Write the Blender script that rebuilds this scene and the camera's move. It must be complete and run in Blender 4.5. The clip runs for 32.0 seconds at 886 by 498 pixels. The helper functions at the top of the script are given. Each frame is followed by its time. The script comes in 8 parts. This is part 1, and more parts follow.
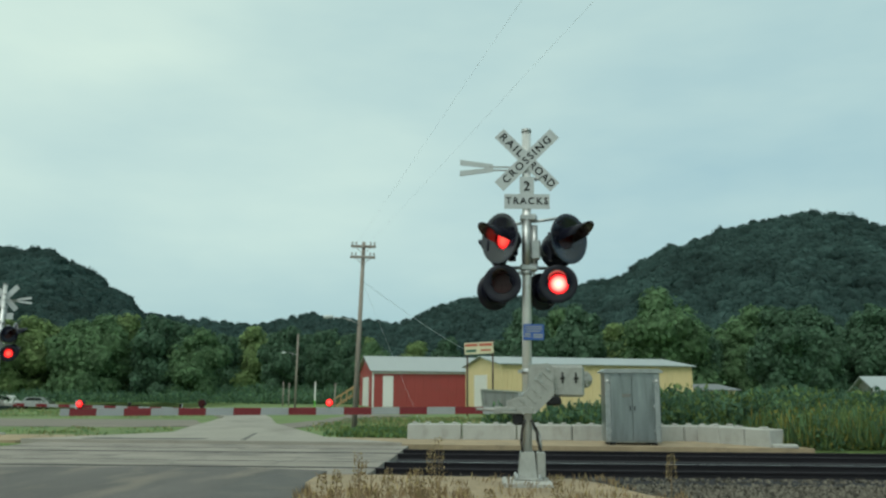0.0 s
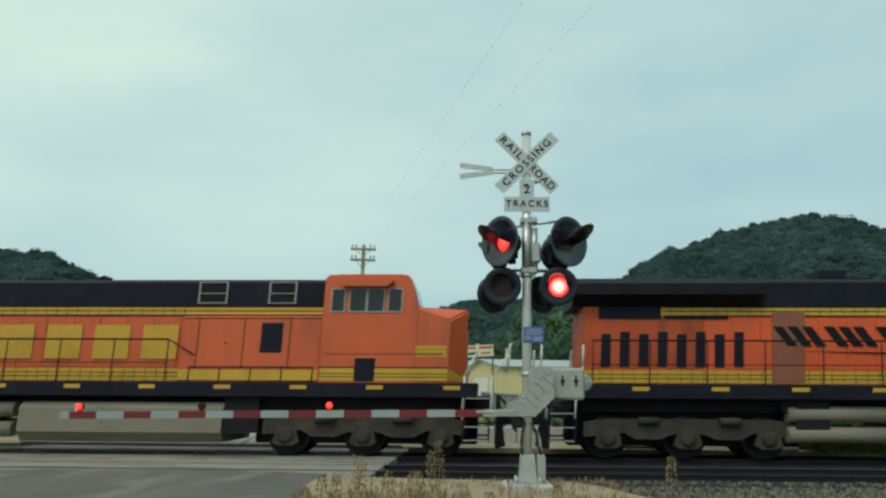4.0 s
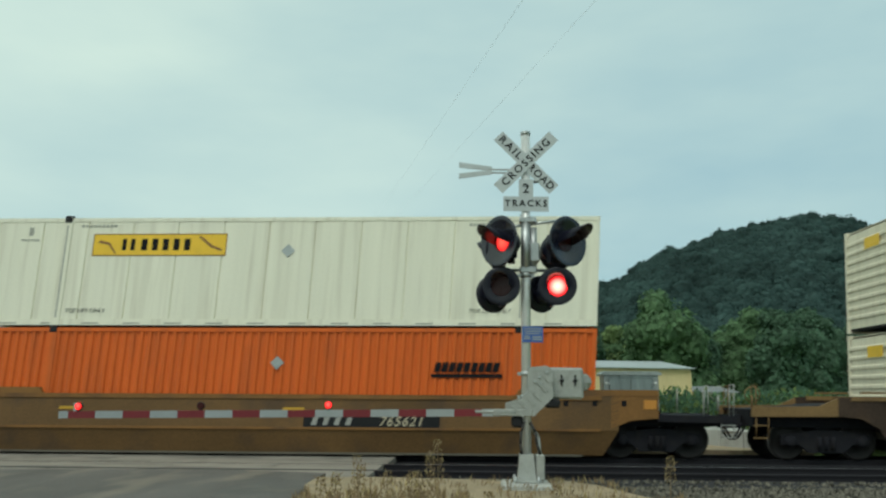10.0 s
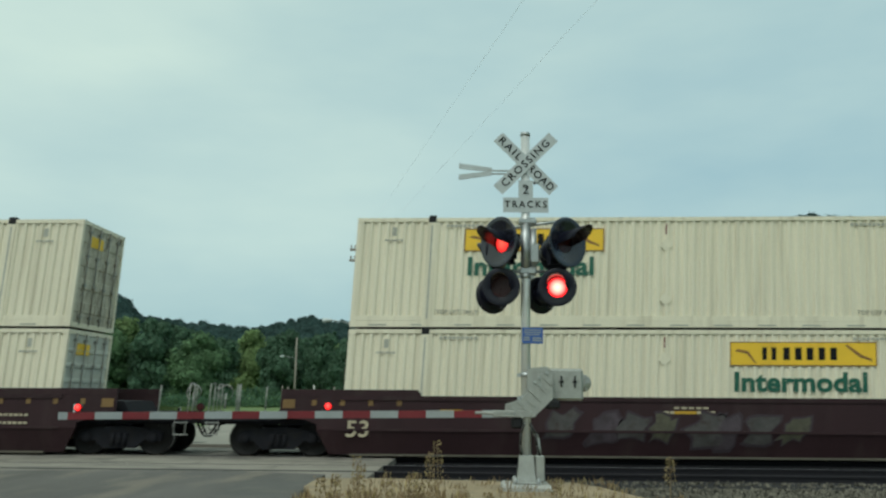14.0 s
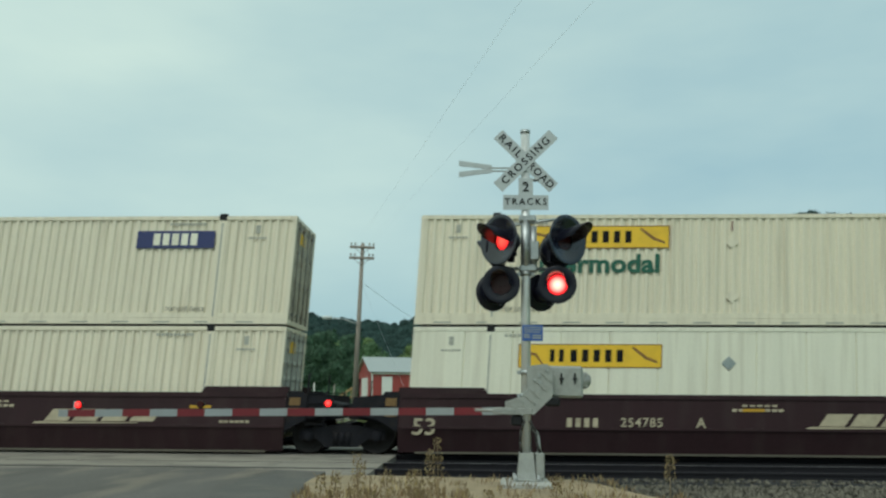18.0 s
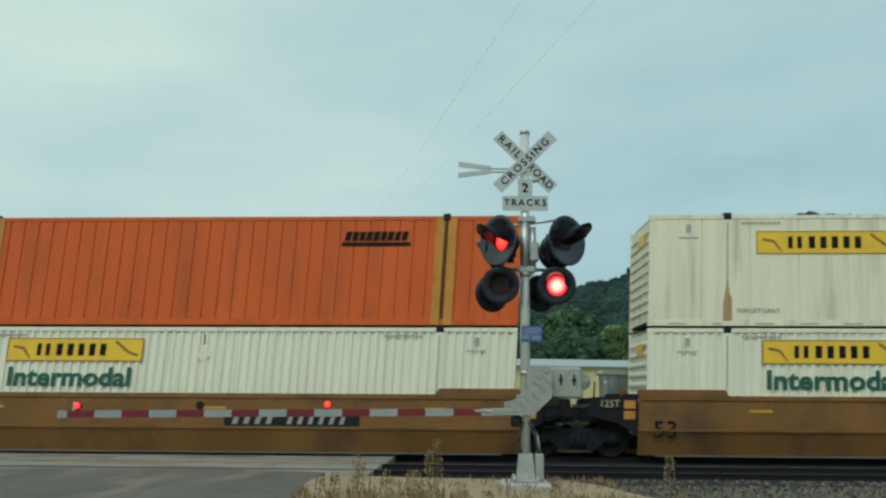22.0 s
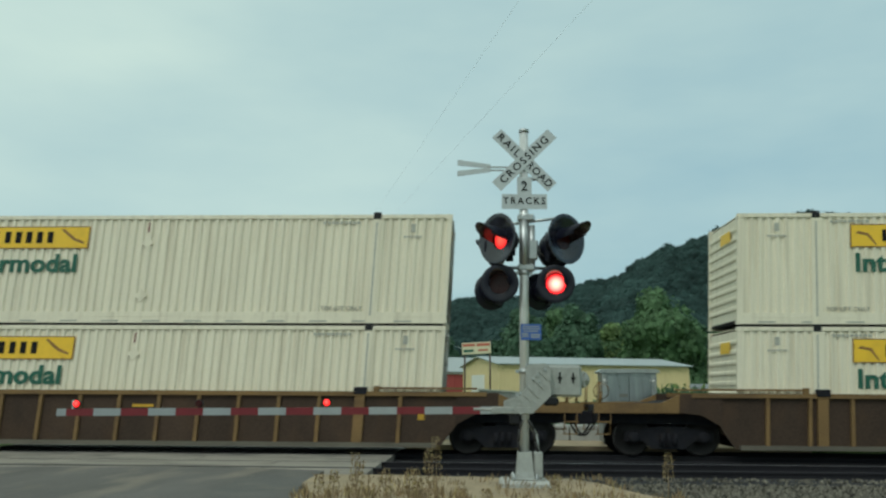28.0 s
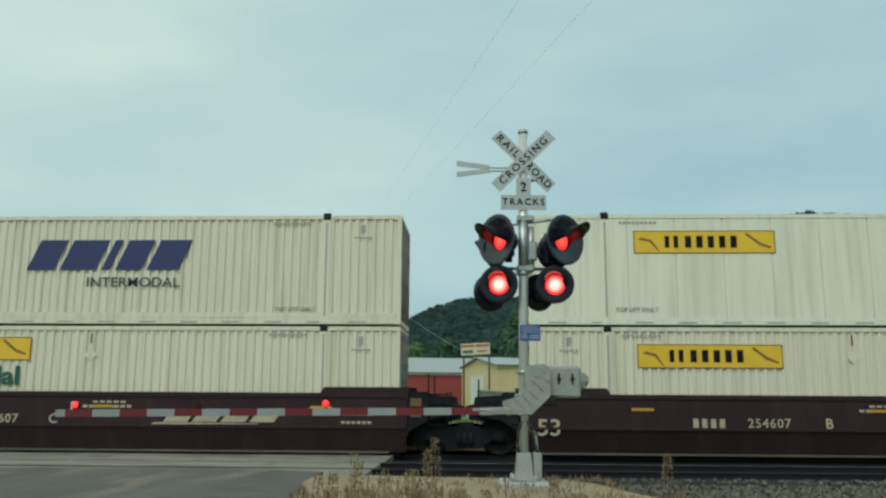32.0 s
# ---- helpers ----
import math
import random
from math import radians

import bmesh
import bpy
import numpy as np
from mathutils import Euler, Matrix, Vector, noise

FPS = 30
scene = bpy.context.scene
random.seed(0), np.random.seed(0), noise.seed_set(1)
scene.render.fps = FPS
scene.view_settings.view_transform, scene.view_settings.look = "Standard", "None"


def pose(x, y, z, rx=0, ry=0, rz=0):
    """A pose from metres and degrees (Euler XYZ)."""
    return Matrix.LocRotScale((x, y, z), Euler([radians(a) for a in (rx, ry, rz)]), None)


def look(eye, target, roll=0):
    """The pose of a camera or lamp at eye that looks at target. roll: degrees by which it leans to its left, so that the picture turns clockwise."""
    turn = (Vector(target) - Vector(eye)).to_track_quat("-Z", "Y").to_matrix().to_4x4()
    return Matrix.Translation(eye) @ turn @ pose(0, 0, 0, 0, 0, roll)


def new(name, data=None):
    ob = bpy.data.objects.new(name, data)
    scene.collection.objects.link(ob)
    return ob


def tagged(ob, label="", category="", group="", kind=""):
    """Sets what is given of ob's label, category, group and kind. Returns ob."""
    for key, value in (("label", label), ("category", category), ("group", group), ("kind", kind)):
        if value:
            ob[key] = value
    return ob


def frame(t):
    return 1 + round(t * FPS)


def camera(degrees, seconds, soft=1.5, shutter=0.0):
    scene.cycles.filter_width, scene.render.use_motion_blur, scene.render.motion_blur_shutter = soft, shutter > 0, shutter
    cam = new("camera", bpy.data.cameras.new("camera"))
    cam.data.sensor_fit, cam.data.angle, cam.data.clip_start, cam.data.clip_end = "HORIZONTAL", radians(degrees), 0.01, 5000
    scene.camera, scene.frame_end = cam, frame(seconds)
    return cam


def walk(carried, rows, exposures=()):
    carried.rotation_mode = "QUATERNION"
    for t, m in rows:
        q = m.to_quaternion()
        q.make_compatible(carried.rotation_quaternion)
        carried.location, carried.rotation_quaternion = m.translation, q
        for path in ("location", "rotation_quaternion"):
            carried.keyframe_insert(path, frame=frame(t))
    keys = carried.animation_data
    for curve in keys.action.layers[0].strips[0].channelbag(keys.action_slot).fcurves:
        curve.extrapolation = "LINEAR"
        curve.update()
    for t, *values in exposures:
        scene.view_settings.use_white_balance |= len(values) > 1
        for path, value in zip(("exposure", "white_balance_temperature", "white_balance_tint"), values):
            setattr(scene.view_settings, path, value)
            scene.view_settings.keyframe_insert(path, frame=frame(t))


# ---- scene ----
# The eye sits in a stopped car; x runs along the rails, y across them, z = 0 is the rail top.
EYE = (0.0, 0.0, 1.5)
cam = camera(57.6, 32.0, soft=2.4, shutter=0.95)
# the phone reads its picture line by line from the top
scene.cycles.rolling_shutter_type, scene.cycles.rolling_shutter_duration = "TOP", 0.05
# seconds, turn to the left, tilt upwards (degrees): the small sway of the phone
SWAY = [
    (0, 2.663, 9.997), (0.5, 2.663, 10.058), (1, 2.663, 10.196), (1.5, 2.663, 10.150), (2, 2.647, 10.120),
    (2.5, 2.663, 10.243), (4.5, 2.663, 10.180), (5, 2.616, 10.180), (5.5, 2.663, 10.180), (6, 2.663, 10.089),
    (6.5, 2.647, 10.089), (7, 2.600, 10.180), (7.5, 2.600, 10.243), (8, 2.600, 10.227), (8.5, 2.615, 10.180),
    (9, 2.600, 10.180), (9.5, 2.600, 10.289), (10, 2.600, 10.165), (10.5, 2.663, 10.120), (11, 2.615, 10.120),
    (11.5, 2.600, 10.120), (12, 2.600, 10.243), (12.5, 2.600, 10.243), (13, 2.600, 10.180), (13.5, 2.600, 10.243),
    (14, 2.585, 10.243), (14.5, 2.540, 10.243), (15, 2.600, 10.180), (15.5, 2.600, 10.120), (17.5, 2.540, 10.105),
    (18, 2.585, 10.058), (18.5, 2.540, 10.120), (19, 2.570, 10.090), (19.5, 2.540, 10.058), (20, 2.570, 10.058),
    (20.5, 2.540, 9.997), (21, 2.540, 10.120), (21.5, 2.540, 10.075), (22, 2.540, 10.120), (22.5, 2.525, 10.120),
    (23, 2.509, 10.028), (23.5, 2.524, 10.105), (24, 2.478, 10.058), (24.5, 2.478, 10.058), (26.5, 2.478, 9.997),
    (27, 2.478, 9.997), (27.5, 2.447, 9.997), (28, 2.478, 9.997), (28.5, 2.478, 9.935), (29, 2.478, 10.074),
    (29.5, 2.478, 10.120), (30, 2.416, 10.120), (30.5, 2.416, 10.150), (31, 2.416, 10.074), (31.5, 2.416, 10.120),
    (32, 2.416, 10.058),
]
walk(cam, [(t, pose(*EYE, 0, 0, turn) @ pose(0, 0, 0, 90 + tilt) @ pose(0, 0, 0, 0, 0, 0.33)) for t, turn, tilt in SWAY],
     exposures=[(0, 0.0, 6050, 5), (6, 0.0, 6050, 5), (7, -0.08, 6040, 5), (8.5, -0.02, 6030, 5), (13, -0.1, 5980, 5), (20, -0.10, 5900, 5), (24, -0.14, 5900, 5), (32, -0.14, 5900, 5)])

# ---- sky and sun: a bright overcast day, the sun high behind thin cloud ----
world = bpy.data.worlds.new("overcast_sky")
scene.world = world
world.use_nodes = True
wn, wl = world.node_tree.nodes, world.node_tree.links
wn.clear()
w_out, w_bg = wn.new("ShaderNodeOutputWorld"), wn.new("ShaderNodeBackground")
sky = wn.new("ShaderNodeTexSky")
sky.sky_type, sky.sun_disc, sky.sun_elevation, sky.sun_rotation = "NISHITA", False, radians(52), radians(205)
sky.air_density, sky.dust_density = 1.0, 3.0
w_co = wn.new("ShaderNodeTexCoord")
w_map = wn.new("ShaderNodeMapping")
w_map.inputs["Scale"].default_value = (1.0, 1.0, 3.0)
w_noise = wn.new("ShaderNodeTexNoise")
w_noise.inputs["Scale"].default_value, w_noise.inputs["Detail"].default_value = 1.7, 5.0
w_ramp = wn.new("ShaderNodeValToRGB")
w_ramp.color_ramp.elements[0].position, w_ramp.color_ramp.elements[1].position = 0.30, 0.95
w_ramp.color_ramp.elements[0].color = (3.0, 5.0, 5.65, 1)
w_ramp.color_ramp.elements[1].color = (9.0, 10.1, 8.1, 1)
w_mix = wn.new("ShaderNodeMix")
w_mix.data_type = "RGBA"
w_mix.inputs["Factor"].default_value = 0.86
wl.new(w_co.outputs["Generated"], w_map.inputs["Vector"])
wl.new(w_map.outputs["Vector"], w_noise.inputs["Vector"])
w_dot = wn.new("ShaderNodeVectorMath")
w_dot.operation = "DOT_PRODUCT"
w_dot.inputs[1].default_value = (-0.42, -0.20, 1.05)
w_sum = wn.new("ShaderNodeMath")
w_sum.operation = "MULTIPLY_ADD"
w_sum.inputs[1].default_value = 0.55
wl.new(w_co.outputs["Generated"], w_dot.inputs[0])
wl.new(w_dot.outputs["Value"], w_sum.inputs[0])
w_flat = wn.new("ShaderNodeMath")
w_flat.operation = "MULTIPLY_ADD"
w_flat.inputs[1].default_value, w_flat.inputs[2].default_value = 0.70, 0.145
wl.new(w_noise.outputs["Fac"], w_flat.inputs[0])
wl.new(w_flat.outputs[0], w_sum.inputs[2])
wl.new(w_sum.outputs[0], w_ramp.inputs["Fac"])
wl.new(sky.outputs["Color"], w_mix.inputs["A"])
wl.new(w_ramp.outputs["Color"], w_mix.inputs["B"])
wl.new(w_mix.outputs["Result"], w_bg.inputs["Color"])
w_bg.inputs["Strength"].default_value = 0.1
wl.new(w_bg.outputs["Background"], w_out.inputs["Surface"])

sun = new("sun", bpy.data.lights.new("sun", "SUN"))
sun.data.energy, sun.data.angle, sun.data.color = 1.2, radians(25), (1.0, 0.95, 0.86)
sun.matrix_world = look((-20, -45, 60), (0, 0, 0))


# ---- materials ----
def mat(name, col, rough=0.6, metal=0.0, var=0.18, scale=2.0, fine=30.0, bump=0.15, dirt=None, amount=0.35, stretch=(1, 1, 1), island=0.0, emit=None, spec=0.5):
    """A surface with broad stains, fine grain and relief; dirt: a second colour in patches drawn out by stretch."""
    m = bpy.data.materials.new(name)
    m.use_nodes = True
    n, l = m.node_tree.nodes, m.node_tree.links
    b = n["Principled BSDF"]
    b.inputs["Metallic"].default_value = metal
    b.inputs["Specular IOR Level"].default_value = spec
    co, info = n.new("ShaderNodeTexCoord"), n.new("ShaderNodeObjectInfo")
    off = n.new("ShaderNodeVectorMath")
    off.operation = "SCALE"
    off.inputs[0].default_value = (31.7, 17.3, 23.9)
    l.new(info.outputs["Random"], off.inputs["Scale"])
    add = n.new("ShaderNodeVectorMath")
    l.new(co.outputs["Object"], add.inputs[0])
    l.new(off.outputs["Vector"], add.inputs[1])
    mp = n.new("ShaderNodeMapping")
    mp.inputs["Scale"].default_value = stretch
    l.new(add.outputs["Vector"], mp.inputs["Vector"])
    big, small = n.new("ShaderNodeTexNoise"), n.new("ShaderNodeTexNoise")
    big.inputs["Scale"].default_value, big.inputs["Detail"].default_value = scale, 6
    small.inputs["Scale"].default_value, small.inputs["Detail"].default_value = fine, 3
    l.new(mp.outputs["Vector"], big.inputs["Vector"])
    l.new(add.outputs["Vector"], small.inputs["Vector"])
    ramp = n.new("ShaderNodeValToRGB")
    lo, hi = [max(0.0, c * (1 - var)) for c in col], [min(1.0, c * (1 + var)) for c in col]
    ramp.color_ramp.elements[0].position, ramp.color_ramp.elements[1].position = 0.3, 0.7
    ramp.color_ramp.elements[0].color, ramp.color_ramp.elements[1].color = (*lo, 1), (*hi, 1)
    blend = n.new("ShaderNodeMath")
    blend.operation = "MULTIPLY_ADD"
    blend.inputs[1].default_value = 0.4
    l.new(small.outputs["Fac"], blend.inputs[0])
    half = n.new("ShaderNodeMath")
    half.operation = "MULTIPLY"
    half.inputs[1].default_value = 0.6
    l.new(big.outputs["Fac"], half.inputs[0])
    l.new(half.outputs[0], blend.inputs[2])
    l.new(blend.outputs[0], ramp.inputs["Fac"])
    colour = ramp.outputs["Color"]
    if dirt:
        cut = n.new("ShaderNodeMapRange")
        cut.inputs["From Min"].default_value, cut.inputs["From Max"].default_value = 0.5, 0.78
        cut.inputs["To Max"].default_value = amount
        patch = n.new("ShaderNodeTexNoise")
        patch.inputs["Scale"].default_value, patch.inputs["Detail"].default_value = scale * 1.7, 8
        l.new(mp.outputs["Vector"], patch.inputs["Vector"])
        l.new(patch.outputs["Fac"], cut.inputs["Value"])
        mx = n.new("ShaderNodeMix")
        mx.data_type = "RGBA"
        mx.inputs["B"].default_value = (*dirt, 1)
        l.new(cut.outputs["Result"], mx.inputs["Factor"])
        l.new(colour, mx.inputs["A"])
        colour = mx.outputs["Result"]
    if island:
        geo = n.new("ShaderNodeNewGeometry")
        hsv = n.new("ShaderNodeHueSaturation")
        rng = n.new("ShaderNodeMapRange")
        rng.inputs["To Min"].default_value, rng.inputs["To Max"].default_value = 1 - island, 1 + island
        l.new(geo.outputs["Random Per Island"], rng.inputs["Value"])
        l.new(rng.outputs["Result"], hsv.inputs["Value"])
        l.new(colour, hsv.inputs["Color"])
        colour = hsv.outputs["Color"]
    l.new(colour, b.inputs["Base Color"])
    rr = n.new("ShaderNodeMapRange")
    rr.inputs["To Min"].default_value, rr.inputs["To Max"].default_value = max(0.03, rough - 0.12), min(1, rough + 0.12)
    l.new(big.outputs["Fac"], rr.inputs["Value"])
    l.new(rr.outputs["Result"], b.inputs["Roughness"])
    if bump:
        bp = n.new("ShaderNodeBump")
        bp.inputs["Strength"].default_value, bp.inputs["Distance"].default_value = bump, 0.01
        l.new(small.outputs["Fac"], bp.inputs["Height"])
        l.new(bp.outputs["Normal"], b.inputs["Normal"])
    if emit:
        b.inputs["Emission Color"].default_value = (*emit[:3], 1)
        b.inputs["Emission Strength"].default_value = emit[3]
    return m


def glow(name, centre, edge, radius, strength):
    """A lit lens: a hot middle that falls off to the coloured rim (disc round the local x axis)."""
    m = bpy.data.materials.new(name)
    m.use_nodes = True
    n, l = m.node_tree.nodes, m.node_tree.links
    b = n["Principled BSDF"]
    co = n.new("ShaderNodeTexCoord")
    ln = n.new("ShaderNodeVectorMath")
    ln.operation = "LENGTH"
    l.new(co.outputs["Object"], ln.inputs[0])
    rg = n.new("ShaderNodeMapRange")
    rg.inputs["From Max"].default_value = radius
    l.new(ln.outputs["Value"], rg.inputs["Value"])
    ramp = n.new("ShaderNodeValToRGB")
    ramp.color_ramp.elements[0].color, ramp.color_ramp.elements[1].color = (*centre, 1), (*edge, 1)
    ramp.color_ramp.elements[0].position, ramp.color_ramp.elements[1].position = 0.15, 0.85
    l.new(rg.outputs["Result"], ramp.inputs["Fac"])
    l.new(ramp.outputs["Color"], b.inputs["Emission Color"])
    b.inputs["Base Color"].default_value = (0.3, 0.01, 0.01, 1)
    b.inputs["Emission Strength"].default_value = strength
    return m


def let_through(m, share):
    """Adds a share of light shining through thin leaves; on wires it brightens the dark underside."""
    n, l = m.node_tree.nodes, m.node_tree.links
    out, b = n["Material Output"], n["Principled BSDF"]
    t, mx = n.new("ShaderNodeBsdfTranslucent"), n.new("ShaderNodeMixShader")
    mx.inputs["Fac"].default_value = share
    l.new(b.inputs["Base Color"].links[0].from_socket, t.inputs["Color"])
    l.new(b.outputs["BSDF"], mx.inputs[1])
    l.new(t.outputs["BSDF"], mx.inputs[2])
    l.new(mx.outputs["Shader"], out.inputs["Surface"])


RUST, GRIME = (0.22, 0.09, 0.03), (0.13, 0.115, 0.09)
M = {}
M["asphalt"] = mat("asphalt", (0.095, 0.089, 0.084), 0.9, var=0.4, scale=0.6, fine=60, bump=0.5, dirt=(0.235, 0.20, 0.155), amount=0.75, stretch=(1.5, 0.45, 1))
M["tar"] = mat("dark_tar_patch", (0.085, 0.083, 0.080), 0.88, var=0.3, scale=1.2, fine=60, bump=0.4, dirt=(0.14, 0.125, 0.105), amount=0.7)
M["old_road"] = mat("worn_concrete_road", (0.27, 0.255, 0.22), 0.9, var=0.22, scale=0.35, fine=40, bump=0.4, dirt=(0.13, 0.12, 0.105), amount=0.75, stretch=(1, 0.5, 1))
M["panel"] = mat("crossing_panel", (0.225, 0.205, 0.178), 0.9, var=0.4, scale=0.7, fine=40, bump=0.4, dirt=(0.075, 0.07, 0.066), amount=0.9, stretch=(0.6, 1.4, 1))
M["grass"] = mat("grass", (0.108, 0.165, 0.048), 0.95, var=0.4, scale=0.25, fine=9, bump=0.6, dirt=(0.15, 0.15, 0.07), amount=0.45)
M["dirtlane"] = mat("dark_gravel_lane", (0.16, 0.142, 0.12), 0.95, var=0.25, scale=0.5, fine=25, bump=0.5, dirt=(0.23, 0.2, 0.16), amount=0.6, stretch=(0.4, 1.5, 1))
M["sand"] = mat("sandy_gravel", (0.30, 0.235, 0.148), 0.95, var=0.3, scale=1.3, fine=30, bump=0.9, dirt=(0.17, 0.135, 0.09), amount=0.7)
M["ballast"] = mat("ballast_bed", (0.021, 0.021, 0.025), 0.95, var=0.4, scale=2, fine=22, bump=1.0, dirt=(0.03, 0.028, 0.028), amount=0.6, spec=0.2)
M["stone"] = mat("ballast_stone", (0.098, 0.090, 0.073), 0.9, var=0.25, scale=6, fine=60, bump=0.3, island=0.78, spec=0.2)
M["rail"] = mat("rail_steel", (0.020, 0.019, 0.023), 0.8, 0.1, var=0.3, scale=2, stretch=(0.2, 1, 1), spec=0.2)
M["railhead"] = mat("polished_railhead", (0.45, 0.45, 0.44), 0.3, 0.95, var=0.15, scale=3, stretch=(0.1, 2, 1), bump=0.03)
M["tie"] = mat("creosoted_tie", (0.014, 0.012, 0.012), 0.9, var=0.3, scale=5, stretch=(1, 0.3, 1), bump=0.5, spec=0.2)
M["galv"] = mat("galvanised_steel", (0.40, 0.42, 0.42), 0.4, 0.8, var=0.2, scale=5, fine=50, bump=0.08, dirt=(0.24, 0.25, 0.25), amount=0.6)
M["cabinet"] = mat("brushed_galvanised_sheet", (0.29, 0.315, 0.32), 0.32, 0.85, var=0.3, scale=1.6, fine=40, bump=0.06, dirt=(0.17, 0.18, 0.185), amount=0.7, stretch=(3, 3, 0.35))
M["alu"] = mat("silver_paint", (0.33, 0.34, 0.32), 0.5, 0.35, var=0.12, scale=5, dirt=(0.2, 0.2, 0.185), amount=0.5)
M["sign"] = mat("reflective_sheet", (0.43, 0.465, 0.475), 0.5, var=0.06, scale=3, bump=0.03, dirt=(0.32, 0.34, 0.34), amount=0.3)
M["black"] = mat("black_paint", (0.007, 0.007, 0.009), 0.5, var=0.3, scale=4, bump=0.05, spec=0.3)
M["ink"] = mat("black_ink", (0.008, 0.008, 0.010), 0.7, var=0.2, scale=4, bump=0.0, spec=0.15)
M["hood"] = mat("black_visor", (0.0065, 0.007, 0.016), 0.36, var=0.3, scale=6, bump=0.03, spec=0.32)
# inside of the visor: black lifted and reddened to strengthen the lamp's glow
M["hoodin"] = mat("red_glow_satin_inside", (0.040, 0.030, 0.034), 0.28, var=0.2, scale=6, bump=0.0, spec=0.7)
M["dish"] = mat("weathered_black_plate", (0.0075, 0.0085, 0.020), 0.26, var=0.35, scale=3, bump=0.02, dirt=(0.016, 0.017, 0.022), amount=0.6, spec=0.75)
M["mast"] = mat("bright_galvanised_mast", (0.60, 0.62, 0.61), 0.32, 0.35, var=0.15, scale=4, fine=50, bump=0.04, dirt=(0.34, 0.35, 0.34), amount=0.5, stretch=(1, 1, 0.3))
M["redstripe"] = mat("red_reflective_stripe", (0.135, 0.006, 0.012), 0.5, var=0.12, scale=4, bump=0.03, dirt=(0.16, 0.02, 0.02), amount=0.4)
M["whitestripe"] = mat("white_reflective_stripe", (0.27, 0.295, 0.30), 0.5, var=0.08, scale=4, bump=0.03, dirt=(0.2, 0.2, 0.2), amount=0.4)
M["bluesign"] = mat("blue_sign", (0.03, 0.09, 0.33), 0.5, var=0.08, scale=5, bump=0.02)
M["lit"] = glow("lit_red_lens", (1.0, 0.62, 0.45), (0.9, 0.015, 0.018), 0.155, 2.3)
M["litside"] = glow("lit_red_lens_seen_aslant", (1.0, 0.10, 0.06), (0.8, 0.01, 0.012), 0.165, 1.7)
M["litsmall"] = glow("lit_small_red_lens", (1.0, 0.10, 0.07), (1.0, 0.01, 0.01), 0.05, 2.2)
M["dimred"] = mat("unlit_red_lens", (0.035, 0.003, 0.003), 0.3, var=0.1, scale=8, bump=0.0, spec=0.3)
M["concrete"] = mat("concrete_block", (0.38, 0.385, 0.36), 0.9, var=0.14, scale=2, fine=35, bump=0.3, dirt=(0.24, 0.23, 0.2), amount=0.6, stretch=(1, 1, 0.6))
M["white"] = mat("cream_white_paint", (0.73, 0.675, 0.53), 0.55, var=0.08, scale=0.8, fine=20, bump=0.05, dirt=(0.40, 0.34, 0.235), amount=0.5, stretch=(5, 5, 0.2))
M["white2"] = mat("cool_white_paint", (0.77, 0.75, 0.615), 0.5, var=0.07, scale=0.8, fine=20, bump=0.05, dirt=(0.44, 0.39, 0.29), amount=0.45, stretch=(4, 4, 0.2))
M["white3"] = mat("yellowed_dirty_white_paint", (0.77, 0.72, 0.56), 0.55, var=0.12, scale=0.8, fine=20, bump=0.05, dirt=(0.40, 0.33, 0.22), amount=0.65, stretch=(3, 3, 0.25))
M["orangeend"] = mat("sooty_orange_end_wall", (0.36, 0.085, 0.024), 0.6, var=0.25, scale=1.2, fine=20, bump=0.05, dirt=(0.12, 0.05, 0.025), amount=0.85, stretch=(1.5, 1.5, 0.5), spec=0.25)
M["orange"] = mat("faded_orange_paint", (0.60, 0.112, 0.022), 0.55, var=0.14, scale=0.9, fine=20, bump=0.05, dirt=(0.30, 0.085, 0.03), amount=0.6, stretch=(1.8, 1.8, 0.3), spec=0.25)
M["ochre"] = mat("ochre_post_paint", (0.52, 0.23, 0.045), 0.6, var=0.2, scale=1.5, bump=0.05, dirt=(0.28, 0.11, 0.035), amount=0.6, spec=0.25)
M["orange2"] = mat("deep_orange_paint", (0.62, 0.122, 0.018), 0.5, var=0.12, scale=0.9, fine=20, bump=0.05, dirt=(0.32, 0.085, 0.028), amount=0.55, stretch=(2.5, 2.5, 0.3), spec=0.25)
M["orange3"] = mat("red_orange_paint", (0.60, 0.10, 0.028), 0.5, var=0.12, scale=0.9, fine=20, bump=0.05, dirt=(0.32, 0.075, 0.03), amount=0.55, stretch=(2.5, 2.5, 0.3), spec=0.25)
M["navy"] = mat("navy_paint", (0.007, 0.026, 0.085), 0.45, var=0.2, scale=1, fine=20, bump=0.05, dirt=(0.018, 0.045, 0.10), amount=0.4, stretch=(2, 2, 0.3), spec=0.22)
M["greybox"] = mat("grey_paint", (0.16, 0.16, 0.145), 0.6, var=0.12, scale=1, fine=20, bump=0.05, dirt=(0.09, 0.085, 0.075), amount=0.5, stretch=(2, 2, 0.3))
M["door"] = mat("weathered_door", (0.46, 0.42, 0.33), 0.7, var=0.35, scale=2.0, fine=20, bump=0.1, dirt=(0.05, 0.033, 0.022), amount=0.95, stretch=(2.4, 2.4, 0.8))
M["doorpale"] = mat("pale_door_paint", (0.50, 0.50, 0.44), 0.6, var=0.15, scale=1.5, fine=20, bump=0.08, dirt=(0.22, 0.20, 0.17), amount=0.6, stretch=(1.2, 1.2, 1.6))
M["dooror"] = mat("rusty_orange_door", (0.20, 0.055, 0.02), 0.7, var=0.3, scale=1.6, fine=20, bump=0.1, dirt=(0.05, 0.035, 0.03), amount=0.8, stretch=(2, 2, 0.4))
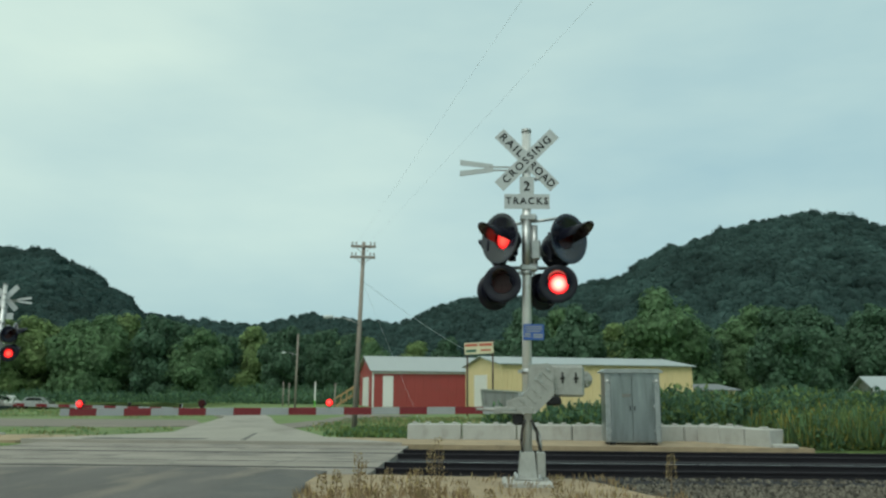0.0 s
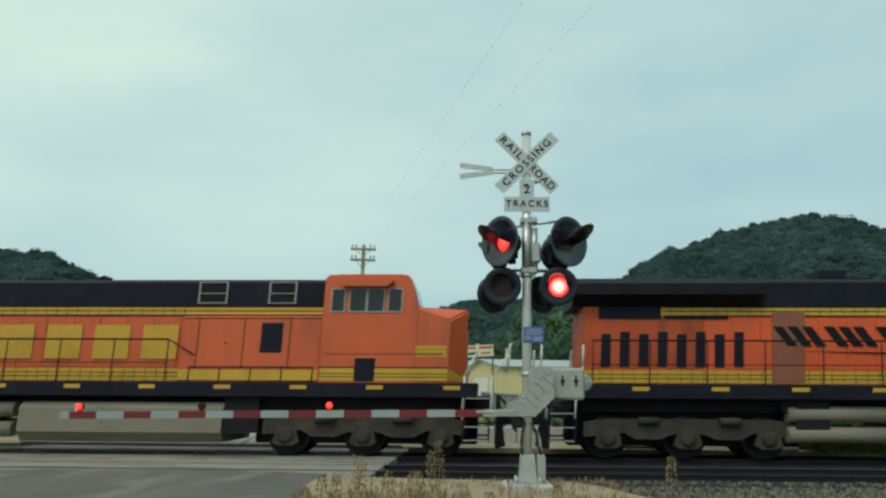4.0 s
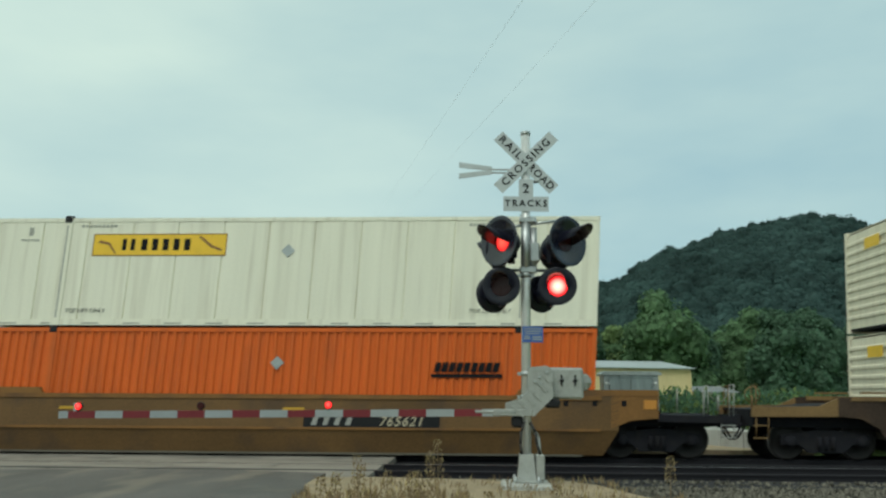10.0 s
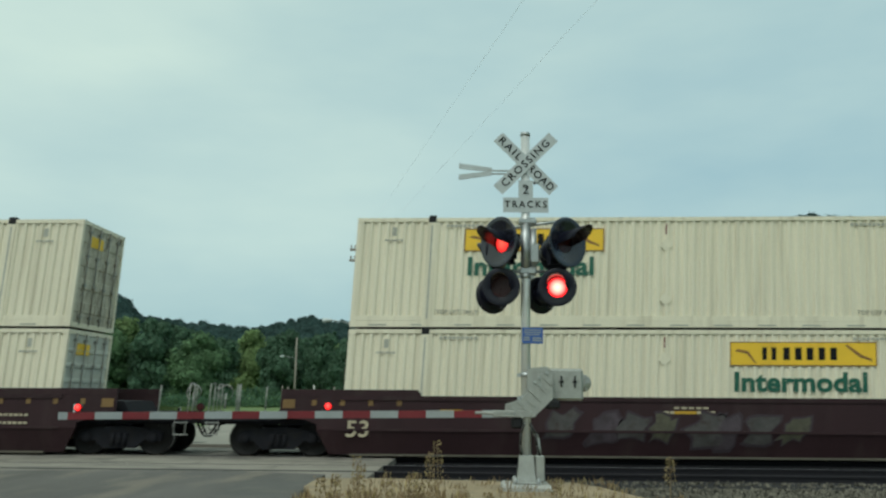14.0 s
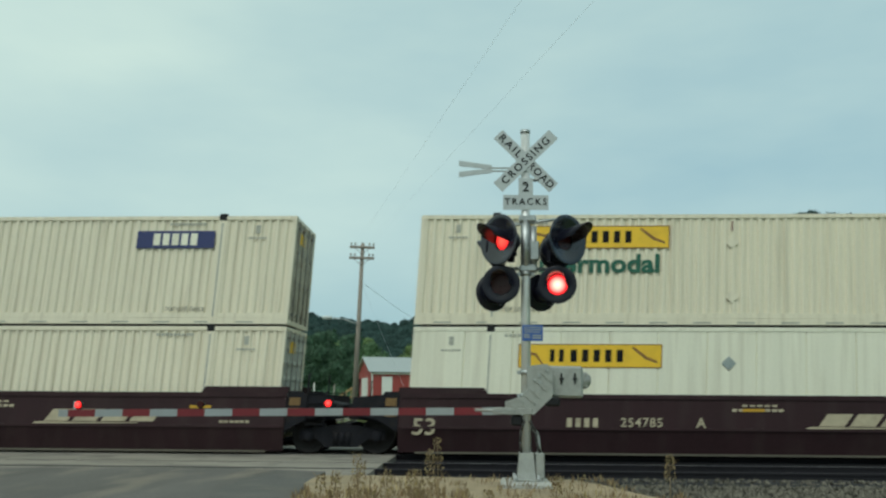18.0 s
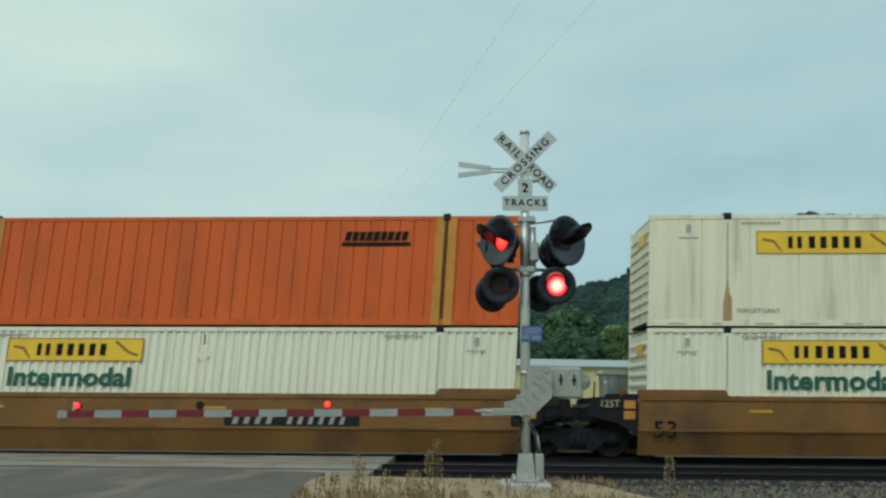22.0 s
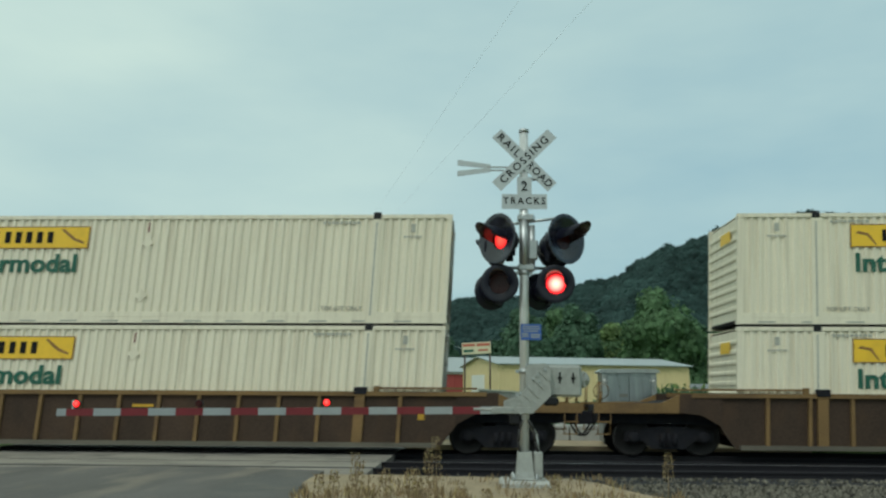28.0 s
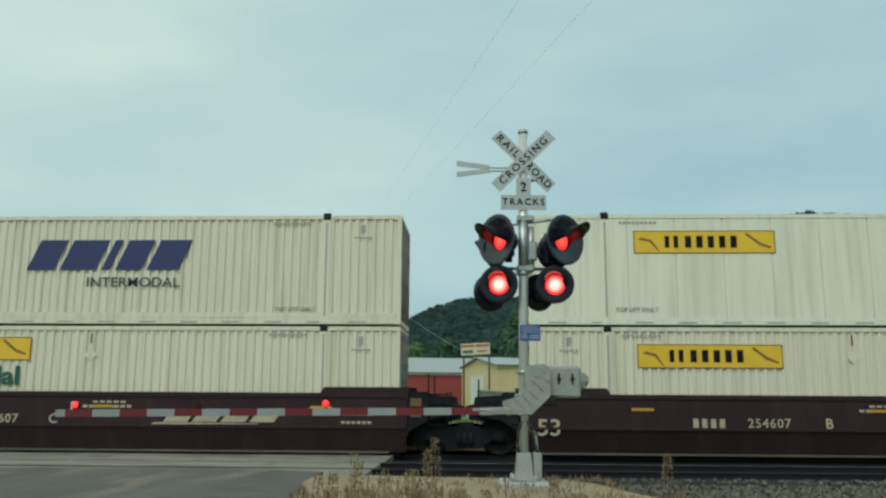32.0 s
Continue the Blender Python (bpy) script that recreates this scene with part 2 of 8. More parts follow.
M["steel"] = mat("dull_lock_rod", (0.30, 0.29, 0.26), 0.5, 0.6, var=0.2, scale=3, dirt=RUST, amount=0.5)
M["yellowplate"] = mat("yellow_panel", (0.80, 0.50, 0.025), 0.5, var=0.07, scale=1.5, bump=0.02, dirt=(0.5, 0.3, 0.03), amount=0.4)
M["panelbrown"] = mat("faded_brown_panel_print", (0.22, 0.10, 0.03), 0.6, var=0.3, scale=5, bump=0.0, dirt=(0.5, 0.28, 0.04), amount=0.6)
M["greenink"] = mat("green_lettering", (0.012, 0.095, 0.060), 0.55, var=0.15, scale=3, bump=0.0)
M["greyink"] = mat("faded_dark_lettering", (0.040, 0.070, 0.075), 0.6, var=0.25, scale=3, bump=0.0)
M["navyink"] = mat("navy_lettering", (0.025, 0.035, 0.13), 0.55, var=0.15, scale=3, bump=0.0)
M["stencil"] = mat("worn_stencil_paint", (0.20, 0.20, 0.17), 0.6, var=0.3, scale=6, bump=0.0, dirt=(0.5, 0.48, 0.4), amount=0.7)
M["faintink"] = mat("faint_grey_lettering", (0.36, 0.36, 0.31), 0.6, var=0.2, scale=6, bump=0.0)
M["goldink"] = mat("gold_lettering", (0.55, 0.36, 0.06), 0.55, var=0.15, scale=3, bump=0.0)
M["cream"] = mat("cream_lettering", (0.44, 0.38, 0.265), 0.6, var=0.2, scale=3, bump=0.0, dirt=(0.25, 0.2, 0.14), amount=0.6)
M["maroon"] = mat("weathered_maroon_paint", (0.030, 0.0135, 0.0165), 0.65, var=0.3, scale=0.8, fine=20, bump=0.1, dirt=(0.05, 0.034, 0.032), amount=0.6, stretch=(1.5, 1.5, 0.3), spec=0.25)
M["yellowcar"] = mat("dirty_yellow_paint", (0.19, 0.092, 0.026), 0.65, var=0.3, scale=0.8, fine=20, bump=0.1, dirt=(0.062, 0.04, 0.028), amount=0.85, stretch=(0.8, 0.8, 0.5), spec=0.3)
# grimy brown, also darkened for the shadow between the ribs of the wells
M["brown"] = mat("shaded_brown_grimy_paint", (0.050, 0.032, 0.022), 0.75, var=0.45, scale=0.9, fine=20, bump=0.15, dirt=(0.085, 0.048, 0.026), amount=0.7, stretch=(0.8, 0.8, 0.5), spec=0.25)
M["tan"] = mat("tan_worn_chord", (0.18, 0.110, 0.044), 0.7, var=0.3, scale=0.9, fine=20, bump=0.1, dirt=(0.07, 0.042, 0.028), amount=0.8, stretch=(0.5, 1, 1), spec=0.3)
M["yellowworn"] = mat("dull_sooty_yellow_paint", (0.135, 0.075, 0.028), 0.68, var=0.35, scale=0.8, fine=20, bump=0.1, dirt=(0.045, 0.033, 0.028), amount=0.9, stretch=(0.7, 0.7, 0.7), spec=0.3)
M["yellowgrime"] = mat("grime_covered_yellow_sheet", (0.105, 0.072, 0.038), 0.7, var=0.4, scale=1.1, fine=20, bump=0.12, dirt=(0.045, 0.032, 0.028), amount=0.85, stretch=(0.9, 0.9, 0.5), spec=0.3)
M["sillgrey"] = mat("dusty_grey_sill_edge", (0.12, 0.108, 0.085), 0.8, var=0.25, scale=1.5, bump=0.1, dirt=(0.07, 0.06, 0.05), amount=0.7, stretch=(0.4, 1, 1), spec=0.3)
M["under"] = mat("grimy_running_gear", (0.015, 0.015, 0.019), 0.85, 0.0, var=0.4, scale=3, fine=30, bump=0.2, dirt=(0.03, 0.025, 0.02), amount=0.5, spec=0.15)
M["wheel"] = mat("dark_wheel", (0.016, 0.014, 0.014), 0.6, 0.2, var=0.3, scale=5, bump=0.1, spec=0.3)
M["tread"] = mat("bright_wheel_tread", (0.3, 0.29, 0.28), 0.35, 0.9, var=0.2, scale=5, bump=0.05)
M["loco"] = mat("loco_orange", (0.64, 0.085, 0.016), 0.45, var=0.1, scale=0.8, fine=20, bump=0.04, dirt=(0.40, 0.07, 0.025), amount=0.5, stretch=(1.2, 1.2, 0.4))
M["loco2"] = mat("faded_loco_orange", (0.52, 0.088, 0.022), 0.5, var=0.14, scale=0.8, fine=20, bump=0.04, dirt=(0.24, 0.06, 0.027), amount=0.65, stretch=(1.2, 1.2, 0.4))
M["locodirty"] = mat("sooty_loco_orange", (0.44, 0.075, 0.022), 0.55, var=0.2, scale=0.9, fine=20, bump=0.05, dirt=(0.13, 0.04, 0.022), amount=0.85, stretch=(1.6, 1.6, 0.5), spec=0.3)
M["primer"] = mat("brown_primer", (0.24, 0.085, 0.052), 0.7, var=0.15, scale=1.5, bump=0.04, spec=0.25)
M["locoblack"] = mat("loco_black", (0.0085, 0.0095, 0.018), 0.6, var=0.4, scale=1.2, fine=20, bump=0.05, dirt=(0.022, 0.020, 0.022), amount=0.6, spec=0.15)
M["locoyellow"] = mat("loco_yellow", (0.50, 0.29, 0.018), 0.5, var=0.1, scale=1, bump=0.03, dirt=(0.3, 0.18, 0.03), amount=0.5)
M["tank"] = mat("dusty_fuel_tank", (0.19, 0.168, 0.125), 0.7, var=0.15, scale=0.9, bump=0.1, dirt=(0.12, 0.105, 0.08), amount=0.6, stretch=(0.5, 1, 1))
M["truckframe"] = mat("dusty_truck_frame", (0.050, 0.044, 0.036), 0.85, var=0.5, scale=2.0, bump=0.2, dirt=(0.03, 0.027, 0.025), amount=0.85, spec=0.2)
M["handrail"] = mat("pale_handrail", (0.62, 0.61, 0.55), 0.5, var=0.1, scale=4, bump=0.02)
M["stepgrey"] = mat("worn_grey_step_paint", (0.28, 0.28, 0.26), 0.6, var=0.2, scale=4, bump=0.02)
M["glass"] = mat("dark_window_glass", (0.012, 0.014, 0.016), 0.08, var=0.2, scale=2, bump=0.0)
M["leaf"] = mat("leaf_green", (0.110, 0.190, 0.092), 0.75, var=0.3, scale=0.5, fine=4, bump=0.0, island=0.35, spec=0.2)
M["leaflight"] = mat("light_leaf_green", (0.165, 0.24, 0.095), 0.75, var=0.3, scale=0.5, fine=4, bump=0.0, island=0.35, spec=0.2)
# dark leaves, with some blue added to stand for haze over far trees
M["leafdark"] = mat("hazy_dark_leaf_green", (0.082, 0.150, 0.092), 0.75, var=0.3, scale=0.5, fine=4, bump=0.0, island=0.35, spec=0.25)
# distant haze is mixed into the canopy colour as a bluish tint
M["canopy"] = mat("haze_blue_canopy", (0.050, 0.088, 0.082), 0.9, var=0.55, scale=0.03, fine=0.12, bump=0.0, island=0.16, spec=0.1)
# floor colour already darkened for the shade under the crowns
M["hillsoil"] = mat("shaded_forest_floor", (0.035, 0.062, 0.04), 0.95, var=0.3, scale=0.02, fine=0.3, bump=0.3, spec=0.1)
M["weedgreen"] = mat("weed_green", (0.135, 0.190, 0.062), 0.8, var=0.3, scale=0.8, fine=6, bump=0.0, island=0.35, spec=0.2)
M["drygrass"] = mat("dry_grass", (0.34, 0.27, 0.13), 0.85, var=0.25, scale=2, fine=10, bump=0.0, island=0.4)
M["drystalk"] = mat("brown_dry_stalk", (0.20, 0.14, 0.075), 0.85, var=0.25, scale=3, fine=10, bump=0.0, island=0.3)
M["goldenrod"] = mat("yellow_bloom", (0.235, 0.21, 0.05), 0.85, var=0.25, scale=2, fine=10, bump=0.0, island=0.4)
M["bark"] = mat("bark", (0.09, 0.07, 0.05), 0.9, var=0.3, scale=4, fine=25, bump=0.6, stretch=(2, 2, 0.4))
M["pole"] = mat("weathered_pole_wood", (0.25, 0.222, 0.19), 0.9, var=0.2, scale=3, fine=30, bump=0.4, stretch=(4, 4, 0.3))
M["barnred"] = mat("red_metal_siding", (0.30, 0.05, 0.045), 0.6, var=0.08, scale=0.6, bump=0.05, dirt=(0.2, 0.06, 0.05), amount=0.4)
M["barnwhite"] = mat("white_metal_siding", (0.68, 0.68, 0.66), 0.55, var=0.05, scale=0.6, bump=0.03)
M["cladyellow"] = mat("yellow_metal_siding", (0.62, 0.50, 0.27), 0.6, var=0.07, scale=0.6, bump=0.05, dirt=(0.5, 0.4, 0.22), amount=0.4)
M["roofmetal"] = mat("pale_metal_roof", (0.34, 0.37, 0.375), 0.45, 0.3, var=0.1, scale=0.5, bump=0.03, stretch=(3, 0.4, 1))
M["timber"] = mat("tan_timber", (0.34, 0.23, 0.11), 0.85, var=0.2, scale=3, bump=0.3)
M["carwhite"] = mat("white_car_paint", (0.66, 0.67, 0.67), 0.25, var=0.04, scale=1, bump=0.0)
M["carsilver"] = mat("silver_car_paint", (0.34, 0.36, 0.37), 0.3, 0.3, var=0.06, scale=1, bump=0.0)
M["cardark"] = mat("dark_car_paint", (0.04, 0.045, 0.05), 0.25, var=0.1, scale=1, bump=0.0)
M["rubber"] = mat("tyre_rubber", (0.028, 0.027, 0.026), 0.85, var=0.2, scale=8)
M["signred"] = mat("faded_red_sign_paint", (0.42, 0.10, 0.06), 0.5, var=0.2, scale=2, bump=0.0)
M["skipgrey"] = mat("grey_skip_paint", (0.20, 0.21, 0.205), 0.65, var=0.2, scale=1.2, bump=0.08, dirt=(0.12, 0.10, 0.08), amount=0.6, stretch=(2, 2, 0.5))
M["signpost"] = mat("dark_brown_post", (0.075, 0.05, 0.04), 0.8, var=0.2, scale=4, bump=0.2)
M["shaggyroof"] = mat("dull_grey_sheet_roof", (0.16, 0.17, 0.175), 0.6, 0.2, var=0.2, scale=0.8, bump=0.05)
M["signyellow"] = mat("faded_cream_sign_paint", (0.60, 0.55, 0.38), 0.5, var=0.12, scale=2, bump=0.0)
M["limegreen"] = mat("lime_green_post", (0.14, 0.48, 0.05), 0.55, var=0.1, scale=2, bump=0.0)
M["graffiti"] = mat("pale_graffiti_paint", (0.225, 0.195, 0.14), 0.7, var=0.3, scale=2.5, bump=0.0, dirt=(0.18, 0.10, 0.04), amount=0.95)
M["graffititeal"] = mat("faded_teal_graffiti_paint", (0.15, 0.165, 0.14), 0.7, var=0.3, scale=2.0, bump=0.0, dirt=(0.19, 0.11, 0.05), amount=0.9)
M["graffitimauve"] = mat("grimy_mauve_graffiti_paint", (0.055, 0.040, 0.050), 0.7, var=0.5, scale=2.5, bump=0.0, dirt=(0.03, 0.02, 0.022), amount=0.9)
M["graffitiolive"] = mat("grimy_olive_graffiti_paint", (0.075, 0.07, 0.045), 0.7, var=0.5, scale=2.5, bump=0.0, dirt=(0.03, 0.02, 0.02), amount=0.9)
M["graffitirim"] = mat("faded_pink_graffiti_edge", (0.23, 0.155, 0.11), 0.7, var=0.3, scale=2.5, bump=0.0, dirt=(0.17, 0.10, 0.05), amount=0.9)
M["graffitidim"] = mat("grimy_grey_graffiti_paint", (0.062, 0.057, 0.055), 0.7, var=0.5, scale=3.5, bump=0.0, dirt=(0.035, 0.018, 0.018), amount=0.9)
M["ruststreak"] = mat("rust_streaked_white_paint", (0.60, 0.54, 0.40), 0.6, var=0.2, scale=1.0, fine=20, bump=0.05, dirt=(0.40, 0.27, 0.14), amount=0.85, stretch=(5, 5, 0.25))
M["rustrun"] = mat("rust_stained_white_paint", (0.40, 0.26, 0.13), 0.6, var=0.25, scale=1.2, fine=20, bump=0.05, dirt=(0.20, 0.08, 0.025), amount=0.9, stretch=(6, 6, 0.25))
M["graffitipink"] = mat("faded_ochre_graffiti_fill", (0.30, 0.16, 0.075), 0.7, var=0.35, scale=3, bump=0.0, dirt=(0.13, 0.07, 0.06), amount=0.8)
M["graffiti2"] = mat("dark_graffiti_paint", (0.035, 0.022, 0.03), 0.7, var=0.25, scale=2.5, bump=0.0)
M["headlamp"] = mat("lit_headlamp", (0.8, 0.75, 0.6), 0.3, bump=0.0, emit=(1.0, 0.86, 0.55, 1.6))
M["skyblue"] = mat("blue_lamp_glass", (0.5, 0.55, 0.55), 0.3, var=0.05, scale=2, bump=0.0)
# solid wire, made pale and translucent below so its underside looks lit
M["wire"] = mat("brightened_pale_wire", (0.80, 0.83, 0.88), 0.6, var=0.1, scale=2, bump=0.0)

for k in ("leaf", "leaflight", "leafdark", "weedgreen", "drygrass", "goldenrod", "canopy", "wire"):
    let_through(M[k], 0.4)


# ---- building helpers ----
def box(bm, x0, x1, y0, y1, z0, z1, mi=0, bevel=0.0):
    vs = [bm.verts.new((x, y, z)) for x in (x0, x1) for y in (y0, y1) for z in (z0, z1)]
    fs = []
    for q in ((0, 1, 3, 2), (4, 6, 7, 5), (0, 4, 5, 1), (2, 3, 7, 6), (0, 2, 6, 4), (1, 5, 7, 3)):
        f = bm.faces.new([vs[i] for i in q])
        f.material_index = mi
        fs.append(f)
    if bevel:
        es = {e for f in fs for e in f.edges}
        r = bmesh.ops.bevel(bm, geom=list(es), offset=bevel, segments=1, affect="EDGES", profile=0.5)
        for f in r["faces"]:
            f.material_index = mi
    return vs


def tube(bm, p0, p1, r0, r1=None, seg=10, mi=0, caps=True):
    p0, p1 = Vector(p0), Vector(p1)
    r1 = r0 if r1 is None else r1
    q = (p1 - p0).to_track_quat("Z", "Y")
    rings = []
    for p, r in ((p0, r0), (p1, r1)):
        rings.append([bm.verts.new(p + q @ Vector((r * math.cos(2 * math.pi * i / seg), r * math.sin(2 * math.pi * i / seg), 0))) for i in range(seg)])
    for i in range(seg):
        f = bm.faces.new([rings[0][i], rings[0][(i + 1) % seg], rings[1][(i + 1) % seg], rings[1][i]])
        f.material_index, f.smooth = mi, True
    if caps:
        bm.faces.new(rings[0][::-1]).material_index = mi
        bm.faces.new(rings[1]).material_index = mi


def lathe(bm, axis_from, axis_dir, prof, seg=24, mi=0, mis=None):
    """prof: (distance along the axis, radius) pairs, turned round the axis."""
    o, q = Vector(axis_from), Vector(axis_dir).to_track_quat("Z", "Y")
    rings = [[bm.verts.new(o + q @ Vector((r * math.cos(2 * math.pi * i / seg), r * math.sin(2 * math.pi * i / seg), d))) for i in range(seg)] for d, r in prof]
    for k in range(len(rings) - 1):
        for i in range(seg):
            f = bm.faces.new([rings[k][i], rings[k][(i + 1) % seg], rings[k + 1][(i + 1) % seg], rings[k + 1][i]])
            f.smooth, f.material_index = True, (mis[k] if mis else mi)
    return rings


def prism(bm, pts, y0, y1, mi=0):
    """An outline in x and z, drawn out along y."""
    a = [bm.verts.new((x, y0, z)) for x, z in pts]
    b = [bm.verts.new((x, y1, z)) for x, z in pts]
    k = len(pts)
    for f in [bm.faces.new(a), bm.faces.new(b[::-1])] + [bm.faces.new([a[i], b[i], b[(i + 1) % k], a[(i + 1) % k]]) for i in range(k)]:
        f.material_index = mi


def to_mesh(name, bm, mats):
    bmesh.ops.recalc_face_normals(bm, faces=bm.faces)
    me = bpy.data.meshes.new(name)
    bm.to_mesh(me)
    bm.free()
    for m in mats if isinstance(mats, (list, tuple)) else [mats]:
        me.materials.append(M[m])
    return me


def part(name, bm, material, parent, label="", at=None):
    """Links a bmesh (or a finished mesh) as one mesh object under a thing or a part."""
    me = bm if isinstance(bm, bpy.types.Mesh) else to_mesh(name, bm, material)
    ob = new(name, me)
    ob.parent = parent
    if at is not None:
        ob.matrix_basis = at
    return tagged(ob, label)


def islands(bm):
    """Splits a bmesh into one new bmesh for each loose piece."""
    bm.verts.index_update()
    seen, out = set(), []
    for v0 in bm.verts:
        if v0 in seen:
            continue
        todo, piece = [v0], []
        seen.add(v0)
        while todo:
            v = todo.pop()
            piece.append(v)
            for e in v.link_edges:
                w = e.other_vert(v)
                if w not in seen:
                    seen.add(w)
                    todo.append(w)
        b2 = bmesh.new()
        match = {v: b2.verts.new(v.co) for v in piece}
        for f in {f for v in piece for f in v.link_faces}:
            g = b2.faces.new([match[v] for v in f.verts])
            g.material_index, g.smooth = f.material_index, f.smooth
        out.append(b2)
    bm.free()
    return out


def thing(name, label, category, group="", kind="", m=None):
    ob = new(name)
    ob.empty_display_size = 0.3
    if m is not None:
        ob.matrix_basis = m
    return tagged(ob, label, category, group, kind)


def solid(name, bm, mats, label, category="", group="", kind="", m=None):
    ob = new(name, to_mesh(name, bm, mats))
    if m is not None:
        ob.matrix_basis = m
    return tagged(ob, label, category, group, kind)


def mesh_np(name, verts, faces, mats, index=None):
    """A mesh from arrays: verts (n, 3), faces (m, k) with k corners each."""
    me = bpy.data.meshes.new(name)
    k = faces.shape[1]
    me.vertices.add(len(verts))
    me.vertices.foreach_set("co", verts.astype(np.float32).ravel())
    me.loops.add(faces.size)
    me.loops.foreach_set("vertex_index", faces.astype(np.int32).ravel())
    me.polygons.add(len(faces))
    me.polygons.foreach_set("loop_start", np.arange(0, faces.size, k, dtype=np.int32))
    if index is not None:
        me.polygons.foreach_set("material_index", index.astype(np.int32))
    me.update(calc_edges=True)
    me.validate()
    for m in mats:
        me.materials.append(M[m])
    return me


LETTERS = {}


def lettering(text, size, material, bold=0.0, depth=0.004, slant=0.0, space=1.0):
    """The mesh of a line of writing: it stands in the x-z plane, faces -y, centred."""
    key = (text, size, material, bold, slant, space)
    if key not in LETTERS:
        cu = bpy.data.curves.new("writing", "FONT")
        cu.body, cu.size, cu.extrude, cu.offset, cu.shear = text, size, depth, bold, slant
        cu.align_x, cu.align_y, cu.resolution_u, cu.space_character = "CENTER", "CENTER", 3, space
        ob = bpy.data.objects.new("writing", cu)
        scene.collection.objects.link(ob)
        me = bpy.data.meshes.new_from_object(ob.evaluated_get(bpy.context.evaluated_depsgraph_get()))
        bpy.data.objects.remove(ob)
        bpy.data.curves.remove(cu)
        me.transform(Matrix.Rotation(radians(90), 4, "X"))
        me.materials.clear()
        me.materials.append(M[material])
        LETTERS[key] = me
    return LETTERS[key]


def wordbars(bm, x0, z0, length, height, n, y, lean=0.0, gap=0.28, mi=0):
    """A word drawn as n plain upright bars of its size."""
    w = length / n
    for i in range(n):
        a, b = x0 + i * w, x0 + (i + 1 - gap) * w
        prism(bm, [(a, z0), (b, z0), (b + lean, z0 + height), (a + lean, z0 + height)], y - 0.004, y + 0.004, mi)


def bars(name, x0, z0, length, height, n, y, material, parent, lean=0.0, gap=0.28):
    """A word drawn as n plain upright bars, each a part of its own."""
    w = length / n
    key = (material, round(w, 4), height, lean, gap)
    if key not in LETTERS:
        bm = bmesh.new()
        b = (1 - gap) * w
        prism(bm, [(0, 0), (b, 0), (b + lean, height), (lean, height)], -0.004, 0.004)
        LETTERS[key] = to_mesh(name, bm, material)
    for i in range(n):
        part(name, LETTERS[key], None, parent, at=pose(x0 + i * w, y, z0))

# ---- ground, road and tracks ----
def slab(name, outline, z0, z1, material, label):
    bm = bmesh.new()
    lo = [bm.verts.new((x, y, z0)) for x, y in outline]
    hi = [bm.verts.new((x, y, z1)) for x, y in outline]
    k = len(outline)
    bm.faces.new(hi)
    for i in range(k):
        bm.faces.new([lo[i], lo[(i + 1) % k], hi[(i + 1) % k], hi[i]])
    return solid(name, bm, material, label, kind="structure")


def wavy(p0, p1, n, amp, seed):
    """A line of points from p0 to p1 with a ragged sideways wander."""
    r = random.Random(seed)
    d = Vector((p1[0] - p0[0], p1[1] - p0[1]))
    s = Vector((-d.y, d.x)).normalized()
    return [(p0[0] + d.x * i / n + s.x * (r.uniform(-amp, amp) if 0 < i < n else 0), p0[1] + d.y * i / n + s.y * (r.uniform(-amp, amp) if 0 < i < n else 0)) for i in range(n + 1)]


G = -0.16  # general ground level beside the tracks
bm = bmesh.new()
# one sheet to the horizon, with a shallow trough for the tracks and a hollow in which the cars are parked
rows_ = [[bm.verts.new((x, y, z)) for x in (-4000, 4000)] for y, z in ((-1500, G), (13.9, G), (14.7, G - 0.16), (24.3, G - 0.16), (24.7, G))]
for g, h in zip(rows_, rows_[1:]):
    bm.faces.new([g[0], g[1], h[1], h[0]])
far_ = [bm.verts.new((x, 4500, G)) for x in (4000, -4000)]
rings = [[rows_[4][0], rows_[4][1], *far_]]
rings += [[bm.verts.new((x, y, z)) for x, y in ((x0, y0), (x1, y0), (x1, y1), (x0, y1))] for x0, x1, y0, y1, z in ((-82, -27, 63, 105, G), (-77, -32, 68, 100, G - 0.75))]
for g, h in zip(rings, rings[1:]):
    for i in range(4):
        bm.faces.new([g[i], g[(i + 1) % 4], h[(i + 1) % 4], h[i]])
bm.faces.new(rings[2])
solid("ground", bm, "grass", "mown and rough grass reaching to the hills", kind="structure")
TRACKS = (17.6, 22.03)
TRACK_Z = (-0.05, -0.09)  # rail tops
# sandy service ground on the far side and round the signal
slab("gravel_apron", wavy((-2.4, 24.3), (9.5, 24.0), 12, 0.1, 1) + wavy((9.5, 24.0), (9.0, 27.6), 3, 0.2, 2) + wavy((9.0, 27.6), (-5.5, 27.4), 12, 0.15, 3), G - 0.2, -0.05, "sand", "pale sandy gravel strip beside the track")
slab("gravel_shoulder", wavy((-2.34, 9.9), (-2.61, 13.5), 6, 0.1, 4) + wavy((-2.61, 13.5), (1.44, 13.23), 8, 0.13, 5) + wavy((1.44, 13.23), (3.24, 9.36), 6, 0.13, 6) + [(3.4, -30), (1.8, -30), (0.6, 2.7)], G - 0.2, 0.15, "sand", "pale sandy gravel shoulder with dry grass round the signal")
slab("gravel_verge", wavy((-60, 25.2), (-14.4, 25.0), 14, 0.15, 7) + wavy((-14.4, 25.0), (-10.6, 29.0), 5, 0.1, 8) + wavy((-11.6, 28.4), (-60, 26.6), 14, 0.2, 9), G - 0.2, -0.08, "sand", "strip of pale gravel beside the track")
